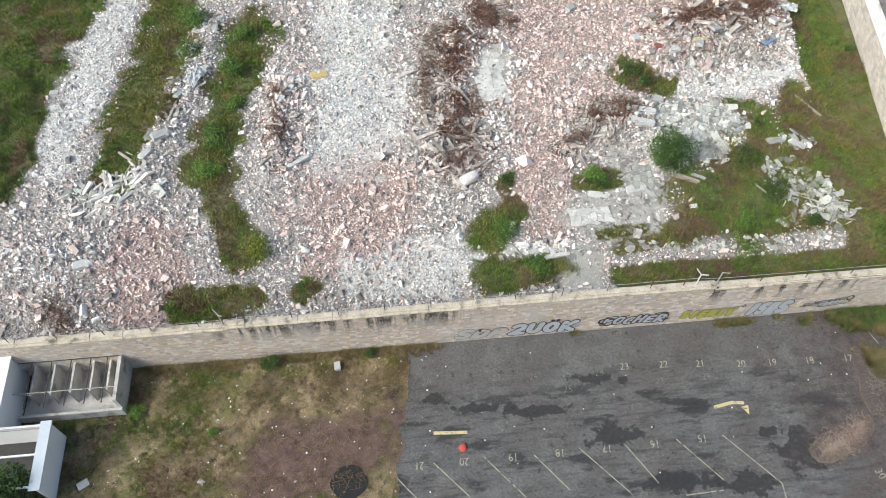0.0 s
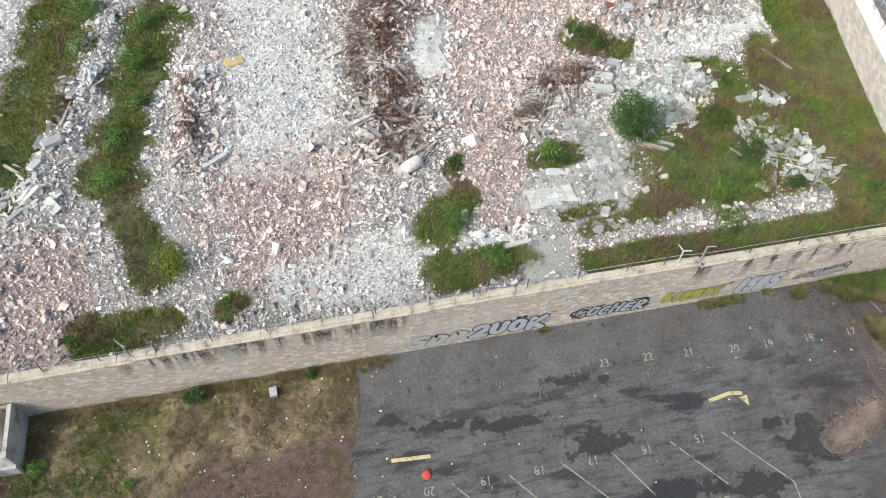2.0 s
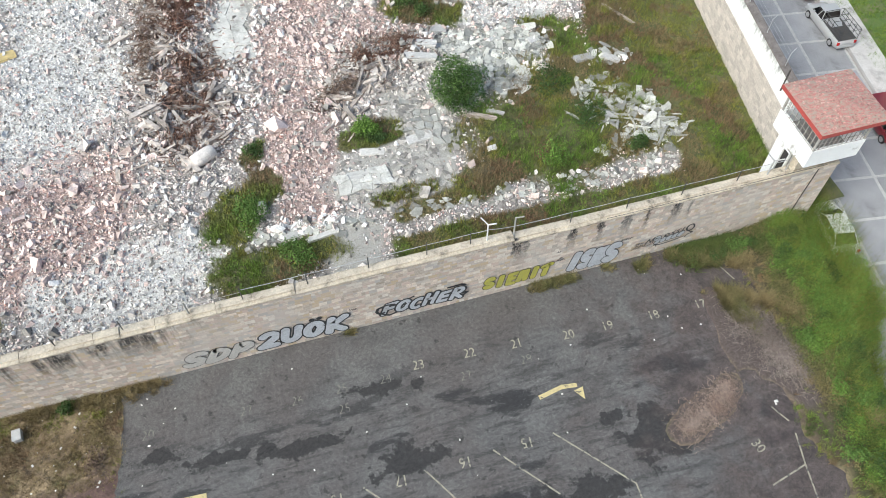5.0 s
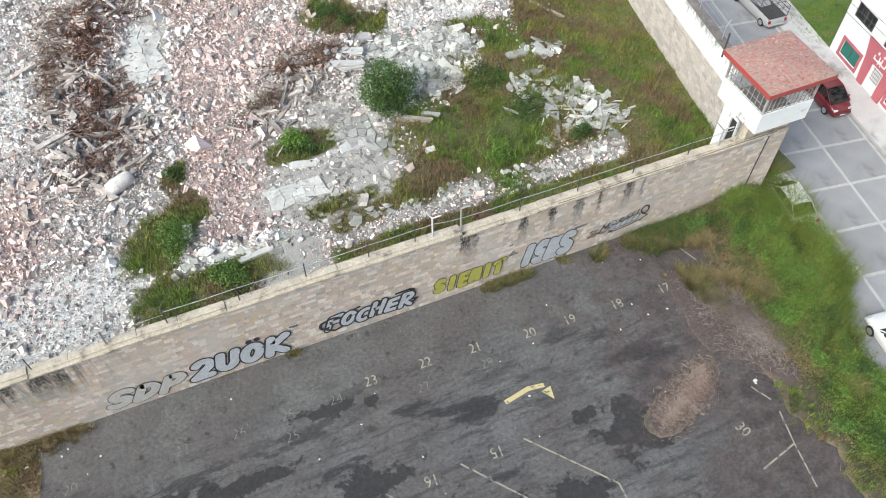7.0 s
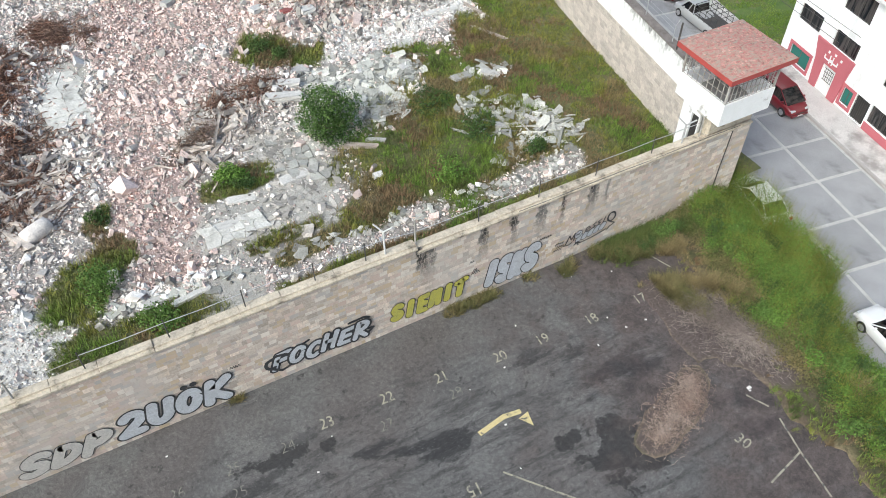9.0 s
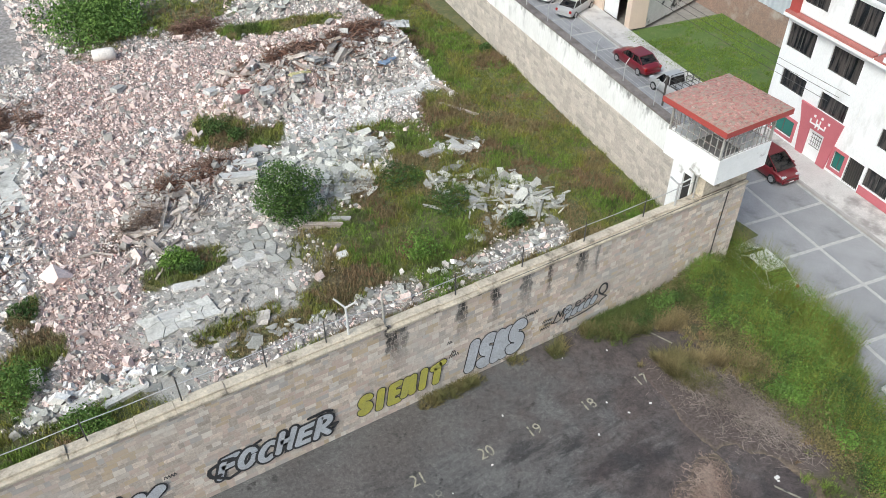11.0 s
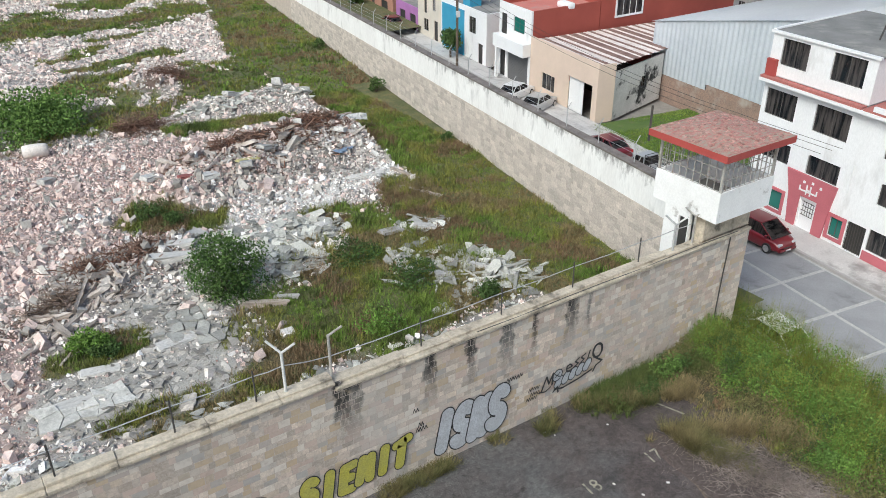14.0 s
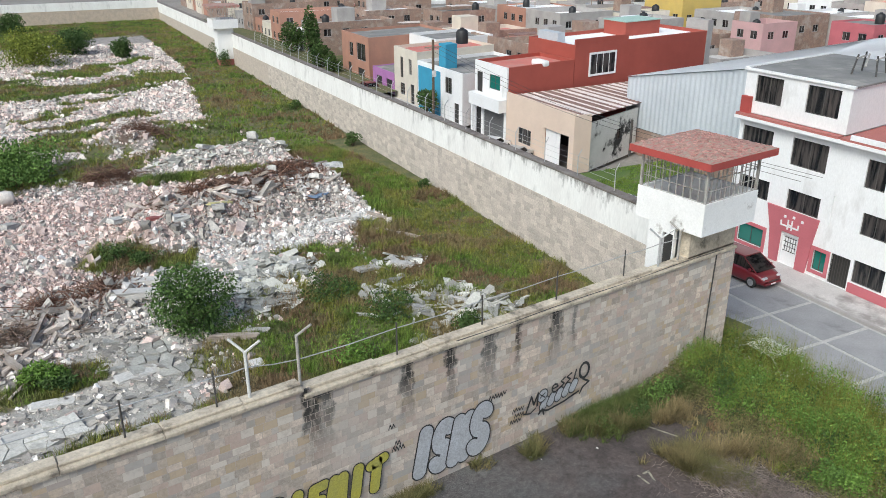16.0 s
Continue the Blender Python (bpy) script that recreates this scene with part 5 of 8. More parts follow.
# larger broken blocks on the heaps and banks
for nm, lab, n, spots, lo, mat in (("strip_blocks", "dusty broken blocks among torn bars", 520, ((4.4, 17.0, 6.6, 25.0, 2.2), (5.6, 27.5, 7.4, 34.5, 1.9), (-11.0, 19.0, -10.4, 29.0, 1.3), (27.0, 32.4, 38.4, 33.8, 2.4)), 0.16, M_R_PINK), ("heap_blocks", "large broken wall blocks on the rubble heap", 900, ((24, 31, 39, 33, 3.2), (27, 28, 38, 29, 2.0), (17, 21, 24, 22.5, 2.2)), 0.16, M_R_GREY), ("white_heap_blocks", "large white plastered blocks on the rubble", 420, ((24, 31, 39.5, 32.5, 3.0), (-10, 19, -9.4, 30, 1.6), (-22.5, 19, -18.5, 34, 1.4), (-30, 8, -26, 12, 3.5), (9.5, 20, 14, 33, 2.4), (9, 8, 13.5, 8.4, 0.8)), 0.18, M_R_WHITE), ("pink_heap_blocks", "large broken brickwork blocks on the rubble", 700, ((24, 32, 36, 34, 3.0), (12, 18, 18, 34, 3.0), (-9.5, 18, -9, 31, 1.6), (-6, 10, 1, 16, 4.0)), 0.14, M_R_PINK)):
    sx, sy = [], []
    for ax, ay, bx, by, r in spots:
        u = gen.uniform(0, 1, n // len(spots))
        sx.append(ax + (bx - ax) * u + gen.normal(0, r * 0.6, len(u)))
        sy.append(ay + (by - ay) * u + gen.normal(0, r * 0.6, len(u)))
    sx, sy = np.concatenate(sx), np.concatenate(sy)
    k = stony(sx, sy) > 0.5
    stuff(nm, chunks(nm, sx[k], sy[k], gen.gamma(1.3, 0.075, k.sum()) + lo * 0.75, gen, mat, squash=(0.3, 0.75), long=(0.9, 2.2), sink=0.1, jag=0.18), lab, "rubble")


# flat broken slabs in loose layers
def slab_field(nm, lab, n, box4, keep, size, mat, lift=0.10, tilt=True):
    x, y = sown(n, *box4, keep)
    stuff(nm, chunks(nm, x, y, gen.gamma(3.0, size / 4.0, len(x)) + 0.12, gen, mat, squash=(0.07, 0.18), long=(0.9, 1.7), sink=-0.2, lift=gen.uniform(0, lift, len(x)), tilt=True), lab, "rubble")


slab_field("slab_pieces", "flat broken concrete slab pieces lying in loose layers", 3300, (23, 33, 14.5, 23), lambda x, y: spread([streak(x, y, 25.8, 21.0, 28.2, 17.4, 2.2, 1.6), streak(x, y, 29, 21, 31, 20, 1.8, 1.6), streak(x, y, 25, 23.4, 33, 24.0, 1.2, 1.4) * 0.4]) * 0.75, 0.28, M_R_SLAB)
slab_field("slab_pieces_corner", "pale broken slab pieces heaped in the grass", 1900, (31, 40, 6, 21), lambda x, y: spread([streak(x, y, 33.8, 13.6, 37.2, 10.8, 1.7, 1.2, ragged=1.1), streak(x, y, 35.4, 17.6, 37.0, 17.0, 0.9, 0.8), streak(x, y, 32.5, 8.6, 36.5, 9.2, 0.7, 0.9, ragged=1.2), streak(x, y, 37.2, 12.6, 37.8, 9.2, 0.7, 0.7)]) * 0.5, 0.27, M_R_SLAB)
slab_field("slab_edge_pieces", "broken foundation pieces along the edge of the grass", 2800, (8, 38.5, 5.4, 10), lambda x, y: spread([streak(x, y, 9.2, 7.9, 14, 7.6, 0.55), streak(x, y, 14, 7.6, 24, 6.9, 0.42, ragged=1.2), streak(x, y, 24, 7.0, 35, 6.5, 0.55, 0.6, ragged=1.2), streak(x, y, 35, 6.6, 37.8, 9.6, 0.8)]) * 0.34, 0.20, M_R_SLAB)
slab_field("cracked_floor_pieces", "cracked grey floor slab broken in place", 2700, (14, 23.5, 8, 19), lambda x, y: spread([streak(x, y, 15.5, 10.4, 20, 11, 2.2) * 0.45, streak(x, y, 20.5, 17.0, 21.8, 14.0, 1.5, 1.4)]) * 0.8, 0.17, M_R_GREY, 0.0)
slab_field("far_slab_pieces", "pale broken slabs in a far heap", 700, (31, 43, 42, 48), lambda x, y: streak(x, y, 33.5, 45.5, 40.5, 45.0, 1.8, 1.6), 0.28, M_R_SLAB)
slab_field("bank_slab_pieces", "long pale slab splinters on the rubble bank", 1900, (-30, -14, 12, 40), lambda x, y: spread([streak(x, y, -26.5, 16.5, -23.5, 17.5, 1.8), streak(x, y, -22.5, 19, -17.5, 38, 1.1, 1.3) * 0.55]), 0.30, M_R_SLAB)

# beams, boards and single large slabs, each a thing
BEAM = boxes((-0.5, 0.5, -0.5, 0.5, -0.5, 0.5))
bmesh.ops.subdivide_edges(BEAM, edges=BEAM.edges[:], cuts=2, use_grid_fill=True)
for v in BEAM.verts:
    v.co += Vector((noise.noise(v.co * 9), noise.noise(v.co * 9 + Vector((5, 0, 0))), noise.noise(v.co * 9 + Vector((0, 5, 0))))) * 0.17
me = bpy.data.meshes.new("slab")
BEAM.to_mesh(me)
BEAM.free()
me.materials.append(M_SLAB)
me_wood = me.copy()
me_wood.materials[0] = material("splintered_timber", (0.48, 0.42, 0.37), (0.28, 0.23, 0.19), 2.0, 0.9, 0.4, 10, single=0.3)


def lump(name, label, cat, group, x, y, sx, sy, sz, turn, tip=0.0, mesh=None, dz=0.0):
    ob = new(name, mesh or me)
    ob.matrix_world = pose(x, y, float(ground_z(x, y)) + sz * 0.4 + abs(math.sin(radians(tip))) * sx * 0.35 + dz, 0, tip, turn) @ Matrix.Diagonal((sx, sy, sz, 1))
    return tagged(ob, label, cat, group)


SLABS = [(15.8, 10.9, 3.3, 1.7, 0.12, 3, 0), (22.6, 20.3, 2.9, 0.9, 0.5, -12, 6), (23.3, 21.6, 2.2, 0.9, 0.4, -20, 0), (24.6, 23.2, 1.8, 1.2, 0.3, 15, 5), (32.4, 31.0, 1.7, 1.3, 0.35, 30, 14), (38.6, 31.6, 1.6, 1.1, 0.5, 40, 20), (30.3, 29.2, 1.4, 1.1, 0.5, 70, 12), (27.6, 28.6, 1.3, 1.0, 0.45, 10, 8), (36.0, 33.5, 1.5, 0.9, 0.6, 60, 30), (37.2, 25.6, 3.0, 0.8, 0.16, -5, 0), (24.4, 30.6, 1.3, 1.0, 0.4, 25, 8), (34.5, 17.4, 2.0, 0.9, 0.2, 10, 8), (36.4, 16.8, 1.6, 0.8, 0.2, -40, 6), (35.4, 12.2, 1.5, 0.45, 0.16, -52, 8), (36.3, 11.0, 1.6, 0.4, 0.16, -60, 5), (34.2, 11.4, 1.1, 0.6, 0.16, -20, 10), (37.2, 9.8, 1.3, 0.4, 0.2, -75, 4), (11.4, 7.6, 3.0, 0.6, 0.25, 4, 0), (12.6, 7.0, 2.4, 0.5, 0.22, 8, 0), (-19.9, 27.6, 1.6, 0.8, 0.3, 70, 20), (-21.2, 22.6, 1.7, 1.2, 0.5, 30, 10), (-22.4, 20.6, 1.3, 0.9, 0.4, 60, 8), (-24.6, 17.4, 2.6, 0.5, 0.25, 35, 6), (-25.6, 16.6, 2.8, 0.4, 0.25, 30, 5), (-23.5, 16.0, 2.0, 0.5, 0.25, 50, 8), (-26.2, 9.2, 1.4, 1.0, 0.4, 20, 10), (-8.8, 18.6, 2.6, 0.5, 0.4, 35, 5), (-32.0, 29.4, 0.9, 0.7, 0.3, 10, 4), (26.4, 14.0, 1.5, 0.4, 0.25, -30, 0), (31.4, 20.1, 1.0, 0.9, 0.25, 20, 6), (20.6, 13.2, 2.2, 1.0, 0.14, 10, 3), (17.2, 12.9, 1.9, 0.8, 0.14, -8, 3), (19.0, 36.5, 1.2, 0.9, 0.5, 40, 10), (35.2, 45.6, 1.7, 1.0, 0.5, 30, 18), (39.4, 45.6, 1.4, 1.1, 0.9, 60, 30)]
for k in range(0, len(SLABS)):
    s = SLABS[k]
    s = (s[0], s[1], s[2] * 0.78, s[3] * 0.72, s[4] * 0.75, s[5], s[6])
    lump("concrete_slab", "pale broken concrete slab lying tilted in the rubble" if s[6] > 7 else "pale broken concrete slab lying flat in the rubble", "slab", "broken slabs", *s)
for s in [(17.0, 17.6, 3.2, 0.22, 0.2, 48, 3), (15.4, 16.3, 2.6, 0.24, 0.2, 40, 2), (16.0, 18.4, 2.0, 0.25, 0.22, -20, 4), (4.4, 18.2, 1.6, 0.32, 0.3, 80, 12), (5.4, 18.4, 1.4, 0.35, 0.3, 100, 16), (3.8, 19.0, 1.8, 0.3, 0.28, 120, 10), (6.6, 17.6, 1.5, 0.3, 0.28, 60, 14), (7.2, 16.9, 1.3, 0.26, 0.26, 30, 8), (4.9, 16.9, 2.0, 0.3, 0.28, 130, 6), (0.6, 15.2, 1.0, 0.3, 0.3, 90, 4), (1.6, 15.6, 1.8, 0.12, 0.1, 10, 2), (25.2, 13.9, 2.2, 0.3, 0.3, -28, 2), (-20.4, 25.6, 2.6, 0.18, 0.16, 80, 6), (-24.0, 20.6, 2.2, 0.2, 0.2, -40, 3), (38.9, 21.2, 2.8, 0.2, 0.15, -60, 2), (39.6, 24.4, 2.4, 0.2, 0.15, -75, 2), (33.4, 33.6, 1.8, 0.25, 0.22, 30, 35), (35.2, 34.4, 1.7, 0.22, 0.22, 80, 40), (34.4, 32.6, 2.0, 0.2, 0.2, 120, 25)]:
    lump("broken_beam", "splintered beam lying across the rubble", "beam", "broken beams", *s, mesh=me_wood)

# boards and sheets, and one flat lump added for a patch of dark red rubble
for nm, lab, x_, y_, sx, sy, sz, tr, col in (("yellow_board", "faded yellow board lying on white gravel", -6.9, 29.6, 1.4, 0.9, 0.12, 20, (0.62, 0.48, 0.22)), ("blue_sheet", "pale blue sheet lying on the rubble", 37.6, 29.6, 1.6, 0.7, 0.1, 35, (0.22, 0.30, 0.42)), ("red_sheet", "dark red lump of rubble", 26.2, 29.0, 0.8, 0.5, 0.15, 10, (0.30, 0.10, 0.09)), ("yellow_plank", "yellow plank lying in the rubble", 30.6, 29.6, 1.5, 0.4, 0.15, 8, (0.55, 0.50, 0.25)), ("grey_board", "grey board lying in the rubble", 33.0, 30.4, 1.1, 0.6, 0.1, -15, (0.45, 0.44, 0.42))):
    ms = me.copy()
    ms.materials[0] = material(nm + "_surface", col, tuple(c * 0.8 for c in col), 2.0, 0.8, 0.2)
    lump(nm, lab, "sheet", "", x_, y_, sx, sy, sz, tr, 6, mesh=ms, dz=0.06)

# floor slabs cracked in place
M_CRACKED = material("cracked_floor_slab", (0.66, 0.645, 0.60), (0.52, 0.505, 0.465), 1.2, 0.92, 0.3, 10, stain=(0.30, 0.29, 0.26), stain_scale=0.9, single=0.12)
M_FLAG = material("grey_flag_slab", (0.40, 0.395, 0.365), (0.31, 0.305, 0.28), 1.2, 0.92, 0.3, 10, stain=(0.20, 0.195, 0.175), stain_scale=0.9, single=0.2)


def cracked_slab(name, label, x0, y0, w, d, nx, ny, turn, mat, thick, gap, seed, loss=0.12, tip=0.07):
    """A slab broken into fitting pieces: a jittered net of corners, each cell a piece."""
    r = random.Random(seed)
    t = thing(name, pose(x0, y0, max(float(ground_z(x0 + w / 2, y0 + d / 2)), -0.02), 0, 0, turn), label, "slab")
    net = [[(w * i / nx + r.uniform(-0.32, 0.32) * w / nx, d * j / ny + r.uniform(-0.32, 0.32) * d / ny) for j in range(ny + 1)] for i in range(nx + 1)]
    for i in range(nx):
        for j in range(ny):
            if r.random() < loss:
                continue
            c = [net[i][j], net[i + 1][j], net[i + 1][j + 1], net[i][j + 1]]
            mx, my = sum(p[0] for p in c) / 4, sum(p[1] for p in c) / 4
            c = [(mx + (p[0] - mx) * (1 - gap), my + (p[1] - my) * (1 - gap)) for p in c]
            tx, ty, dz = r.uniform(-tip, tip), r.uniform(-tip, tip), r.uniform(0.02, 0.07)
            bm = bmesh.new()
            top = [bm.verts.new((p[0], p[1], thick + dz + tx * (p[0] - mx) + ty * (p[1] - my))) for p in c]
            low = [bm.verts.new((p[0], p[1], -0.08)) for p in c]
            bm.faces.new(top)
            for a in range(4):
                bm.faces.new((low[a], low[(a + 1) % 4], top[(a + 1) % 4], top[a]))
            bmesh.ops.recalc_face_normals(bm, faces=bm.faces[:])
            part("slab_piece", bm, mat, t)


cracked_slab("broken_floor", "pale broken floor slab in fitting pieces", 14.4, 9.7, 3.5, 1.7, 5, 3, 2, M_CRACKED, 0.10, 0.04, 3)
cracked_slab("flagstone_floor", "grey cracked floor slabs beside the bush", 19.6, 12.6, 3.2, 4.8, 5, 7, -8, M_FLAG, 0.08, 0.10, 4, 0.3, 0.16)
cracked_slab("concrete_floor", "smooth pale concrete floor with open joints", 8.2, 24.2, 2.6, 7.2, 2, 4, -3, M_CRACKED, 0.05, 0.015, 6, 0.0, 0.02)

# crumpled tarpaulins
M_TARP = material("white_tarpaulin", (0.82, 0.82, 0.82), (0.72, 0.72, 0.72), 1.5, 0.6, 0.2, 6)
for x_, y_, sx, sy, tr, lab in ((-18.6, 29.9, 2.4, 1.5, 55, "crumpled white tarpaulin over the rubble bank"), (40.4, 33.4, 2.2, 1.3, -15, "crumpled white sheet on top of the heap")):
    bm = bmesh.new()
    rows = []
    for i in range(15):
        row = []
        for j in range(11):
            u_, w_ = i / 14 - 0.5, j / 10 - 0.5
            edge = 1 + 0.35 * noise.noise((u_ * 3 + x_, w_ * 3, 1))
            row.append(bm.verts.new((u_ * sx * edge, w_ * sy * edge, 0.28 + 0.30 * noise.noise((u_ * 5 + x_, w_ * 5, 4)) + 0.16 * noise.noise((u_ * 13, w_ * 13 + x_, 2)) - 0.5 * (u_ * u_ + w_ * w_))))
        rows.append(row)
    for i in range(14):
        for j in range(10):
            bm.faces.new((rows[i][j], rows[i + 1][j], rows[i + 1][j + 1], rows[i][j + 1]))
    bmesh.ops.solidify(bm, geom=bm.faces[:], thickness=0.02)
    ob = part("tarpaulin", bm, M_TARP)
    ob.matrix_world = pose(x_, y_, float(ground_z(x_, y_)) + 0.22, 0, 0, tr)
    tagged(ob, lab, "tarpaulin")

# the pale fallen drum
drum = bmesh.new()
rings = [[drum.verts.new((t, r * math.cos(a * math.pi / 10), r * math.sin(a * math.pi / 10))) for a in range(20)] for t, r in ((-0.85, 0.34), (-0.8, 0.46), (-0.3, 0.5), (0.3, 0.5), (0.75, 0.46), (0.86, 0.30))]
for a, b in zip(rings, rings[1:]):
    for k in range(20):
        drum.faces.new((a[k], a[(k + 1) % 20], b[(k + 1) % 20], b[k]))
drum.faces.new(rings[0][::-1])
drum.faces.new(rings[-1])
td = thing("storage_drum", pose(6.2, 15.4, float(ground_z(6.2, 15.4)) + 0.42, 0, 0, 28), "pale dusty cylindrical drum fallen in the rubble", "drum")
part("shell", drum, M_R_PALE, td, smooth=True)
td2 = copy_thing(td, pose(19.3, 42.2, float(ground_z(19.3, 42.2)) + 0.42, 0, 0, -10))

# torn brush and rebar
def brush(nm, lab, n, a, b, r, mat, hi, length=(0.5, 1.7), thick=0.014, base=ground_z, up=0.45, gaps=True):
    k = gen.uniform(0, 1, n)
    ang, rad = gen.uniform(0, 2 * np.pi, n), r * np.minimum(np.abs(gen.normal(0, 0.8, n)), 1.9)
    x, y = a[0] + (b[0] - a[0]) * k + rad * np.cos(ang), a[1] + (b[1] - a[1]) * k + rad * np.sin(ang)
    z = base(x, y) + np.abs(gen.normal(0, hi * 0.5, n)) * np.maximum(0.1, 1 - (rad / r) ** 2) + 0.05
    q = gen.uniform(0, 1, n) < smooth(fbm(x, y, 1.3, 96), 0.34, 0.56) + (0.06 if gaps else 1.0)
    x, y, z, n = x[q], y[q], z[q], int(q.sum())
    d = np.stack([gen.normal(size=n), gen.normal(size=n), gen.normal(size=n) * up], -1)
    stuff(nm, sticks(nm, np.stack([x, y, z], -1), d, gen.uniform(*length, n), gen.uniform(0.6, 1.5, n) * thick, gen, mat), lab, "brush")


brush("torn_rebar", "tangle of rusty reinforcing bars and wood", 2200, (5.0, 19.4), (6.4, 24.6), 2.6, M_TWIG_RED, 0.45, (0.3, 1.1), thick=0.03)
brush("torn_rebar_upper", "tangle of rusty reinforcing bars and brush", 2000, (5.8, 28.0), (7.2, 34.0), 2.1, M_TWIG_RED, 0.45, (0.3, 1.1), thick=0.03)
brush("torn_rebar_lower", "rusty bars among fallen beams", 500, (4.4, 17.4), (7.0, 18.0), 1.6, M_TWIG_RED, 0.5, thick=0.02)
brush("grey_wire_tangle", "tangle of grey wire and dead branches", 900, (3.0, 24.0), (4.6, 34.5), 1.5, M_TWIG, 0.7)
brush("torn_rebar_bank", "rusty bars and dead brush on a rubble bank", 1300, (-10.8, 27.5), (-10.6, 20.0), 1.2, M_TWIG_RED, 0.35, (0.3, 1.0), thick=0.025)
brush("torn_rebar_north", "rusty bars and brush on the rubble", 1100, (9.6, 37.0), (12.0, 35.0), 1.8, M_TWIG_RED, 0.6, thick=0.02)
brush("torn_rebar_mid", "rusty bars sticking from broken concrete", 1400, (18.4, 21.2), (22.2, 22.4), 1.5, M_TWIG_RED, 0.4, thick=0.02)
brush("dark_brush_mid", "dark dead brush and wire beside the path", 420, (15.0, 18.6), (17.4, 19.6), 0.9, M_TWIG, 0.5)
brush("torn_rebar_heap", "rusty bars and timber in a rubble heap", 4200, (28.0, 32.6), (38.6, 33.8), 2.6, M_TWIG_RED, 0.7, (0.3, 1.2), thick=0.03)
brush("far_brown_brush", "brown dead brush heap", 700, (25.4, 43.6), (28.4, 43.8), 1.5, M_TWIG_RED, 1.2)
brush("far_dark_brush", "dark heap of bars and broken concrete", 700, (31.4, 54.6), (34.0, 54.0), 1.8, M_TWIG_RED, 1.3)
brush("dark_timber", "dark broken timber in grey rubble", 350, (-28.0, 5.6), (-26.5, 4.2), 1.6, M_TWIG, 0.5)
brush("bank_branches", "dead branches on the rubble bank", 260, (-21.5, 24.6), (-19.6, 30.0), 1.2, M_TWIG, 0.4)
flat_z = lot_z
for k, (ax, ay, bx, by) in enumerate(((-21, -3, -3, -2.5), (-21, -6, -3, -6), (-20, -9, -4, -10))):
    brush("lot_stalks", "dry bent weed stalks on the waste lot", 1100, (ax, ay), (bx, by), 1.9, M_GRASS_DRY if k % 2 else M_GRASS_RED, 0.3, (0.25, 0.8), 0.008, flat_z, 0.35)
brush("straw_heap", "heap of dry cut stalks on the asphalt edge", 4200, (35.2, -5.2), (36.7, -10.2), 1.25, leaf_material("dry_stalks", (0.31, 0.26, 0.23), (0.19, 0.155, 0.135)), 0.22, (0.2, 0.6), 0.006, flat_z, 0.12, False)
brush("straw_patch", "patch of dry reddish litter on the asphalt", 2600, (28.8, -11.1), (31.4, -10.2), 0.75, leaf_material("dry_litter", (0.27, 0.19, 0.155), (0.38, 0.30, 0.25)), 0.10, (0.10, 0.36), 0.006, flat_z, 0.1, False)


def splinters(nm, lab, n, a, b, r, size, mat):
    k = gen.uniform(0, 1, n)
    x, y = a[0] + (b[0] - a[0]) * k + gen.normal(0, r, n), a[1] + (b[1] - a[1]) * k + gen.normal(0, r, n)
    stuff(nm, chunks(nm, x, y, gen.gamma(3.0, size / 3.0, n) + 0.05, gen, mat, squash=(0.5, 0.9), long=(2.5, 7.0), sink=-0.6, tilt=True), lab, "splinters")


M_SPLINTER = material("weathered_splinter", (0.52, 0.47, 0.43), (0.30, 0.25, 0.21), 1.5, 0.9, 0.4, 10, island=0.4)
splinters("beam_splinters", "splintered beams and posts in the torn strip", 260, (4.4, 16.6), (6.6, 21.2), 1.4, 0.10, M_SPLINTER)
splinters("strip_splinters", "splintered timber along the torn strip", 280, (4.2, 22), (6.2, 35), 1.4, 0.10, M_SPLINTER)
splinters("heap_splinters", "broken timber sticking from the heap", 260, (28, 31), (39, 34.5), 1.5, 0.11, M_SPLINTER)
splinters("bank_splinters", "broken timber and posts along the bank", 90, (-11, 18.5), (-10.4, 29), 0.8, 0.10, M_SPLINTER)
splinters("mid_splinters", "broken timber and slabs beside the path", 90, (15, 16.5), (20, 20.5), 1.2, 0.085, M_SPLINTER)
splinters("corner_splinters", "long broken slab strips in the grass", 70, (33.4, 12.6), (37.6, 9.6), 0.9, 0.085, M_R_SLAB)
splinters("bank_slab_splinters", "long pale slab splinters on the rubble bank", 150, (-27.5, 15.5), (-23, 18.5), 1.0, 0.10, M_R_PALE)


brush("straw_patch_end", "patch of dry reddish litter on the asphalt", 1500, (31.4, -10.1), (32.4, -9.3), 0.6, bpy.data.materials["dry_litter"], 0.10, (0.10, 0.36), 0.006, flat_z, 0.1, False)


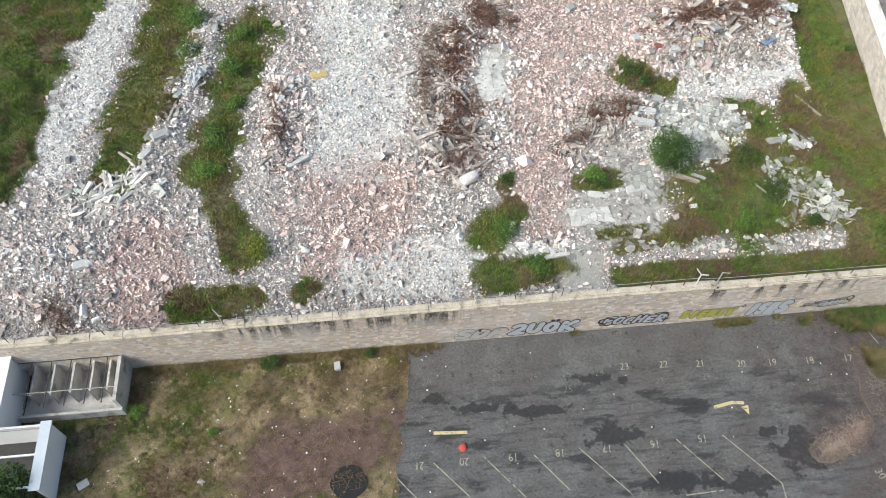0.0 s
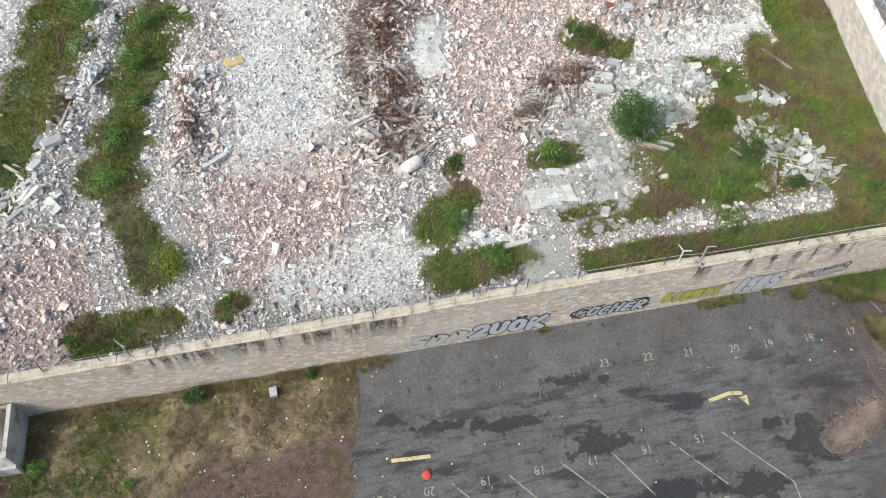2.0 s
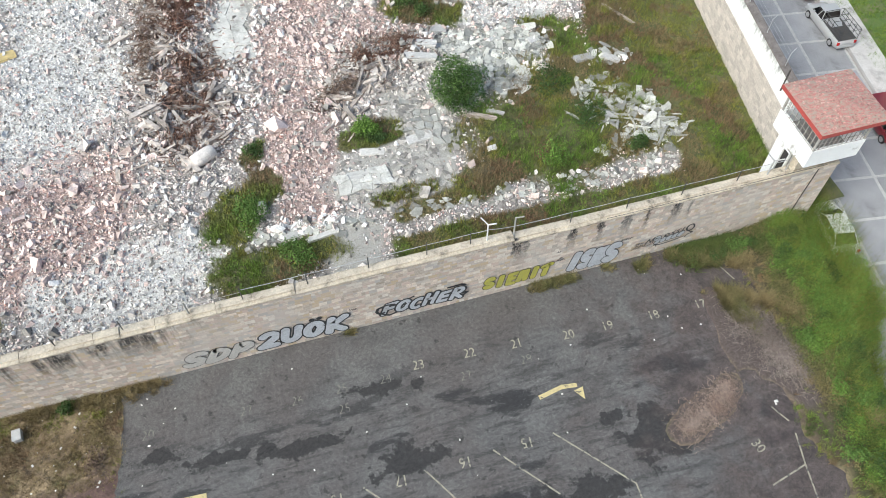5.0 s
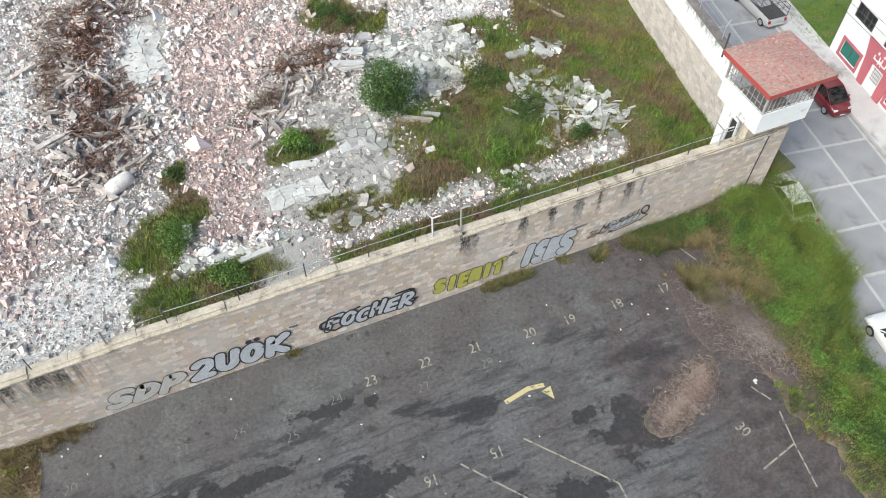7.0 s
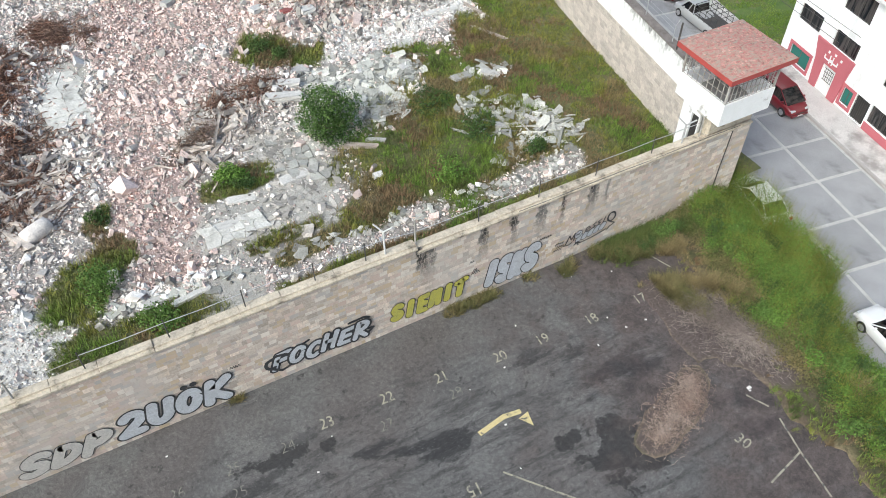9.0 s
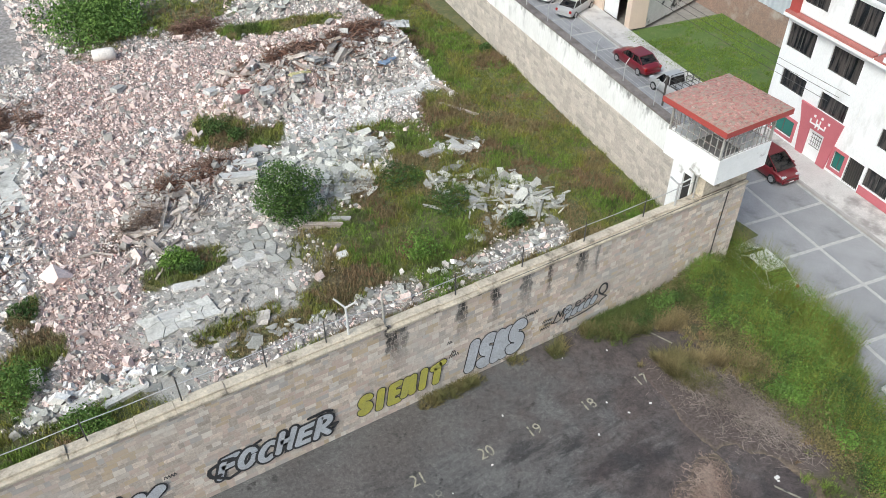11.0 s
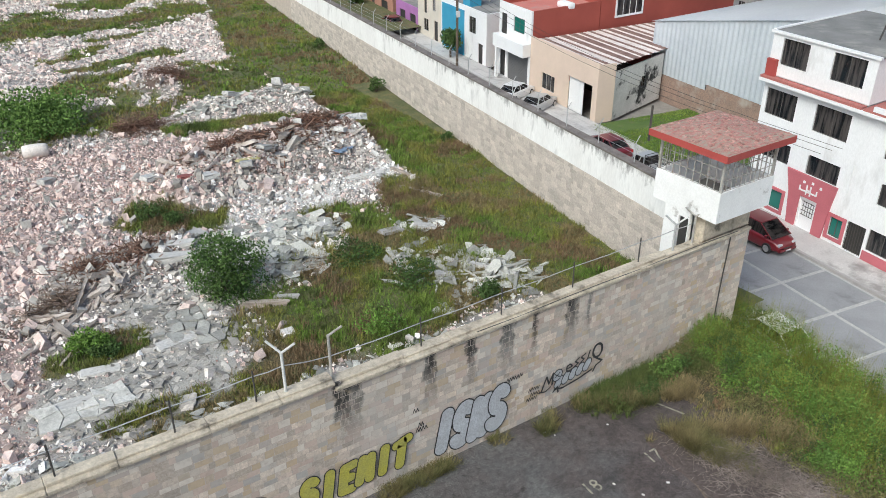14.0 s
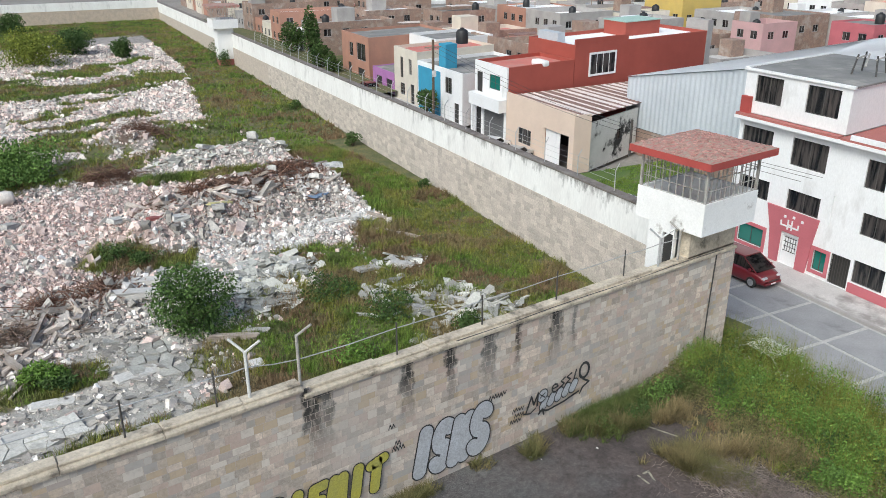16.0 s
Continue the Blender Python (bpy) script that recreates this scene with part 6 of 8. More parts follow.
# grasses
def meadow(n, area, keep, zf, h, tag, blades=9, shares=(0.12, 0.40, 0.64, 0.86), width=0.02, russet=0.86):
    """Grass in patches: shares are the limits of dark, lush, green and yellow grass; what is left is dry."""
    x, y = sown(n, *area, keep)
    t = -0.10 * smooth(-x, 29.0, 32.0) * smooth(y, 12.0, 16.0) + 0.6 * fbm(x, y, 3.4, 55) + 0.4 * fbm(x, y, 1.2, 59) + gen.normal(0, 0.022, len(x))
    q = np.quantile(t, shares)
    hh = gen.uniform(*h, len(x)) * (0.25 + 1.7 * fbm(x, y, 1.6, 56) ** 1.3)
    z = zf(x, y)
    r = fbm(x, y, 2.6, 57) + gen.normal(0, 0.025, len(x)) + 0.12 * streak(x, y, 48, 45, 52, 76, 3.0, 3.0)
    red = r > np.quantile(r, russet)
    kinds = np.searchsorted(q, t)
    for i, (nm, mat, lab) in enumerate((("dark_grass", M_GRASS_DARK, "dark green grass tufts "), ("lush_grass", M_LUSH, "lush bright green grass tufts "), ("green_grass", M_GRASS, "green grass tufts "), ("yellow_grass", M_GRASS_YELLOW, "yellow-green grass tufts "), ("dry_grass", M_GRASS_DRY, "dry yellow-brown grass tufts "), ("seed_grass", M_GRASS_RED, "reddish seeding grass tufts "))):
        k = red if i == 5 else (kinds == i) & ~red
        if k.sum():
            stuff(nm, tufts(nm, x[k], y[k], z[k], hh[k], gen, mat, blades, width, 0.75), lab + tag, "grass")


M_GRASS_DARK = leaf_material("dark_grass", (0.075, 0.110, 0.030), (0.110, 0.135, 0.038))
M_GRASS_YELLOW = leaf_material("yellow_green_grass", (0.250, 0.250, 0.055), (0.190, 0.210, 0.050))
M_GRASS_MIX = leaf_material("olive_brown_grass", (0.225, 0.180, 0.085), (0.125, 0.135, 0.050))
M_LUSH = leaf_material("lush_grass", (0.135, 0.225, 0.038), (0.190, 0.255, 0.050))
meadow(190000, (-46, 46, 0.8, 45), lambda x, y: smooth(cover(x, y)[0], 0.25, 0.9) * (((x - 42.2) * 0.989 - y * 0.148) < 0.0), ground_z, (0.15, 0.50), "in the yard", 9, width=0.018)
meadow(60000, (20, 66, 45, 166), lambda x, y: smooth(cover(x, y)[0], 0.25, 0.9) * (((x - 42.2) * 0.989 - y * 0.148) < 0.0), ground_z, (0.2, 0.45), "at the far end of the yard", 6, width=0.04)
meadow(66000, (-32, 1.2, -14, -0.05), lambda x, y: lot_cover(x, y)[1] * (1 - 0.85 * lot_cover(x, y)[2]) * smooth(np.hypot(x + 5.1, y + 10.2), 1.1, 1.5) * 0.8, lot_z, (0.06, 0.20), "on the waste lot", 9, (0.03, 0.12, 0.26, 0.52), 0.018, 0.76)
meadow(5000, (33, 45, -22, 1.5), lambda x, y: np.clip(lot_cover(x, y)[0], 0, 1) * (1 - lot_cover(x, y)[3]) * smooth(-((x - 42.2) * 0.989 - y * 0.148), 2.2, 3.6), lot_z, (0.15, 0.4), "on the verge by the street", 16, (0.15, 0.30, 0.50, 0.62), 0.018, 0.85)
for k, (a, b, w, n) in enumerate((((24.0, -0.35), (29.5, -0.35), 0.35, 130), ((33.6, -0.8), (41, -1.2), 0.9, 700), ((30.6, -0.9), (31.4, -0.6), 0.35, 26), ((-20, -0.4), (2, -0.3), 0.45, 420), ((12.6, -0.2), (13.0, -0.2), 0.15, 8), ((34.6, -3.8), (35.4, -6.0), 0.7, 160))):
    f = gen.uniform(0, 1, n)
    x, y = a[0] + (b[0] - a[0]) * f + gen.normal(0, w * 0.5, n), np.minimum(a[1] + (b[1] - a[1]) * f + gen.normal(0, w * 0.5, n), -0.1)
    q = vnoise(x, y * 0 + k, 0.9, 58) + gen.normal(0, 0.06, n) > (0.52, 0.15, 0.2, 0.35, 0.0, 0.3)[k]
    x, y, n = x[q], y[q], int(q.sum())
    nm = "wall_foot_grass"
    stuff(nm, tufts(nm, x, y, np.maximum(lot_z(x, y), 0.0), gen.uniform(0.22, 0.6, n), gen, (M_GRASS_MIX, M_GRASS_DARK, M_GRASS_MIX, M_GRASS_DRY, M_GRASS_MIX, M_GRASS_MIX)[k], 40, 0.012, 1.2), "dry grass tufts growing at the foot of the wall", "grass")


# leafy weeds and bushes
M_LEAF_YELLOW = leaf_material("yellow_green_leaves", (0.215, 0.245, 0.040), (0.145, 0.185, 0.032))
M_LEAF_MID = leaf_material("mid_green_leaves", (0.145, 0.235, 0.055), (0.085, 0.155, 0.034))
M_LEAF_BUSH = leaf_material("dense_bush_leaves", (0.095, 0.160, 0.042), (0.050, 0.095, 0.024), 0.5)
def leaves(n, centre, rad, g, size, lumps=9, seedv=0):
    """Leaf blades clustered in lumps inside an uneven crown."""
    c = g.normal(size=(lumps, 3))
    c /= np.linalg.norm(c, axis=1, keepdims=True)
    c = c * np.array(rad) * g.uniform(0.35, 0.75, (lumps, 1))
    k = g.integers(0, lumps, n)
    d = g.normal(size=(n, 3))
    d /= np.linalg.norm(d, axis=1, keepdims=True)
    p = c[k] + d * np.array(rad) * 0.48 * g.uniform(0.45, 1.05, (n, 1)) ** 0.6
    p = p + np.array(centre)
    return leaf_cards(p, g, size)


def leaf_cards(p, g, size):
    n = len(p)
    r = spin(n, g)
    s = size * g.uniform(0.6, 1.4, n)
    q = np.array([(-0.5, 0, 0), (0, -0.32, 0.06), (0.5, 0, 0), (0, 0.32, 0.06)])
    v = np.einsum("nij,kj->nki", r, q) * s[:, None, None] + p[:, None]
    return v.reshape(-1, 3), (np.arange(4)[None] + (np.arange(n) * 4)[:, None])


def bush(name, label, x, y, z, rx, rz, n, mat=None, size=0.13, lumps=10, trunk=0.05, cat="bush", lift=0.75):
    t = thing(name, pose(x, y, z), label, cat)
    v, f = leaves(n, (0, 0, rz * lift), (rx, rx, rz), gen, size, lumps)
    v[:, 2] = np.maximum(v[:, 2], 0.02)
    ob = new("crown", mesh_from("crown", v, f, mat or M_LEAF))
    ob.parent = t
    bm = bmesh.new()
    for k in range(5):
        a = k * 1.257 + 0.3
        tube(bm, (0.04 * math.cos(a), 0.04 * math.sin(a), -0.05), (rx * 0.45 * math.cos(a), rx * 0.45 * math.sin(a), rz * lift), trunk, 5, trunk * 0.4)
    part("trunk", bm, M_BARK, t)
    return t


bush("round_bush", "round green bush growing among broken slabs", 24.2, 15.9, float(ground_z(24.2, 15.9)), 2.3, 1.75, 9500, M_LEAF_BUSH, 0.13, 16)
bush("leafy_weed", "bright green leafy weed clump", 17.2, 14.9, 0.05, 1.1, 0.5, 1500, M_LEAF_BRIGHT, 0.14)
bush("leafy_weed", "dark green leafy weed beside a grey slab", 17.6, 14.1, 0.05, 0.9, 0.35, 900, M_LEAF, 0.12)
bush("yellow_green_shrub", "yellow-green shrub on the rubble edge", -12.2, 9.6, 0.1, 1.5, 0.9, 1900, M_LEAF_YELLOW, 0.13)
bush("green_shrub", "green shrub at the wall's inner side", 8.2, 9.6, 0.1, 1.6, 0.8, 1800, M_LEAF_MID, 0.13)
bush("green_shrub", "green shrub at the wall's inner side", 10.6, 5.7, 0.1, 1.5, 0.6, 1500, M_LEAF_MID, 0.13)
for (x, y, r, h) in ((-16.4, 22.0, 1.5, 0.8), (-15.2, 31.0, 1.4, 0.8), (-16.8, 18.2, 1.6, 0.9), (-14.6, 35.5, 1.6, 0.9), (-19.6, 33.2, 1.3, 1.0), (-19.4, 38.0, 1.8, 1.2), (-14.6, 26.0, 1.2, 0.7)):
    bush("green_shrub", "low green shrub in the overgrown strip", x, y, 0.1, r, h, int(1000 * r), M_LEAF_MID if y > 20 else M_LEAF_BRIGHT, 0.14)
for (x, y, r, h, m) in ((32.4, 12.0, 1.6, 0.6, M_LEAF), (29.0, 9.2, 1.5, 0.5, M_LEAF_BRIGHT), (31.0, 15.6, 1.6, 0.6, M_LEAF), (34.6, 8.4, 0.9, 0.6, M_LEAF), (24.6, 25.6, 1.0, 0.5, M_LEAF), (23.4, 27.0, 1.2, 0.6, M_LEAF), (9.4, 15.0, 0.8, 0.4, M_LEAF)):
    bush("low_shrub", "low leafy shrub in the yard grass", x, y, 0.05, r, h, int(900 * r), m, 0.12)
for (x, y, r, h, lab) in ((20.2, 48.5, 5.2, 1.7, "broad dark green thicket in the yard"), (32.6, 109, 4.8, 3.0, "yellow-green round tree crown at the far end"), (39.6, 117, 3.2, 2.6, "dark green bush at the far end"), (44.8, 109, 1.6, 1.8, "small sapling at the far end"), (29, 152, 4, 2, "dark bush near the far wall"), (36, 156, 4, 2, "dark bush near the far wall")):
    bush("thicket", lab, x, y, -0.05, r, h, int(1700 * r), M_LEAF_YELLOW if "yellow" in lab else M_LEAF_MID if r > 5 else M_LEAF, 0.24 if r > 5 else 0.28, 22)
for (b, w) in ((42.5, 0.8), (96, 1.8), (93, 1.2), (60, 0.7), (28, 0.5)):
    p = SM @ Vector((-0.7 - w * 0.6, b, 0))
    bush("wall_shrub", "green shrub against the side wall", p.x, p.y, 0, w, w * 1.1, int(900 * w), M_LEAF, 0.15)
for (x, y, r, h, n) in ((-10.7, -0.7, 0.9, 0.8, 1200), (-3.2, -0.6, 0.55, 0.5, 500), (-20.4, -3.6, 0.7, 0.5, 700), (-14.8, -5.6, 0.45, 0.4, 400)):
    bush("lot_shrub", "small green shrub in the dry lot grass", x, y, 0.05, r, h, n, M_LEAF if x > -12 else M_LEAF_BRIGHT, 0.11)
bush("dead_shrub", "dark dead shrub at the asphalt edge", -1.6, -4.0, 0.05, 0.9, 0.5, 500, M_TWIG, 0.1)
bush("lot_tree", "dark green tree beside the small white building", -27.6, -9.9, 0, 2.9, 2.3, 6800, M_LEAF, 0.2, 12, 0.09, "tree", 1.1)
# tangled weeds along the street
x, y = sown(56000, 36.5, 46.5, -24, 1.8, lambda x, y: smooth(((x - 42.2) * 0.989 - y * 0.148) + (fbm(x, y, 2.0, 78) - 0.5) * 2, -4.3, -2.8) * smooth(-((x - 42.2) * 0.989 - y * 0.148) + (fbm(x, y, 1.2, 76) - 0.5) * 1.6, -2.9 + 1.5 * smooth(-y, 7.5, 10.0), -1.9 + 1.5 * smooth(-y, 7.5, 10.0)))
a_ = (x - 42.2) * 0.989 - y * 0.148
weed_z = np.maximum(lot_z(x, y), STREET)
top = 0.22 + 1.25 * smooth(a_, -4.2, 0.2) * np.clip(fbm(x, y, 2.2, 77) * 3.0 - 0.65, 0.15, 1.4)
pp = np.repeat(np.stack([x, y, weed_z], -1), 7, 0)
pp = pp + np.stack([gen.normal(0, 0.14, len(pp)), gen.normal(0, 0.14, len(pp)), gen.uniform(0.15, 1.0, len(pp)) * np.repeat(top, 7)], -1)
lush = np.repeat(fbm(x, y, 1.4, 79), 7) + gen.normal(0, 0.06, len(pp))
olive = np.repeat(smooth(-a_ + (fbm(x, y, 1.6, 80) - 0.5) * 3, 2.4, 3.5) > gen.uniform(0, 1, len(x)), 7)
for nm, k, mat in (("olive_street_weeds", olive, M_GRASS_MIX), ("street_weeds", ~olive & (lush > 0.46), M_LEAF_BRIGHT), ("yellow_street_weeds", ~olive & (lush <= 0.46) & (lush > 0.41), M_LEAF_YELLOW), ("mid_street_weeds", ~olive & (lush <= 0.41) & (lush > 0.37), M_LEAF_MID), ("dark_street_weeds", ~olive & (lush <= 0.37), M_LEAF)):
    v, f = leaf_cards(pp[k], gen, 0.080)
    stuff(nm, mesh_from(nm, v, f, mat), "tall green weeds along the street edge", "weeds")
k = (gen.uniform(0, 1, len(x)) < 0.12 + 0.2 * smooth(a_, 0.3, 1.6)) & (a_ > -2.5)
stuff("tall_weed_stalks", tufts("tall_weed_stalks", x[k], y[k], weed_z[k], top[k] * 1.1 + 0.35, gen, M_GRASS_YELLOW, 7, 0.010, 0.4), "tall upright weed stalks by the street", "weeds")

# weeds hanging over the parked car
n = 420
aa, bb = 0.7 + np.abs(gen.normal(0, 0.45, n)), gen.uniform(-8.0, 1.2, n)
c_, s_ = math.cos(radians(-8.53)), math.sin(radians(-8.53))
x, y = 42.2 + aa * c_ - bb * s_, aa * s_ + bb * c_
hh = gen.uniform(0.6, 1.6, n)
pp = np.repeat(np.stack([x, y, np.full(n, STREET)], -1), 7, 0) + np.stack([gen.normal(0, 0.16, n * 7), gen.normal(0, 0.16, n * 7), gen.uniform(0.3, 1.0, n * 7) * np.repeat(hh, 7)], -1)
v, f = leaf_cards(pp, gen, 0.085)
stuff("leaning_weeds", mesh_from("leaning_weeds", v, f, M_LEAF_BRIGHT), "tall weeds leaning over the parked car", "weeds")
stuff("leaning_stalks", tufts("leaning_stalks", x, y, np.full(n, STREET), hh, gen, M_GRASS_YELLOW, 3, 0.010, 0.3), "tall weed stalks by the parked car", "weeds")

# leafy clumps in the verge
vg = random.Random(31)
for k in range(46):
    b_ = -0.6 - 16.5 * k / 46 - vg.uniform(0, 0.4)
    a0_ = vg.uniform(-3.3, 0.5) if k > 4 else vg.uniform(-5.0, -0.5)
    p = SM @ Vector((a0_, b_, 0))
    if p.y > -0.7:
        continue
    r_ = vg.uniform(0.40, 0.80)
    bush("verge_weed", "dense green weed clump on the street verge", p.x, p.y, float(max(lot_z(np.array(p.x), np.array(p.y)), STREET)), r_, r_ * vg.uniform(0.8, 1.2), int(900 * r_), vg.choice((M_LEAF, M_LEAF_MID, M_LEAF_MID, M_LEAF_BRIGHT, M_LEAF_BRIGHT)), 0.10, 7, 0.02)
for k in range(12):
    x_ = 34.2 + 0.62 * k + vg.uniform(-0.2, 0.2)
    bush("wall_foot_weed", "dark olive weed clump at the foot of the wall", x_, -0.75 - vg.uniform(0, 0.8), float(max(lot_z(np.array(x_), np.array(-1.0)), 0.0)), 0.5, 0.45, 480, vg.choice((M_LEAF, M_GRASS_DARK, M_GRASS_MIX)), 0.09, 6, 0.015)

# golden clumps where the verge meets the asphalt
for x_, y_, r_, h_ in ((33.0, -0.6, 0.45, 0.7), (33.9, -1.2, 0.5, 0.8), (34.6, -1.5, 0.5, 0.9), (35.4, -1.7, 0.5, 0.8), (36.4, -2.1, 0.5, 0.9), (37.2, -2.2, 0.6, 0.9), (34.8, -4.6, 0.45, 0.9), (35.4, -4.2, 0.5, 1.0), (36.2, -4.7, 0.5, 0.9), (37.1, -5.2, 0.5, 0.9), (37.8, -6.2, 0.5, 0.9), (38.3, -7.4, 0.6, 1.0), (38.6, -9.4, 0.5, 0.8), (38.4, -11.4, 0.6, 0.9), (38.7, -13.4, 0.6, 0.9)):
    t = thing("grass_clump", pose(x_, y_, max(float(lot_z(np.array(x_), np.array(y_))), 0.0)), "golden dry grass clump at the asphalt edge", "grass", "grass clumps on the verge")
    ob = new("foliage", tufts("foliage", gen.normal(0, r_ * 0.4, 60), gen.normal(0, r_ * 0.4, 60), np.zeros(60), gen.uniform(0.4, 0.85, 60) * h_, gen, M_GRASS_MIX if x_ < 36 else M_GRASS_DRY, 12, 0.012, 1.3))
    ob.parent = t

# rough grass in the walled lot between the houses
n = 9000
aa, bb = gen.uniform(F - 1.2, WA - 0.2, n), gen.uniform(12.6, 28.4, n)
q = gen.uniform(0, 1, n) < smooth(fbm(aa, bb, 3.0, 83), 0.30, 0.5)
c_, s_ = math.cos(radians(-8.53)), math.sin(radians(-8.53))
x, y = 42.2 + aa[q] * c_ - bb[q] * s_, aa[q] * s_ + bb[q] * c_
stuff("lot_grass", tufts("lot_grass", x, y, np.full(len(x), Z0 + 0.06), gen.uniform(0.08, 0.26, len(x)), gen, M_LUSH, 7, 0.02), "rough green grass in the walled lot", "grass")
def polytube(pts, r, n=5):
    """One continuous thin tube through all the points."""
    pts = [Vector(p) for p in pts]
    d = (pts[-1] - pts[0]).normalized()
    u = d.orthogonal().normalized()
    w = d.cross(u)
    bm = bmesh.new()
    loft(bm, [[p + (u * math.cos(k * 2 * math.pi / n) + w * math.sin(k * 2 * math.pi / n)) * r for k in range(n)] for p in pts])
    return bm


def loft(bm, rings, close=True):
    vs = [[bm.verts.new(p) for p in r] for r in rings]
    n = len(vs[0])
    for a, b in zip(vs, vs[1:]):
        for k in range(n):
            bm.faces.new((a[k], a[(k + 1) % n], b[(k + 1) % n], b[k]))
    if close:
        bm.faces.new(vs[0][::-1])
        bm.faces.new(vs[-1])
    bmesh.ops.recalc_face_normals(bm, faces=bm.faces[:])


# ---- posts, rail and wires on the yard wall ----
def coping_z(x):
    return front_top(x) + 0.19


def wall_post(x, h, mat, arms, label, r=0.03):
    t = thing("fence_post", pose(x, 0.3, coping_z(x)), label, "post", "posts on the yard wall")
    part("shaft", tubes(((0, 0, -0.12), (0, 0, h), r), n=8), mat, t)
    for s in arms:
        part("arm", tubes(((0, 0, h - 0.03), (-0.34 * s, 0.30 * s, h + 0.36), r * 0.8)), mat, t)
    return t


M_POSTWHITE = material("whitewashed_iron", (0.66, 0.66, 0.64), (0.55, 0.55, 0.53), 3.0, 0.7, 0.1, 20, stain=(0.25, 0.16, 0.1), stain_scale=3.0, stain_at=(0.62, 0.7))
posts = [(x, 1.15, M_DARKIRON, (), "thin dark iron fence post on the wall") for x in (7.7, 11.1, 14.4, 17.6, 20.05, 25.9, 29.3, 32.7, 36.2)]
posts += [(4.9 - 3.3 * k, 0.9, M_DARKIRON, (), "thin rusty iron fence post on the wall") for k in range(1, 14) if abs(4.9 - 3.3 * k + 13.2) > 1.2]
posts += [(21.0, 1.45, M_POSTWHITE, (1, -1), "whitewashed iron post with forked arms"), (22.55, 1.75, M_IRON, (-1,), "grey iron post with one bent arm"), (38.2, 1.2, M_GALV, (1, -1), "grey iron post with forked arms by the tower"), (39.38, 1.25, M_IRON, (1, -1), "dark iron post with forked arms by the tower"), (4.9, 1.2, M_IRON, (-1,), "grey iron post with one bent arm"), (-13.2, 1.5, M_IRON, (1, -1), "grey iron post with forked arms")]
for p in posts:
    wall_post(*p, r=0.05 if p[3] else 0.028)
rail = thing("fence_rail", pose(0, 0, 0), "thin sagging galvanised rail between the wall posts", "rail")
xs = sorted(p[0] for p in posts)
for a, b in zip(xs, xs[1:]):
    za, zb = coping_z(a) + 0.95, coping_z(b) + 0.95
    if a >= 7.5:
        part("rail_tube", tubes(((a, 0.3, za), ((a + b) / 2, 0.3, (za + zb) / 2 - 0.04), 0.018), (((a + b) / 2, 0.3, (za + zb) / 2 - 0.04), (b, 0.3, zb), 0.018)), M_GALV, rail)
    else:
        part("rail_tube", tubes(((a, 0.3, za - 0.2), (b, 0.3, zb - 0.2), 0.014)), M_IRON, rail)
wire = thing("loose_cable", pose(0, 0, 0), "dark loose cable along the wall coping", "cable")
for a, b in zip(range(28, 42, 2), range(30, 44, 2)):
    part("cable_run", tubes(((a, -0.02, 5.20 + 0.03 * math.sin(a)), (min(b, 42.6), -0.02, 5.20 + 0.03 * math.sin(b)), 0.016)), M_DARKIRON, wire)
part("cable_drop", polytube([(41.5, -0.05, 5.16), (41.4, -0.05, 2.6), (41.35, -0.05, -0.2)], 0.03), M_DARKIRON, wire)

# fence of posts and wires on top of the side wall
for k in range(24):
    b = 8 + 3.2 * k
    p = SM @ Vector((0.3, b, side_top(b) + 0.1))
    t = thing("side_fence_post", pose(*p), "thin grey fence post on the side wall", "post", "posts on the side wall")
    part("shaft", tubes(((0, 0, -0.05), (0, 0, 1.1), 0.03)), M_GALV, t)
    part("arm", tubes(((0, 0, 1.08), (0.3, 0.05, 1.38), 0.025)), M_GALV, t)
w = thing("side_fence_wire", SM, "thin wires between the side wall posts", "wire")
for h_ in (0.45, 0.8, 1.08):
    part("strand", polytube([(0.3, 8 + 3.2 * k, side_top(8 + 3.2 * k) + 0.1 + h_) for k in range(24)], 0.010, 3), M_GALV, w)


# ---- paint on the asphalt ----
def text_bm(body, size, grow=0.0, depth=0.0, spacing=1.0):
    cu = bpy.data.curves.new("lettering", "FONT")
    cu.body, cu.size, cu.offset, cu.extrude, cu.align_x, cu.align_y, cu.space_character = body, size, grow, depth, "CENTER", "CENTER", spacing
    cu.resolution_u = 4
    ob = bpy.data.objects.new("lettering", cu)
    scene.collection.objects.link(ob)
    bpy.context.view_layer.update()
    me = bpy.data.meshes.new_from_object(ob.evaluated_get(bpy.context.evaluated_depsgraph_get()))
    bm = bmesh.new()
    bm.from_mesh(me)
    bpy.data.objects.remove(ob)
    bpy.data.curves.remove(cu)
    bpy.data.meshes.remove(me)
    return bm


def ground_paint(name, label, cat, bm, m, mat, group=""):
    ob = part(name, bm, mat)
    ob.matrix_world = m
    return tagged(ob, label, cat, group)


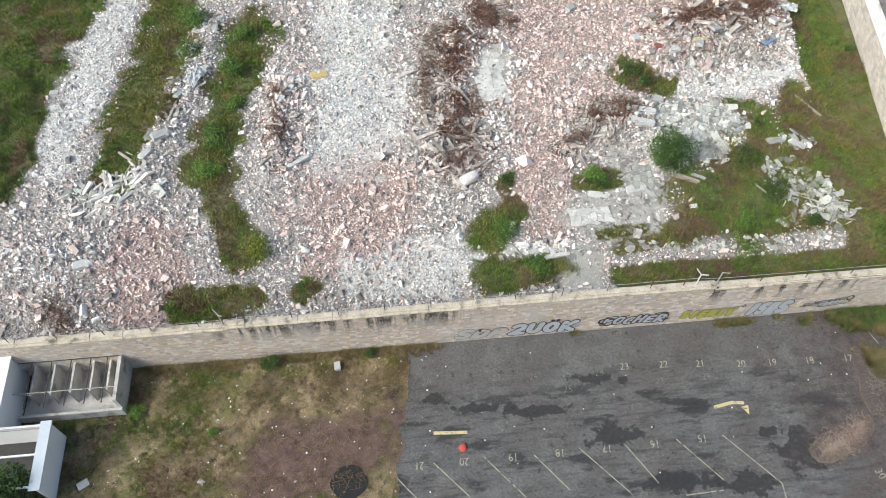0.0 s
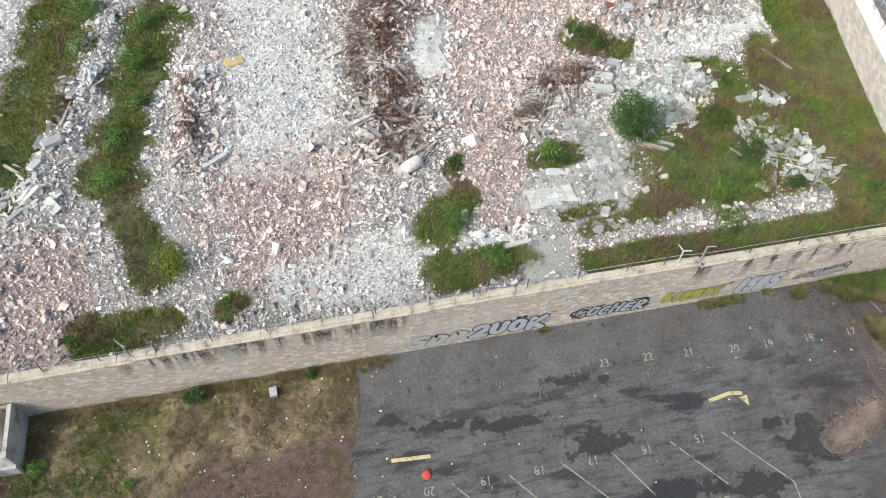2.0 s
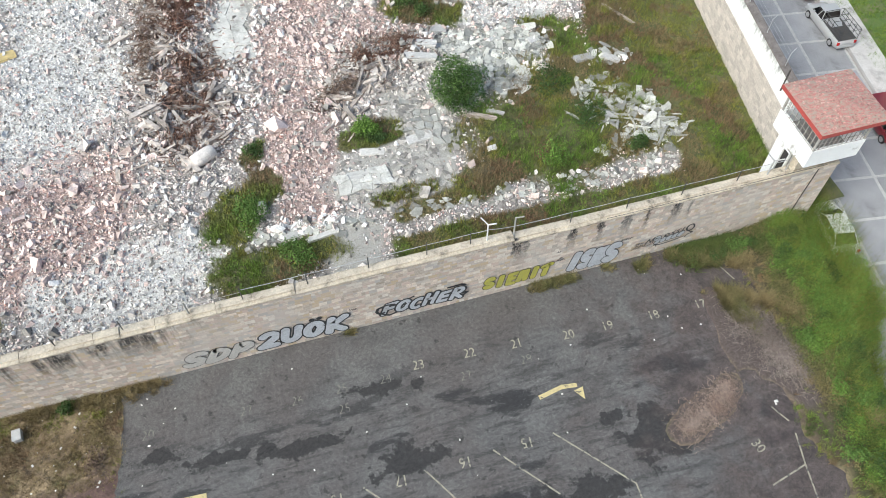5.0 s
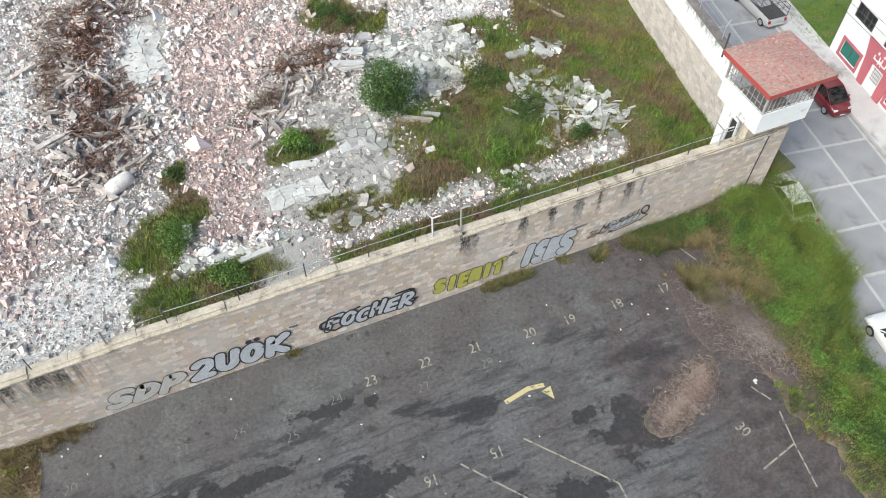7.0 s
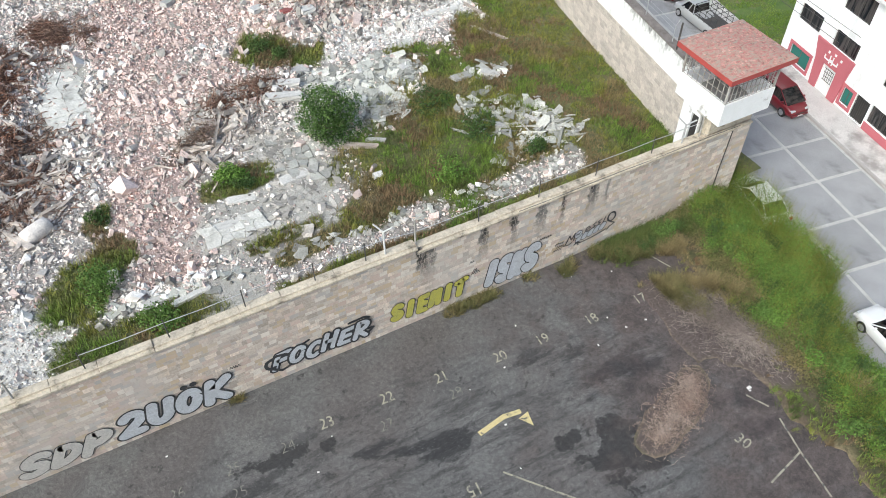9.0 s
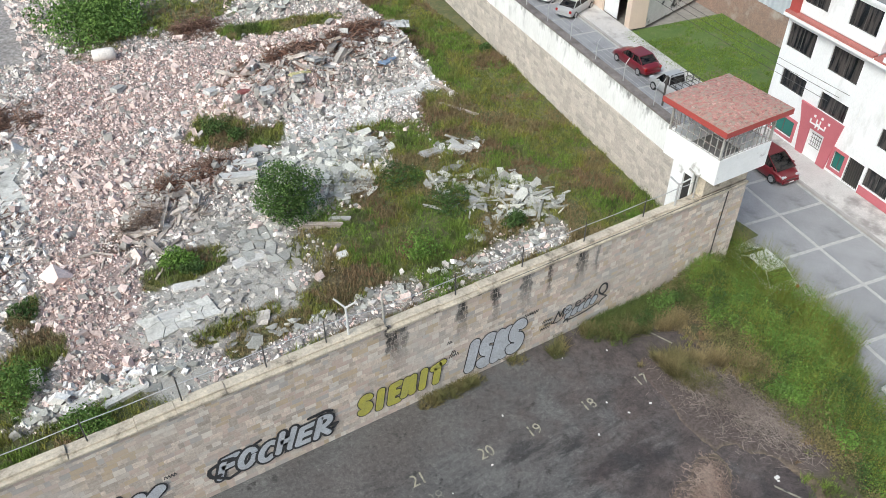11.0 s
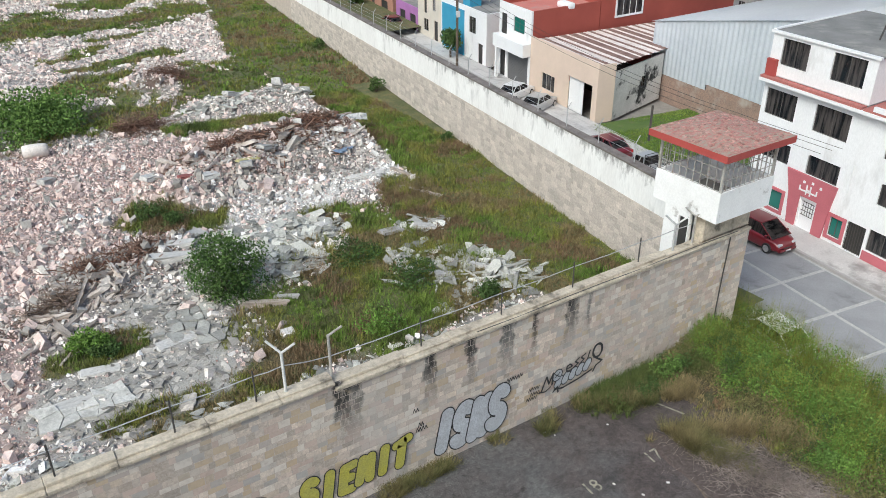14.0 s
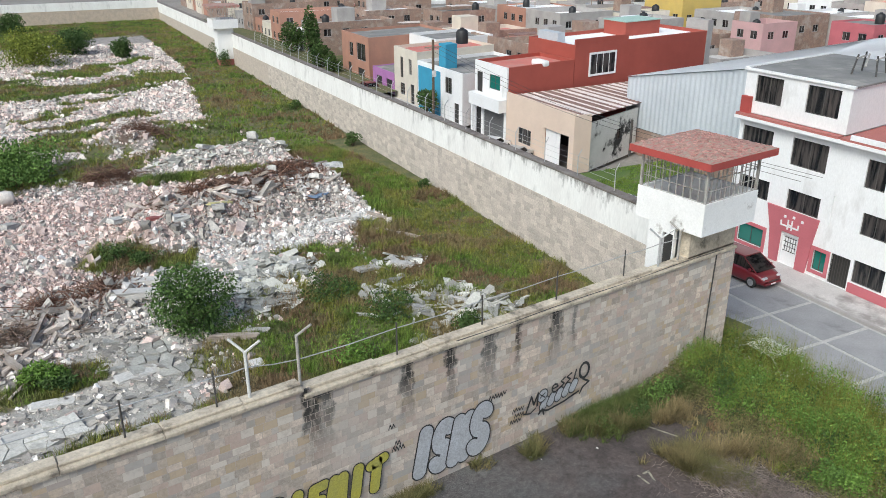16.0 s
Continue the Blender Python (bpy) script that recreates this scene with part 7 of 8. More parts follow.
for body, x, y, turn in (("17", 33.2, -4.2, 0), ("18", 30.2, -4.1, 0), ("19", 27.3, -4.0, 0), ("20", 24.9, -3.9, 0), ("21", 21.8, -3.6, 0), ("22", 19.0, -3.4, 0), ("23", 16.0, -3.3, 0), ("24", 14.0, -3.6, 0), ("25", 11.5, -3.5, 0), ("26", 9.0, -3.5, 0), ("27", 6.2, -3.3, 0), ("20", 0.9, -3.2, 0), ("28", 22.0, -4.7, 0), ("27", 18.4, -4.7, 0), ("25", 11.4, -4.7, 0), ("21", -0.1, -9.4, 180), ("20", 3.1, -9.4, 180), ("19", 6.6, -9.4, 180), ("18", 10.0, -9.4, 180), ("17", 13.4, -9.4, 180), ("16", 16.9, -9.4, 180), ("15", 20.4, -9.3, 180), ("30", 32.2, -13.0, -70)):
    faint = y < -4.5 and y > -5 or x < 15 and y > -4
    ground_paint("bay_number", "faded pale number painted on the asphalt" if faint else "worn yellowish number painted on the asphalt", "marking", text_bm(body, 0.8, -0.012 if faint else 0.005), pose(x, y, 0.0165, 0, 0, turn + (-3 if turn == 0 else -3)) @ Matrix.Diagonal((0.9, 1.0, 1, 1)), M_LINE_FAINT if faint else M_LINE, "bay numbers")


def stripe(x0, y0, x1, y1, w=0.09):
    d = Vector((x1 - x0, y1 - y0))
    bm = bmesh.new()
    nn = Vector((-d.y, d.x)).normalized() * w / 2
    n = max(2, int(d.length / 0.4))
    rows = [[bm.verts.new((x0 + d.x * k / n + nn.x * s * (1 + 0.3 * noise.noise((x0 + k, s, 0))), y0 + d.y * k / n + nn.y * s * (1 + 0.3 * noise.noise((x0 + k, s, 0))), 0.0165)) for s in (-1, 1)] for k in range(n + 1)]
    for a, b in zip(rows, rows[1:]):
        bm.faces.new((a[0], b[0], b[1], a[1]))
    return tagged(part("bay_line", bm, M_LINE), "worn pale bay line painted on the asphalt", "marking", "bay lines")


for s in ((21.9, -9.2, 25.1, -13.0), (18.5, -9.2, 21.1, -12.4), (14.7, -9.2, 16.5, -12.2), (11.4, -9.2, 14.5, -12.8), (8.1, -9.4, 10.3, -12.2), (4.5, -9.2, 7.1, -12.3), (0.9, -9.3, 3.2, -11.9), (25.1, -13.0, 25.0, -16.0), (18.2, -13.2, 20.9, -13.1), (34.5, -12.9, 34.1, -14.6), (34.1, -14.6, 33.7, -16.8), (34.1, -14.6, 31.9, -15.1), (-2.2, -9.6, -0.2, -12.0), (34.0, -11.2, 34.5, -12.2), (35.4, -1.6, 36.0, -3.2)):
    stripe(*s)


def arrow(pts, head):
    bm = bmesh.new()
    pts = [Vector(p) for p in pts]
    for k, (a, b) in enumerate(zip(pts, pts[1:])):
        d = (b - a).normalized()
        nn = Vector((-d.y, d.x)) * 0.125
        bm.faces.new([bm.verts.new((*q, 0.0165 + 0.004 * k)) for q in (a - nn, b - nn + d * 0.14, b + nn + d * 0.14, a + nn)])
    if head:
        a, b = Vector(head[0]), Vector(head[1])
        d = (b - a).normalized()
        nn = Vector((-d.y, d.x)) * 0.29
        bm.faces.new([bm.verts.new((*q, 0.0255)) for q in (a - nn, b, a + nn)])
    bmesh.ops.recalc_face_normals(bm, faces=bm.faces[:])
    for f in bm.faces:
        if f.normal.z < 0:
            f.normal_flip()
    return bm


ground_paint("direction_arrow", "yellow bent direction arrow painted on the asphalt", "marking", arrow([(21.9, -7.1), (23.3, -6.85), (24.05, -6.95)], [(24.18, -7.2), (24.32, -7.9)]), pose(0, 0, 0), M_YELLOW)
ground_paint("direction_arrow", "yellow straight arrow stroke painted on the asphalt", "marking", arrow([(1.1, -7.15), (3.4, -7.3)], None), pose(0, 0, 0), M_YELLOW)


def patch_disc(name, label, cat, x, y, rx, ry, z, mat, seed, turn=0):
    bm = bmesh.new()
    c = bm.verts.new((0, 0, 0))
    ring = [bm.verts.new((rx * math.cos(k * math.pi / 18) * (1 + 0.13 * noise.noise((math.cos(k * math.pi / 18) * 1.5 + seed, math.sin(k * math.pi / 18) * 1.5, 0))), ry * math.sin(k * math.pi / 18) * (1 + 0.13 * noise.noise((math.cos(k * math.pi / 18) * 1.5, math.sin(k * math.pi / 18) * 1.5 + seed, 5))), 0)) for k in range(36)]
    for k in range(36):
        bm.faces.new((c, ring[k], ring[(k + 1) % 36]))
    ob = part(name, bm, mat)
    ob.matrix_world = pose(x, y, z, 0, 0, turn)
    return tagged(ob, label, cat)


M_SOOT = material("black_ash", (0.012, 0.012, 0.013), (0.022, 0.021, 0.021), 3.0, 0.9, 0.4)
patch_disc("burnt_patch", "round black burnt patch on the waste lot", "burnt patch", -5.1, -10.2, 1.25, 1.2, 0.16, M_SOOT, 2)
red_lump = bmesh.new()
bmesh.ops.create_icosphere(red_lump, subdivisions=2, radius=0.3)
for v in red_lump.verts:
    v.co.z *= 0.35
    v.co *= 1 + 0.35 * noise.noise(v.co * 4)
rl = part("torn_plastic", red_lump, material("red_plastic", (0.55, 0.07, 0.05), (0.45, 0.06, 0.05), 3, 0.6, 0.1))
rl.matrix_world = pose(3.1, -8.45, 0.08)
tagged(rl, "torn red plastic piece lying on the asphalt", "litter")
tin = thing("tin_box", pose(-5.7, -1.4, 0.10, 0, 0, 4), "pale metal box lying in dry grass", "box")
part("casing", soft_box(-0.22, 0.22, -0.30, 0.30, 0, 0.38), M_GALV, tin)
part("lid", soft_box(-0.24, 0.24, -0.32, 0.32, 0.382, 0.42, 0.015), M_GALV, tin)
lit = random.Random(4)
M_LITTER = material("pale_litter", (0.7, 0.68, 0.64), (0.6, 0.58, 0.55), 3, 0.8, 0.1, single=0.2)
scrap = [soft_box(-0.5, 0.5, -0.35, 0.35, 0, 0.12, 0.04)]
scrap_me = bpy.data.meshes.new("litter_scrap")
scrap[0].to_mesh(scrap_me)
scrap[0].free()
scrap_me.materials.append(M_LITTER)
for k in range(200):
    x, y = lit.uniform(-24, 37) if k < 60 else lit.uniform(-22, 1), lit.uniform(-12, -0.4)
    z = float(max(lot_z(np.array(x), np.array(y)), 0.014)) + 0.01
    ob = new("litter_scrap", scrap_me)
    s = lit.uniform(0.05, 0.12) if k < 60 else lit.uniform(0.04, 0.16)
    ob.matrix_world = pose(x, y, z, 0, 0, lit.uniform(0, 360)) @ Matrix.Diagonal((s, s, s, 1))
    tagged(ob, "small pale scrap of litter on the ground", "litter", "scraps of litter")
for (x, y, s, r) in ((-23.6, -8.6, 0.8, 30), (-15.4, -9.2, 0.5, -40), (34.4, -11.0, 0.22, 0)):
    ob = new("litter_board", scrap_me)
    ob.matrix_world = pose(x, y, float(max(lot_z(np.array(x), np.array(y)), 0.014)) + 0.02, 0, 0, r) @ Matrix.Diagonal((s, s, s * 0.8, 1))
    tagged(ob, "larger pale piece of dumped board", "litter")


# ---- tags painted on the wall ----
M_SPRAY = material("black_spray_paint", (0.025, 0.025, 0.03), (0.05, 0.05, 0.05), 3.0, 0.7, 0.1)
M_SILVER = material("silver_spray_paint", (0.50, 0.52, 0.55), (0.42, 0.43, 0.45), 1.5, 0.6, 0.1, 14)
M_WASH = material("thin_grey_spray", (0.50, 0.47, 0.43), (0.44, 0.42, 0.39), 1.5, 0.8, 0.1, 14)
M_SPRAYYEL = material("yellow_spray_paint", (0.46, 0.42, 0.07), (0.38, 0.36, 0.10), 1.5, 0.7, 0.1, 14)


def arc(cx, cy, rx, ry, a0, a1, n=10):
    return [(cx + rx * math.cos(radians(a0 + (a1 - a0) * k / n)), cy + ry * math.sin(radians(a0 + (a1 - a0) * k / n))) for k in range(n + 1)]


GLYPH = {
    "S": [arc(0.5, 0.72, 0.36, 0.26, 35, 270) + arc(0.5, 0.26, 0.38, 0.24, 90, -150)],
    "D": [[(0.18, 0.02), (0.18, 0.98)], [(0.18, 0.98)] + arc(0.25, 0.5, 0.6, 0.48, 90, -90) + [(0.18, 0.02)]],
    "P": [[(0.2, 0.0), (0.2, 0.98)], [(0.2, 0.98)] + arc(0.4, 0.72, 0.42, 0.27, 90, -90) + [(0.2, 0.45)]],
    "2": [arc(0.5, 0.72, 0.36, 0.27, 160, -30) + [(0.12, 0.04), (0.9, 0.04)]],
    "U": [[(0.15, 0.95)] + arc(0.5, 0.38, 0.35, 0.36, 180, 360) + [(0.85, 0.95)]],
    "O": [arc(0.5, 0.5, 0.36, 0.44, 0, 360, 18)],
    "K": [[(0.18, 0.0), (0.18, 1.0)], [(0.9, 1.0), (0.25, 0.5), (0.98, 0.0)]],
    "F": [[(0.2, 0.0), (0.2, 0.95), (0.9, 1.0)], [(0.2, 0.52), (0.75, 0.55)]],
    "C": [arc(0.55, 0.5, 0.4, 0.46, 50, 310, 14)],
    "H": [[(0.18, 0.0), (0.18, 1.0)], [(0.82, 0.0), (0.82, 1.0)], [(0.18, 0.5), (0.82, 0.5)]],
    "E": [[(0.88, 0.98), (0.2, 0.95), (0.2, 0.04), (0.9, 0.02)], [(0.2, 0.5), (0.75, 0.5)]],
    "R": [[(0.2, 0.0), (0.2, 0.98)], [(0.2, 0.98)] + arc(0.4, 0.73, 0.4, 0.25, 90, -90) + [(0.3, 0.46), (0.92, 0.0)]],
    "I": [[(0.5, 0.02), (0.5, 0.98)]],
    "M": [[(0.1, 0.0), (0.2, 0.98), (0.5, 0.4), (0.8, 0.98), (0.9, 0.0)]],
    "T": [[(0.5, 0.0), (0.5, 0.9)], [(0.05, 0.82), (0.95, 0.95)]],
    "N": [[(0.15, 0.0), (0.15, 0.98), (0.85, 0.02), (0.85, 0.98)]],
}


def brushed(bm, pts, r, y, place):
    """A round-ended stroke of spray paint of half-width r, lying at depth y."""
    pts = [place(p) for p in pts]
    k = 0
    for i, (px, pz) in enumerate(pts):
        ring = [bm.verts.new((px + r * math.cos(a * math.pi / 8), y - 0.00012 * (2 * i), pz + r * math.sin(a * math.pi / 8))) for a in range(16)]
        bm.faces.new(ring)
        if i + 1 < len(pts):
            qx, qz = pts[i + 1]
            d = math.hypot(qx - px, qz - pz) or 1
            nx, nz = -(qz - pz) / d * r, (qx - px) / d * r
            yy = y - 0.00012 * (2 * i + 1)
            bm.faces.new([bm.verts.new(c) for c in ((px + nx, yy, pz + nz), (px - nx, yy, pz - nz), (qx - nx, yy, qz - nz), (qx + nx, yy, qz + nz))])


def tag(body, x0, x1, z0, z1, fill, fat, line, label, slant=0.15, overlap=1.08, wob=0.06, dots=()):
    """Letters of round strokes, each laid over the last, with a dark outline behind each."""
    t = thing("painted_tag", pose(x0, 0, z0), label, "graffiti", "tags on the wall")
    n = len(body)
    pitch = (x1 - x0) / n
    hgt = z1 - z0
    rr = random.Random(len(body) + int(x0))
    y = -0.034
    for i, ch in enumerate(body):
        up, big, wide = rr.uniform(-wob, wob), rr.uniform(0.9, 1.08), 0.55 if ch == "I" else overlap
        out, fl = bmesh.new(), bmesh.new()

        def place(p):
            return (i * pitch + fat + (p[0] - 0.5) * (pitch * wide - 2 * fat) + pitch * 0.5 - fat + slant * (p[1] - 0.5) * hgt * 0.6, fat + (up + p[1] * big) * (hgt - 2 * fat))
        for st in GLYPH[ch]:
            brushed(out, st, fat + line, y, place)
            brushed(fl, st, fat, y - 0.004, place)
        if (ch, i) in dots:
            for dx in (0.3, 0.7):
                brushed(out, [(dx, 1.25)], line * 1.9, y, place)
        for nm, bm, mat in (("letter_outline", out, M_SPRAY), ("letter", fl, fill)):
            bmesh.ops.recalc_face_normals(bm, faces=bm.faces[:])
            for f in bm.faces:
                if f.normal.y > 0:
                    f.normal_flip()
            part(nm, bm, mat, t)
        y -= 0.009


tag("SDP", 3.5, 7.3, 0.3, 1.9, M_WASH, 0.23, 0.04, "pale rounded tag with thin black outline", 0.6, 1.3)
tag("2UOK", 7.6, 12.7, 0.3, 2.2, M_SILVER, 0.245, 0.085, "large silver tag with heavy black outline", 0.25, 1.22, dots=(("O", 2),))
tag("FOCHER", 14.8, 19.7, 0.65, 1.9, M_SILVER, 0.135, 0.11, "silver tag on a heavy black shadow", 0.45, 1.3, 0.12)
tag("SIEMIT", 20.9, 25.1, 0.65, 2.05, M_SPRAYYEL, 0.185, 0.04, "yellow rounded tag with thin dark outline", 0.2, 1.25, 0.1)
tag("ISNS", 26.2, 29.4, 0.35, 2.5, M_SILVER, 0.265, 0.05, "silver bubble tag with black outline", 0.25, 1.45, 0.05)


def sprayed(label, x0, z0, w, h, fills, lines, mat):
    """A tag of round bubbles and thin strokes, in shares of its width and height."""
    t = thing("painted_tag", pose(x0, 0, z0), label, "graffiti", "tags on the wall")
    y = -0.034
    for pts, r in fills:
        out, fl = bmesh.new(), bmesh.new()
        brushed(out, pts, r + 0.045, y, lambda p: (p[0] * w, p[1] * h))
        brushed(fl, pts, r, y - 0.004, lambda p: (p[0] * w, p[1] * h))
        for nm, bm, m in (("bubble_outline", out, M_SPRAY), ("bubble", fl, mat)):
            part(nm, bm, m, t)
        y -= 0.007
    for pts, r in lines:
        bm = bmesh.new()
        brushed(bm, pts, r, y - 0.004, lambda p: (p[0] * w, p[1] * h))
        part("stroke", bm, M_SPRAY, t)
        y -= 0.002


sprayed("black line tag over a row of small silver bubbles", 31.0, 0.95, 3.3, 1.35,
        [([(0.30 + 0.11 * k, 0.16 + 0.05 * k), (0.34 + 0.11 * k, 0.34 + 0.05 * k)], 0.15) for k in range(5)] + [([(0.27, 0.52), (0.29, 0.58)], 0.20)],
        [([(0.04, 0.22), (0.11, 0.66), (0.15, 0.38), (0.21, 0.70), (0.20, 0.30)], 0.040), ([(0.0, 0.20), (0.10, 0.14), (0.18, 0.24)], 0.030), ([(0.24, 0.50), (0.31, 0.62)], 0.022), ([(0.24, 0.62), (0.31, 0.48)], 0.022)]
        + [(arc(0.46, 0.64, 0.045, 0.13, 10, 320, 8), 0.035), ([(0.42, 0.64), (0.50, 0.66)], 0.030), ([(0.61, 0.86), (0.55, 0.78), (0.60, 0.68), (0.53, 0.58)], 0.035), ([(0.71, 0.92), (0.64, 0.84), (0.69, 0.74), (0.62, 0.62)], 0.035), ([(0.75, 0.68), (0.78, 0.96)], 0.035), (arc(0.91, 0.84, 0.075, 0.24, 0, 360, 14), 0.055), ([(0.90, 0.56), (1.0, 0.40), (0.90, 0.30), (0.86, 0.12)], 0.040), ([(0.24, 0.10), (0.36, 0.02), (0.60, 0.08), (0.84, 0.22)], 0.040), ([(0.22, 0.02), (0.28, 0.14), (0.30, -0.06)], 0.040)], M_SILVER)
sprayed("black sprayed swoosh and slashes round a silver tag", 14.4, 0.55, 5.4, 1.5, [],
        [(arc(0.06, 0.55, 0.05, 0.22, 60, 300, 8), 0.09), ([(0.02, 0.72), (0.12, 0.86), (0.20, 0.80)], 0.08), ([(0.06, 0.30), (0.14, 0.06), (0.22, 0.16)], 0.08), ([(0.34, 0.92), (0.42, 1.02)], 0.07), ([(0.58, 0.10), (0.72, 0.16)], 0.05), ([(0.80, 1.02), (0.94, 1.04), (0.99, 0.94)], 0.08), ([(0.90, 0.42), (1.02, 0.36), (0.98, 0.22)], 0.08)], M_SILVER)
for (x, z, l) in ((12.9, 2.3, 0.5), (25.4, 2.0, 0.5), (25.5, 2.2, 0.3), (29.4, 2.45, 0.8), (30.5, 1.5, 0.6), (30.6, 1.25, 0.5), (30.4, 1.05, 0.6), (25.3, 2.9, 0.25)):
    bm = bmesh.new()
    k, pts = 0, []
    while k * 0.06 < l:
        pts.append((x + k * 0.06, z + (0.09 if k % 2 else -0.07) + 0.05 * noise.noise((x * 3 + k, z, 0))))
        k += 1
    brushed(bm, pts, 0.016, -0.036, lambda p: p)
    bmesh.ops.recalc_face_normals(bm, faces=bm.faces[:])
    tagged(part("scribbled_tag", bm, M_SPRAY), "small black scribble sprayed on the stone wall", "graffiti", "scribbles on the wall")


# ---- vehicles ----
M_CHROME = material("chrome_trim", (0.6, 0.6, 0.6), (0.55, 0.55, 0.55), 2, 0.25, 0, metal=0.9)
M_LAMP = glass_dark("headlamp_glass", (0.55, 0.56, 0.58))
M_TAIL = glass_dark("tail_lamp_red", (0.4, 0.02, 0.02))
M_PLATE = material("plate_white", (0.75, 0.75, 0.74), (0.7, 0.7, 0.69), 3, 0.6, 0)


def car(label, col, m, L=4.1, W=1.72, H=1.5, cab=(-1.75, -1.15, 0.45, 1.25), hood=0.92, belt=0.95, pickup=False, cat="car"):
    """A car with its nose to +y: lofted body, glazed cabin under a roof, wheels, lamps, bumpers."""
    t = thing("pickup_truck" if pickup else "car", m, label, cat)
    hw, b, f = W / 2, -L / 2, L / 2
    tail = belt if not pickup else belt - 0.05
    st = [(b, 0.86, 0.42, tail - 0.18), (b + 0.12, 0.95, 0.30, tail - 0.03), (b + 0.6, 1.0, 0.24, tail), (-0.4, 1.0, 0.22, belt), (0.5, 1.0, 0.22, belt), (f - 1.1, 0.99, 0.24, hood), (f - 0.5, 0.95, 0.26, hood - 0.08), (f - 0.12, 0.86, 0.32, hood - 0.22), (f, 0.72, 0.42, hood - 0.34)]
    bm = bmesh.new()
    rings = []
    for y, w, z0, z1 in st:
        w *= hw
        mz = z0 + (z1 - z0) * 0.55
        half = [(w * 0.90, z0), (w * 0.99, z0 + 0.12), (w, mz), (w * 0.985, z1 - 0.12), (w * 0.90, z1 - 0.01), (w * 0.5, z1 + 0.02)]
        rings.append([(x, y, z) for x, z in half] + [(-x, y, z) for x, z in half[::-1]])
    loft(bm, rings)
    body = part("body", bm, col, t, smooth=True)
    c0, c1, c2, c3 = cab
    z0, z1 = belt - 0.05, H - 0.05
    lo, hi = hw * 0.90, hw * 0.74
    P = [Vector(p) for p in ((-lo, c0, z0), (lo, c0, z0), (lo, c3, z0), (-lo, c3, z0), (-hi, c1, z1), (hi, c1, z1), (hi, c2, z1), (-hi, c2, z1))]
    for nm, q in (("rear_window", (0, 1, 5, 4)), ("side_window", (1, 2, 6, 5)), ("windscreen", (2, 3, 7, 6)), ("side_window", (3, 0, 4, 7))):
        bm = bmesh.new()
        bm.faces.new([bm.verts.new(P[k]) for k in q])
        bmesh.ops.solidify(bm, geom=bm.faces[:], thickness=0.012)
        part(nm, bm, M_GLASS, t, "dark tinted glass")
    bm = soft_box(-hi - 0.02, hi + 0.02, c1 - 0.06, c2 + 0.06, z1 - 0.02, H, 0.03)
    part("roof", bm, col, t)
    for s in (-1, 1):
        for (ya, yb) in ((c0, c1), (c3, c2), ((c0 + c3) / 2 - 0.1, (c1 + c2) / 2 - 0.1)):
            part("pillar", tubes(((s * (lo + 0.005), ya, z0), (s * (hi + 0.012), yb, z1), 0.035)), col, t)
        part("headlamp", soft_box(s * hw * 0.62 - 0.16, s * hw * 0.62 + 0.16, f - 0.24, f - 0.06, hood - 0.33, hood - 0.19, 0.03), M_LAMP, t)
        part("tail_lamp", soft_box(s * hw * 0.80 - 0.10, s * hw * 0.80 + 0.10, b - 0.015, b + 0.10, tail - 0.32, tail - 0.10, 0.02), M_TAIL, t)
        part("door_mirror", soft_box(s * hw * 1.02 - 0.09, s * hw * 1.02 + 0.09, c3 - 0.45, c3 - 0.33, belt - 0.02, belt + 0.12, 0.03), col, t)
        for y in (b + 0.78, f - 0.78):
            bm = bmesh.new()
            prof = [(0.30, -0.09), (0.32, -0.07), (0.325, 0.07), (0.30, 0.10), (0.21, 0.105)]
            loft(bm, [[(s * (hw - 0.09 + o), y + r * math.cos(k * math.pi / 10), 0.325 + r * math.sin(k * math.pi / 10)) for k in range(20)] for r, o in prof])
            wheel = part("wheel", bm, M_TYRE, t, "black tyre")
            bm = bmesh.new()
            loft(bm, [[(s * (hw - 0.09 + o), y + r * math.cos(k * math.pi / 8), 0.325 + r * math.sin(k * math.pi / 8)) for k in range(16)] for r, o in ((0.205, 0.09), (0.205, 0.112), (0.06, 0.118))])
            part("rim", bm, M_RIM, wheel)
    part("front_bumper", soft_box(-hw * 0.78, hw * 0.78, f - 0.10, f + 0.05, 0.30, 0.46, 0.04), col, t)
    part("grille", soft_box(-hw * 0.36, hw * 0.36, f - 0.06, f + 0.022, 0.47, 0.56, 0.015), M_DARKIRON, t)
    part("number_plate", boxes((-0.2, 0.2, f + 0.052, f + 0.06, 0.33, 0.43)), M_PLATE, t)
    part("rear_bumper", soft_box(-hw * 0.85, hw * 0.85, b - 0.06, b + 0.08, 0.34, 0.52, 0.04), col, t)
    if pickup:
        part("load_bed", boxes((-hw * 0.86, hw * 0.86, b + 0.1, c0 - 0.1, belt - 0.03, belt + 0.005)), M_DARKIRON, t)
        rack = part("load_rack", tubes(((-hw * 0.9, c0 - 0.05, belt + 0.85), (hw * 0.9, c0 - 0.05, belt + 0.85), 0.025)), M_DARKIRON, t, "dark iron load rack")
        for k in range(5):
            y = b + 0.1 + (c0 - 0.15 - b) * k / 4
            for s in (-1, 1):
                part("rack_post", tubes(((s * hw * 0.9, y, belt - 0.1), (s * hw * 0.9, y, belt + 0.85), 0.025)), M_DARKIRON, rack)
            part("rack_bar", tubes(((-hw * 0.9, y, belt + 0.85), (hw * 0.9, y, belt + 0.85), 0.022)), M_DARKIRON, rack)
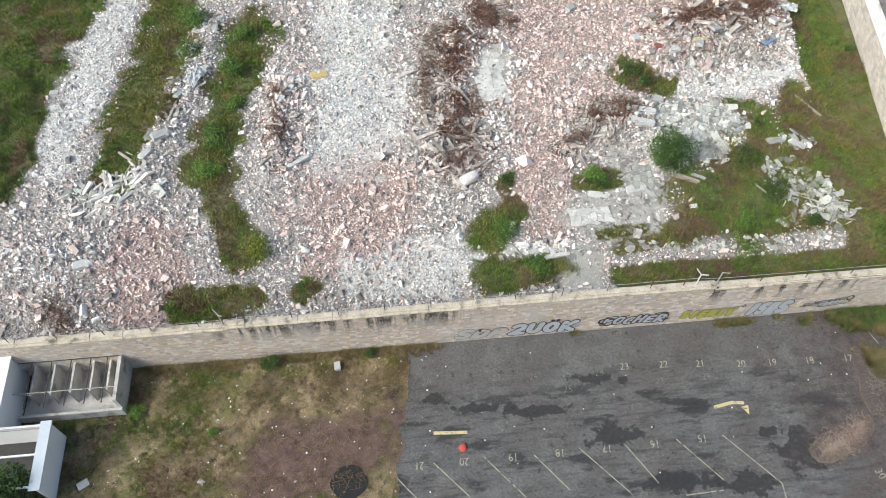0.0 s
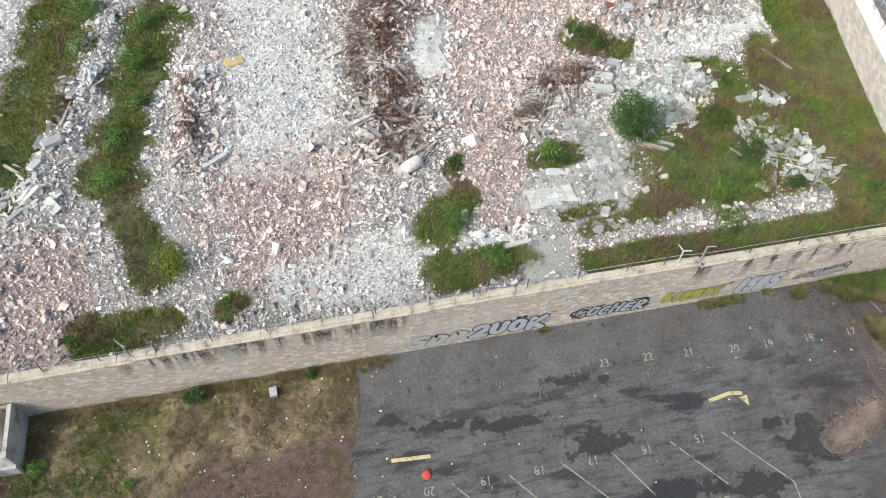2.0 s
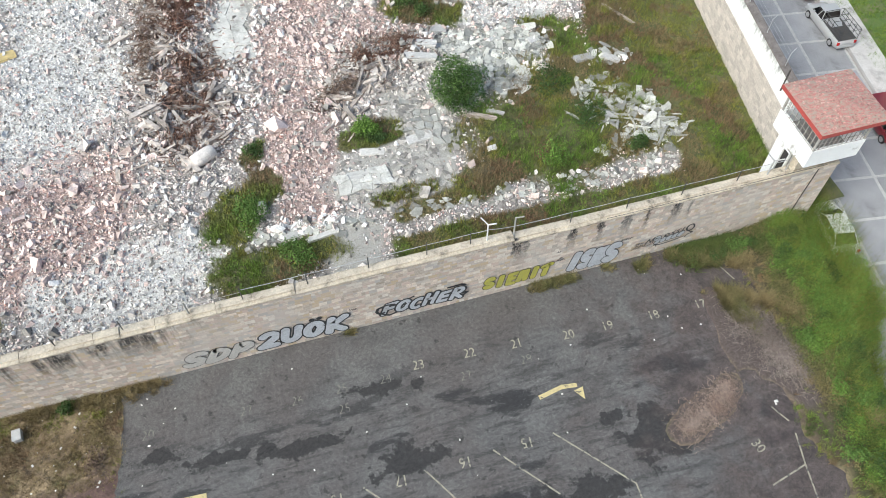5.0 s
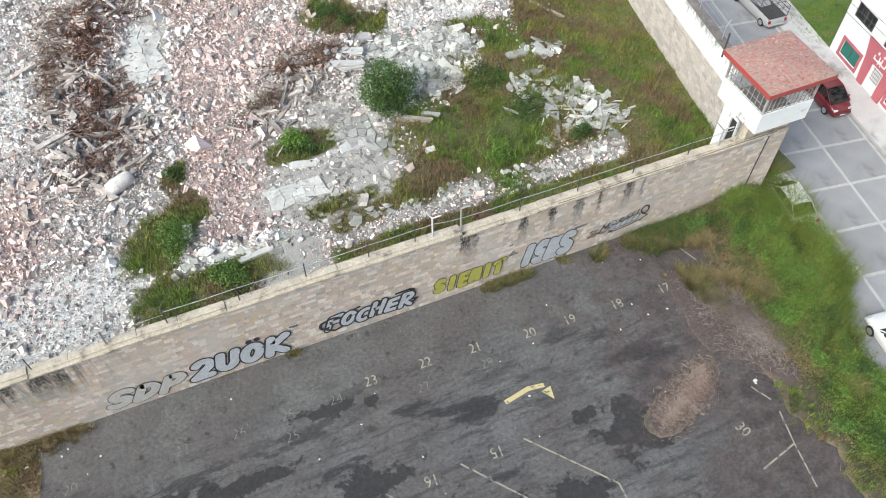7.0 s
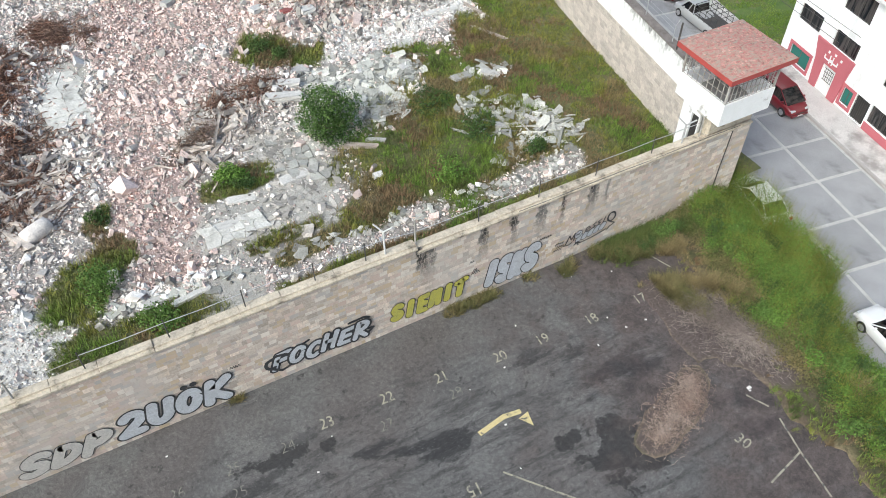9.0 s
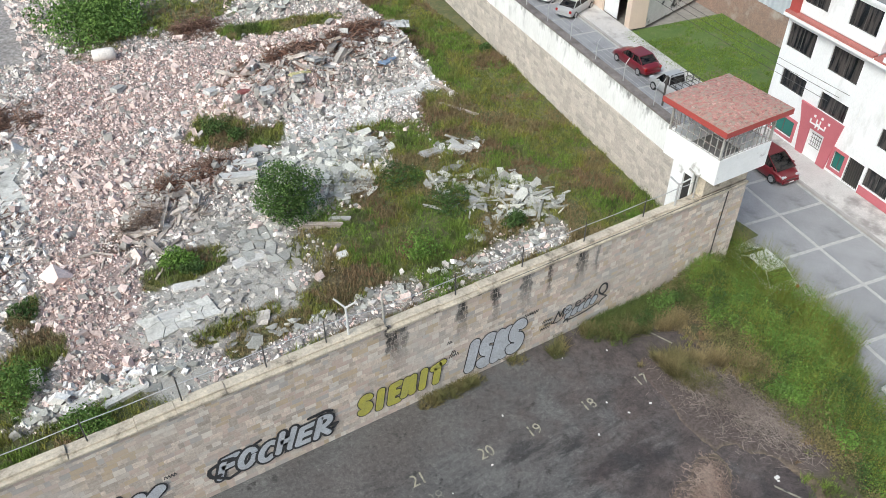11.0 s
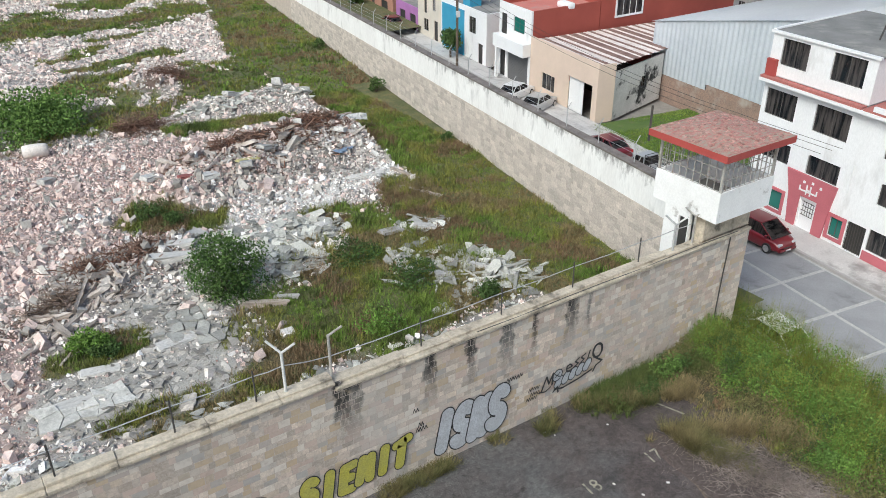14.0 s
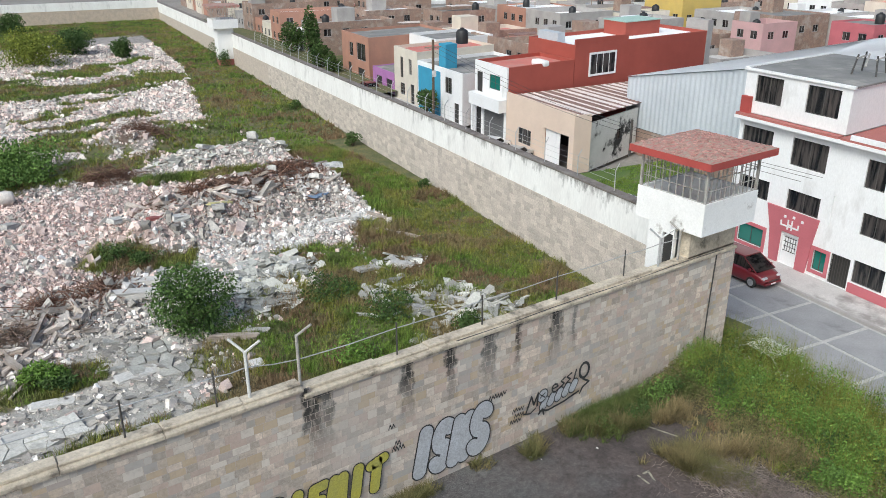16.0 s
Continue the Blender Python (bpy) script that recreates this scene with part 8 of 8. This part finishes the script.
        for s in (-1, 1):
            for z in (0.25, 0.55, 0.85):
                part("rack_rail", tubes(((s * hw * 0.9, b + 0.1, belt + z), (s * hw * 0.9, c0 - 0.05, belt + z), 0.022)), M_DARKIRON, rack)
    return t


P_RED, P_WHITE, P_SILVER, P_DARKRED = paint("red_car_paint", (0.15, 0.010, 0.016)), paint("white_car_paint", (0.78, 0.78, 0.78)), paint("silver_car_paint", (0.40, 0.40, 0.40)), paint("dark_red_car_paint", (0.16, 0.012, 0.02))
VAN = dict(L=4.2, W=1.75, H=1.6, cab=(-2.0, -1.75, 0.5, 1.55), hood=0.95, belt=0.98)
SEDAN = dict(L=4.3, W=1.7, H=1.42, cab=(-1.75, -1.05, 0.35, 1.1))
car("dark red compact van parked at the kerb", P_RED, SM @ pose(9.55, 7.3, STREET, 0, 0, 184), **VAN)
car("dark red sedan parked beside the lawn", P_DARKRED, SM @ pose(9.8, 23.0, STREET, 0, 0, 4), **SEDAN)
car("silver pickup with a dark load rack", P_SILVER, SM @ pose(9.9, 17.6, STREET, 0, 0, 6), L=4.9, W=1.75, H=1.62, cab=(0.15, 0.3, 1.05, 1.6), hood=0.98, belt=0.98, pickup=True, cat="pickup")
car("white sedan parked nose in before the houses", P_WHITE, SM @ pose(10.6, 38.0, STREET, 0, 0, -62), **SEDAN)
car("silver sedan parked nose in before the workshop", P_SILVER, SM @ pose(10.7, 34.2, STREET, 0, 0, -60), **SEDAN)
car("white car parked by the wall corner among weeds", P_WHITE, SM @ pose(2.2, -0.9, STREET, 0, 0, 0), **SEDAN)
car("white car parked along the weeds", P_WHITE, SM @ pose(2.75, -11.9, STREET, 0, 0, 2), **SEDAN)
car("dark car parked under the far houses", P_DARKRED, SM @ pose(11.2, 70.0, STREET, 0, 0, 0), **SEDAN)

# ---- small outbuildings of the waste lot ----
M_STALL = material("stall_concrete", (0.56, 0.54, 0.51), (0.42, 0.40, 0.37), 0.8, 0.9, 0.3, 12, stain=(0.20, 0.19, 0.17), stain_scale=0.8, stain_at=(0.55, 0.70))
t = thing("roofless_stalls", pose(0, 0, 0), "roofless grey concrete stalls with thin iron frames", "stalls")
part("front_wall", boxes((-28.6, -21.2, -3.7, -3.5, 0.0, 1.1)), M_STALL, t)
part("floor_slab", boxes((-28.6, -21.2, -3.5, -0.02, 0.0, 0.22)), M_STALL, t)
part("end_wall", boxes((-21.45, -21.2, -3.5, -0.02, 0.22, 2.5)), M_STALL, t)
for x in (-27.6, -26.2, -24.8, -23.4, -22.2):
    part("partition", boxes((x - 0.07, x + 0.07, -2.4, -0.02, 0.22, 1.9)), M_STALL, t)
    part("frame_bar", tubes(((x, -3.6, 2.5), (x, -0.05, 2.5), 0.04)), M_DARKIRON, t)
    part("frame_post", tubes(((x, -2.45, 0.2), (x, -2.45, 2.5), 0.035)), M_IRON, t)
part("frame_bar", tubes(((-28.6, -2.45, 2.5), (-21.3, -2.45, 2.5), 0.04)), M_IRON, t)
part("frame_bar", tubes(((-28.6, -0.06, 2.52), (-21.3, -0.06, 2.52), 0.04)), M_DARKIRON, t)
t = thing("white_shed", pose(0, 0, 0), "white rendered shed against the yard wall", "shed")
part("wall", boxes((-36, -28.75, -4.9, -0.02, 0, 3.6)), M_WHITE, t)
part("roof", boxes((-36.2, -28.55, -5.1, -0.02, 3.604, 3.75)), M_WHITE, t)
t = thing("open_shed", pose(0, 0, 0), "small pale shed with dark open front", "shed")
bm = bmesh.new()
wall_panel(bm, "x", -25.5, -25.3, -9.6, -5.0, 0, 2.9)
wall_panel(bm, "y", -5.2, -5.0, -31, -25.5, 0, 2.9)
part("wall", bm, M_WHITE, t)
# floor coloured near-black to give the open shed its inside shade
part("floor", boxes((-31, -25.5, -9.6, -5.2, 0.0, 0.2)), M_DOOR_SHADE, t)
for y in (-5.3, -7.2, -9.4):
    part("roof_beam", boxes((-31, -25.2, y - 0.06, y + 0.06, 2.95, 3.1)), M_WHITE if y != -5.3 else M_IRON, t)
part("roof_strip", boxes((-25.85, -25.1, -9.7, -4.9, 3.104, 3.2)), M_STEELBLUE, t)

# ---- the town behind ----
town = random.Random(23)
M_PALEPINK = material("faded_pink_plaster", (0.58, 0.36, 0.36), (0.50, 0.33, 0.32), 0.6, 0.85, 0.1, grit=0.06)
TOWN_WALLS = [M_BRICK, M_GREYWALL, M_BRICK, M_BRICK, M_CREAM, M_BRICK, M_ORANGE, M_WHITE, M_BRICK, M_GREYWALL, M_CREAM, M_BRICK, M_GREYWALL, M_WHITE, M_BRICK]
TOWN_ROOFS = [M_ROOFSHEET, M_WALKWAY, M_ROOFGREY, M_REDROOF2, M_ROOFGREY, M_WALKWAY, M_ROOFSHEET, M_ROOFGREY]


def tank(a, b, z, s=1.0):
    t = thing("water_tank", SM @ pose(a, b, z), "black plastic rooftop water tank", "water tank", "rooftop tanks")
    bm = bmesh.new()
    loft(bm, [[(r * s * math.cos(k * math.pi / 8), r * s * math.sin(k * math.pi / 8), h * s) for k in range(16)] for r, h in ((0.52, 0.0), (0.55, 0.1), (0.55, 0.95), (0.45, 1.15), (0.22, 1.25))])
    part("shell", bm, M_TANK, t, smooth=True)
    bm = bmesh.new()
    loft(bm, [[(r * s * math.cos(k * math.pi / 6), r * s * math.sin(k * math.pi / 6), h * s) for k in range(12)] for r, h in ((0.2, 1.252), (0.2, 1.33), (0.1, 1.36))])
    part("lid", bm, M_TANK, t)


def town_house(a, b, w, d, top, wall, roof, rooms=True):
    h = thing("town_house", SM, "flat-roofed house of the town with bare parapets", "house", "houses of the town")
    bm = bmesh.new()
    holes_b = [(b + 1.0 + 2.6 * k, b + 2.3 + 2.6 * k, z, z + 1.2) for k in range(int(d / 2.9)) for z in ([0.2, 2.9] if top > 4.4 else [0.2]) if z + 1.2 < top - 0.5]
    holes_a = [(a + 1.2 + 3.0 * k, a + 2.4 + 3.0 * k, z, z + 1.1) for k in range(int(w / 3.4)) for z in ([2.9] if top > 4.4 else [0.3]) if z + 1.1 < top - 0.5]
    wall_panel(bm, "x", a, a + 0.2, b, b + d, -1.2, top, holes_b)
    wall_panel(bm, "y", b, b + 0.2, a + 0.2, a + w, -1.2, top, holes_a)
    part("wall", bm, wall, h)
    part("back_wall", boxes((a + w - 0.2, a + w, b + 0.2, b + d, -1.2, top), (a + 0.2, a + w - 0.2, b + d - 0.2, b + d, -1.2, top)), wall, h)
    par = town.choice((0.25, 0.5, 0.9))
    part("roof", boxes((a + 0.2, a + w - 0.2, b + 0.2, b + d - 0.2, top - par - 0.15, top - par)), roof, h)
    for o in holes_b:
        pane(h, a + 0.08, *o, frame_mat=M_GALV)
    for o in holes_a:
        pane(h, b + 0.08, *o, frame_mat=M_GALV, axis="y")
    if town.random() < 0.55:
        s = town.uniform(2.0, 3.2)
        aa, bb = a + town.uniform(0.6, max(0.7, w - s - 0.6)), b + d - s - 0.4
        part("stair_house", boxes((aa, aa + s, bb, bb + s, top - par, top - par + 2.2)), town.choice((M_BRICK, wall, M_GREYWALL)), h)
    if town.random() < 0.7:
        tank(a + town.uniform(0.8, w - 0.8), b + town.uniform(0.8, max(0.9, d * 0.5)), top - par, town.uniform(0.9, 1.2))
    if town.random() < 0.3:
        aa, bb = a + town.uniform(0.5, w * 0.5), b + town.uniform(0.5, d * 0.5)
        part("sheet_cover", boxes((aa, aa + w * 0.4, bb, bb + d * 0.35, top - par + 0.9, top - par + 0.94)), town.choice((M_ROOFSHEET, M_RUSTSHEET, M_PALESHEET)), h)
        part("sheet_prop", boxes((aa + 0.1, aa + 0.2, bb + 0.1, bb + 0.2, top - par, top - par + 0.896), (aa + w * 0.4 - 0.2, aa + w * 0.4 - 0.1, bb + 0.1, bb + 0.2, top - par, top - par + 0.896), (aa + 0.1, aa + 0.2, bb + d * 0.35 - 0.2, bb + d * 0.35 - 0.1, top - par, top - par + 0.896)), M_WOOD, h)


SPECIAL = ((77, 87, 9, 10, 8.0, M_YELLOWW), (69.5, 62, 7, 6, 5.2, M_PALEPINK), (80, 52, 7, 7, 5.4, M_PINK))
for a, b, w, d, top, wall in SPECIAL:
    town_house(a, b, w, d, top, wall, M_ROOFGREY)
col0 = F + 14.2
for i in range(10):
    a = col0 + i * 11.0 + (i // 2) * 3.0
    b = (56.0, 58.0, 45.0, 45.0)[i] if i < 4 else 20.0
    while b < 215:
        d, w = town.uniform(6.5, 10.5), 10.6
        if town.random() < 0.95 and not any(a < s[0] + s[2] and s[0] < a + w and b < s[1] + s[3] and s[1] < b + d for s in SPECIAL):
            top = town.choice((2.4, 2.6, 3.0, 5.0, 5.3, 5.6, 4.2))
            wall = town.choice(TOWN_WALLS[:6] if i < 2 else TOWN_WALLS)
            town_house(a, b, w, d - 0.1, top, wall, town.choice(TOWN_ROOFS))
        b += d
b = 96.0
while b < 215:
    d = town.uniform(6, 9)
    town_house(F + town.uniform(0, 0.6), b, 13.0, d - 0.1, town.choice((2.6, 5.0, 5.4)), town.choice(TOWN_WALLS), town.choice(TOWN_ROOFS))
    b += d
tank(F + 3.0, 54.0, 6.6, 1.2)
tank(F + 18.5, 49.6, 5.2, 1.3)


# ---- street furniture: pole, wires, trees ----
t = thing("utility_pole", SM @ pose(10.1, 49.2, STREET), "dark wooden utility pole beside the houses", "pole")
part("shaft", tubes(((0, 0, 0), (0, 0, 8.8), 0.13), n=10), M_BARK, t)
part("crossarm", boxes((-0.9, 0.9, -0.05, 0.05, 8.0, 8.12)), M_WOOD, t)
part("lamp_box", soft_box(-0.2, 0.2, -0.3, -0.1, 5.2, 5.8), M_POSTWHITE, t)
wires = thing("overhead_cable", SM, "thin overhead cables sagging along the street", "cable")
for off, z in ((-0.8, 7.15), (0.0, 7.2), (0.8, 7.15)):
    pts = [(10.1 + off + (1.4 if k else 0) * (1 - k / 8) * 0, 49.2 - 45 * k / 8, z - 1.1 * math.sin(math.pi * k / 8) - 1.5 * k / 8) for k in range(9)]
    part("cable_run", polytube(pts, 0.014, 4), M_DARKIRON, wires)


def tree(a, b, h, r, n, label):
    t = thing("street_tree", SM @ pose(a, b, STREET), label, "tree")
    bm = bmesh.new()
    tube(bm, (0, 0, -0.1), (0.1, 0, h * 0.55), 0.16, 8, 0.09)
    for k in range(6):
        an = k * 1.05
        tube(bm, (0.05, 0, h * (0.28 + 0.05 * k)), (r * 0.7 * math.cos(an), r * 0.7 * math.sin(an), h * (0.48 + 0.06 * k)), 0.07, 5, 0.02)
    part("trunk", bm, M_BARK, t)
    v, f = leaves(n, (0, 0, h * 0.6), (r, r, h * 0.42), gen, 0.3, 16)
    ob = new("crown", mesh_from("crown", v, f, M_LEAF))
    ob.parent = t


tree(9.8, 88.0, 9.0, 1.5, 2600, "tall dark green street tree")
tree(10.4, 86.0, 4.6, 1.5, 1800, "broad dark green street tree")
tree(10.6, 81.5, 3.6, 1.2, 1300, "broad dark green street tree")
tree(11.2, 103.0, 6.0, 2.6, 2400, "dark green tree before far houses")
tree(11.2, 53.2, 3.2, 1.3, 1300, "small dark palm-like shrub by the blue house")
t = thing("tank_stand", SM @ pose(17.2, 7.2, 10.12, 0, 0, 20), "rusty iron tank frame on the flat roof", "frame")
for x, y in ((-0.7, -0.5), (0.7, -0.5), (-0.7, 0.5), (0.7, 0.5)):
    part("leg", tubes(((x * 1.3, y * 1.3, 0), (x, y, 1.1), 0.05)), M_DARKIRON, t)
part("top_bar", tubes(((-0.8, -0.5, 0.9), (0.8, -0.5, 0.9), 0.05), ((-0.8, 0.5, 0.9), (0.8, 0.5, 0.9), 0.05), ((-0.9, 0, 0.5), (0.6, 0.3, 1.0), 0.06)), M_IRON, t)
t = thing("rooftop_bucket", SM @ pose(17.8, 5.6, 10.12), "pale plastic container on the flat roof", "container")
part("shell", soft_box(-0.45, 0.45, -0.35, 0.35, 0, 0.45, 0.12), M_WHITE, t)
t = thing("rooftop_tank", SM @ pose(F + 4.6, 41.2, 5.852), "white plastic tank lying on the red roof", "water tank")
part("shell", soft_box(-0.5, 0.5, -0.9, 0.9, 0, 0.6, 0.25), M_WHITE, t)

# ---- masonry blocks of the yard wall: the nearest as pieces, the rest joined ----
def stained_stone(name, single):
    """Cut stone with the dark water stains that run down from the coping."""
    m = material(name, (0.60, 0.515, 0.435), (0.47, 0.41, 0.35), 0.9, 0.92, 0.6, 9, **({"single": 0.28} if single else {"island": 0.28}))
    n, l = m.node_tree.nodes, m.node_tree.links
    bsdf = n["Principled BSDF"]
    src = bsdf.inputs["Base Color"].links[0].from_socket
    pos = n.new("ShaderNodeNewGeometry").outputs["Position"]
    mp = n.new("ShaderNodeMapping")
    mp.inputs["Scale"].default_value = (1, 0.2, 0.10)
    l.new(pos, mp.inputs["Vector"])
    sep = n.new("ShaderNodeSeparateXYZ")
    l.new(pos, sep.inputs[0])
    rnd = n.new("ShaderNodeObjectInfo").outputs["Random"] if single else n.new("ShaderNodeNewGeometry").outputs["Random Per Island"]
    wn_ = n.new("ShaderNodeTexWhiteNoise")
    wn_.noise_dimensions = "1D"
    l.new(rnd, wn_.inputs["W"])
    two = n.new("ShaderNodeSeparateColor")
    l.new(wn_.outputs["Color"], two.inputs[0])
    src = mix_node(n, l, ramp_node(n, l, wn_.outputs["Value"], 0.62, 0.85, 0, 0.75), src, (0.53, 0.41, 0.35))
    src = mix_node(n, l, ramp_node(n, l, wn_.outputs["Value"], 0.24, 0.05, 0, 0.85), src, (0.68, 0.63, 0.56))
    src = mix_node(n, l, ramp_node(n, l, two.outputs[1], 0.80, 0.92, 0, 0.8), src, (0.50, 0.39, 0.255))
    src = mix_node(n, l, ramp_node(n, l, two.outputs[2], 0.80, 0.95, 0, 0.75), src, (0.40, 0.385, 0.37))
    src = mix_node(n, l, ramp_node(n, l, noise_node(n, l, pos, 3.5, 6, 0.7), 0.50, 0.68, 0, 0.45), src, (0.36, 0.30, 0.25))
    drip = ramp_node(n, l, noise_node(n, l, mp.outputs[0], 1.3, 4, 0.6), 0.43, 0.54)
    left = ramp_node(n, l, sep.outputs["X"], 6.5, 4.0)

    def calc(op, a, b):
        k = n.new("ShaderNodeMath")
        k.operation = op
        for sock, v in zip(k.inputs, (a, b)):
            if isinstance(v, (int, float)):
                sock.default_value = v
            else:
                l.new(v, sock)
        return k.outputs[0]

    drip = calc("MULTIPLY", calc("MULTIPLY", drip, left), ramp_node(n, l, sep.outputs["X"], -14.5, -13.0, 0.12, 1.0))
    wander = ramp_node(n, l, noise_node(n, l, pos, 2.2, 3, 0.6), 0.3, 0.7, -0.16, 0.16)
    for xs_, half in ((23.1, 0.36), (22.6, 0.16), (26.05, 0.24), (27.8, 0.20), (29.4, 0.30), (30.7, 0.12), (32.5, 0.28), (33.4, 0.12)):
        off = calc("ABSOLUTE", calc("ADD", calc("SUBTRACT", sep.outputs["X"], xs_), wander), 0)
        drip = calc("MAXIMUM", drip, ramp_node(n, l, off, half + 0.06, half - 0.06))
    mp2 = n.new("ShaderNodeMapping")
    mp2.inputs["Scale"].default_value = (1, 1, 0.5)
    l.new(pos, mp2.inputs["Vector"])
    spots = ramp_node(n, l, noise_node(n, l, mp2.outputs[0], 3.4, 6, 0.72), 0.34, 0.52, 0.25, 1.0)
    reach = ramp_node(n, l, sep.outputs["Z"], 2.6, 4.5)
    k1 = n.new("ShaderNodeMath")
    k1.operation = "MULTIPLY"
    l.new(drip, k1.inputs[0])
    l.new(reach, k1.inputs[1])
    k2 = n.new("ShaderNodeMath")
    k2.operation = "MULTIPLY"
    l.new(k1.outputs[0], k2.inputs[0])
    l.new(spots, k2.inputs[1])
    col = mix_node(n, l, k2.outputs[0], src, (0.045, 0.042, 0.038))
    damp = ramp_node(n, l, noise_node(n, l, mp2.outputs[0], 0.35, 4, 0.6), 0.5, 0.7, 0, 0.55)
    col = mix_node(n, l, damp, col, (0.50, 0.475, 0.44))
    l.new(col, bsdf.inputs["Base Color"])
    return m


M_WALLBLOCK, M_WALLPIECE = stained_stone("stained_cut_stone", False), stained_stone("stained_cut_stone_piece", True)
rng = random.Random(9)
cells = list(courses(-46, W_RIGHT, -0.25, 5.4, lambda u: front_top(u) - 0.012, rng))
near = [c for c in cells if 23.0 <= c[0] <= 29.0 and 1.5 < c[2]][:300]
keep = set(near)
stones = new("masonry", block_mesh("masonry", [c for c in cells if c not in keep], rng, M_WALLBLOCK))
stones.parent = front
tagged(stones, "coursed pale cut stone blocks with water stains", kind="stuff")
for u0, u1, z0, z1 in near:
    w, hgt = u1 - u0 - 0.012, z1 - z0 - 0.012
    me_b = block_mesh("stone_block", [(-w / 2 - 0.006, w / 2 + 0.006, -hgt / 2 - 0.006, hgt / 2 + 0.006)], rng, M_WALLPIECE)
    ob = new("stone_block", me_b)
    ob.location = ((u0 + u1) / 2, 0, (z0 + z1) / 2)
    ob.parent = front
# side wall face: turn the courses so that they look along -a
cells = list(courses(0.7, 75, -0.2, 3.7, lambda u: side_line(u) - 0.01, rng, (0.4, 0.75), (0.27, 0.36)))
ms = block_mesh("masonry", cells, rng, material("side_cut_stone", (0.57, 0.51, 0.45), (0.47, 0.425, 0.375), 1.1, 0.92, 0.6, 9, island=0.17))
v = np.empty(len(ms.vertices) * 3, np.float32)
ms.vertices.foreach_get("co", v)
v = v.reshape(-1, 3)
v = np.stack([v[:, 1], v[:, 0], v[:, 2]], -1)
ms.vertices.foreach_set("co", v.ravel())
ms.flip_normals()
ob = new("masonry", ms)
ob.parent = side
tagged(ob, "coursed pale cut stone blocks", kind="stuff")

# ---- street slabs ----
sl = random.Random(3)
slab_meshes = {}
for i in range(3):
    for j in range(-16, 28):
        a0, a1 = 0.66 + i * 3.28, 0.66 + i * 3.28 + 3.06
        b0, b1 = -0.2 + j * 3.35, -0.2 + j * 3.35 + 3.13
        if i == 0 and j < -1:
            a0 = 1.2
        key = round(a1 - a0, 2)
        if key not in slab_meshes:
            bm = soft_box(-(a1 - a0) / 2, (a1 - a0) / 2, -1.565, 1.565, -0.2, 0.0, 0.012)
            mm = bpy.data.meshes.new("road_slab")
            bm.to_mesh(mm)
            bm.free()
            mm.materials.append(M_CONC)
            slab_meshes[key] = mm
        ob = new("road_slab", slab_meshes[key])
        ob.parent = street
        ob.location = ((a0 + a1) / 2, (b0 + b1) / 2, STREET + sl.uniform(-0.003, 0.003))
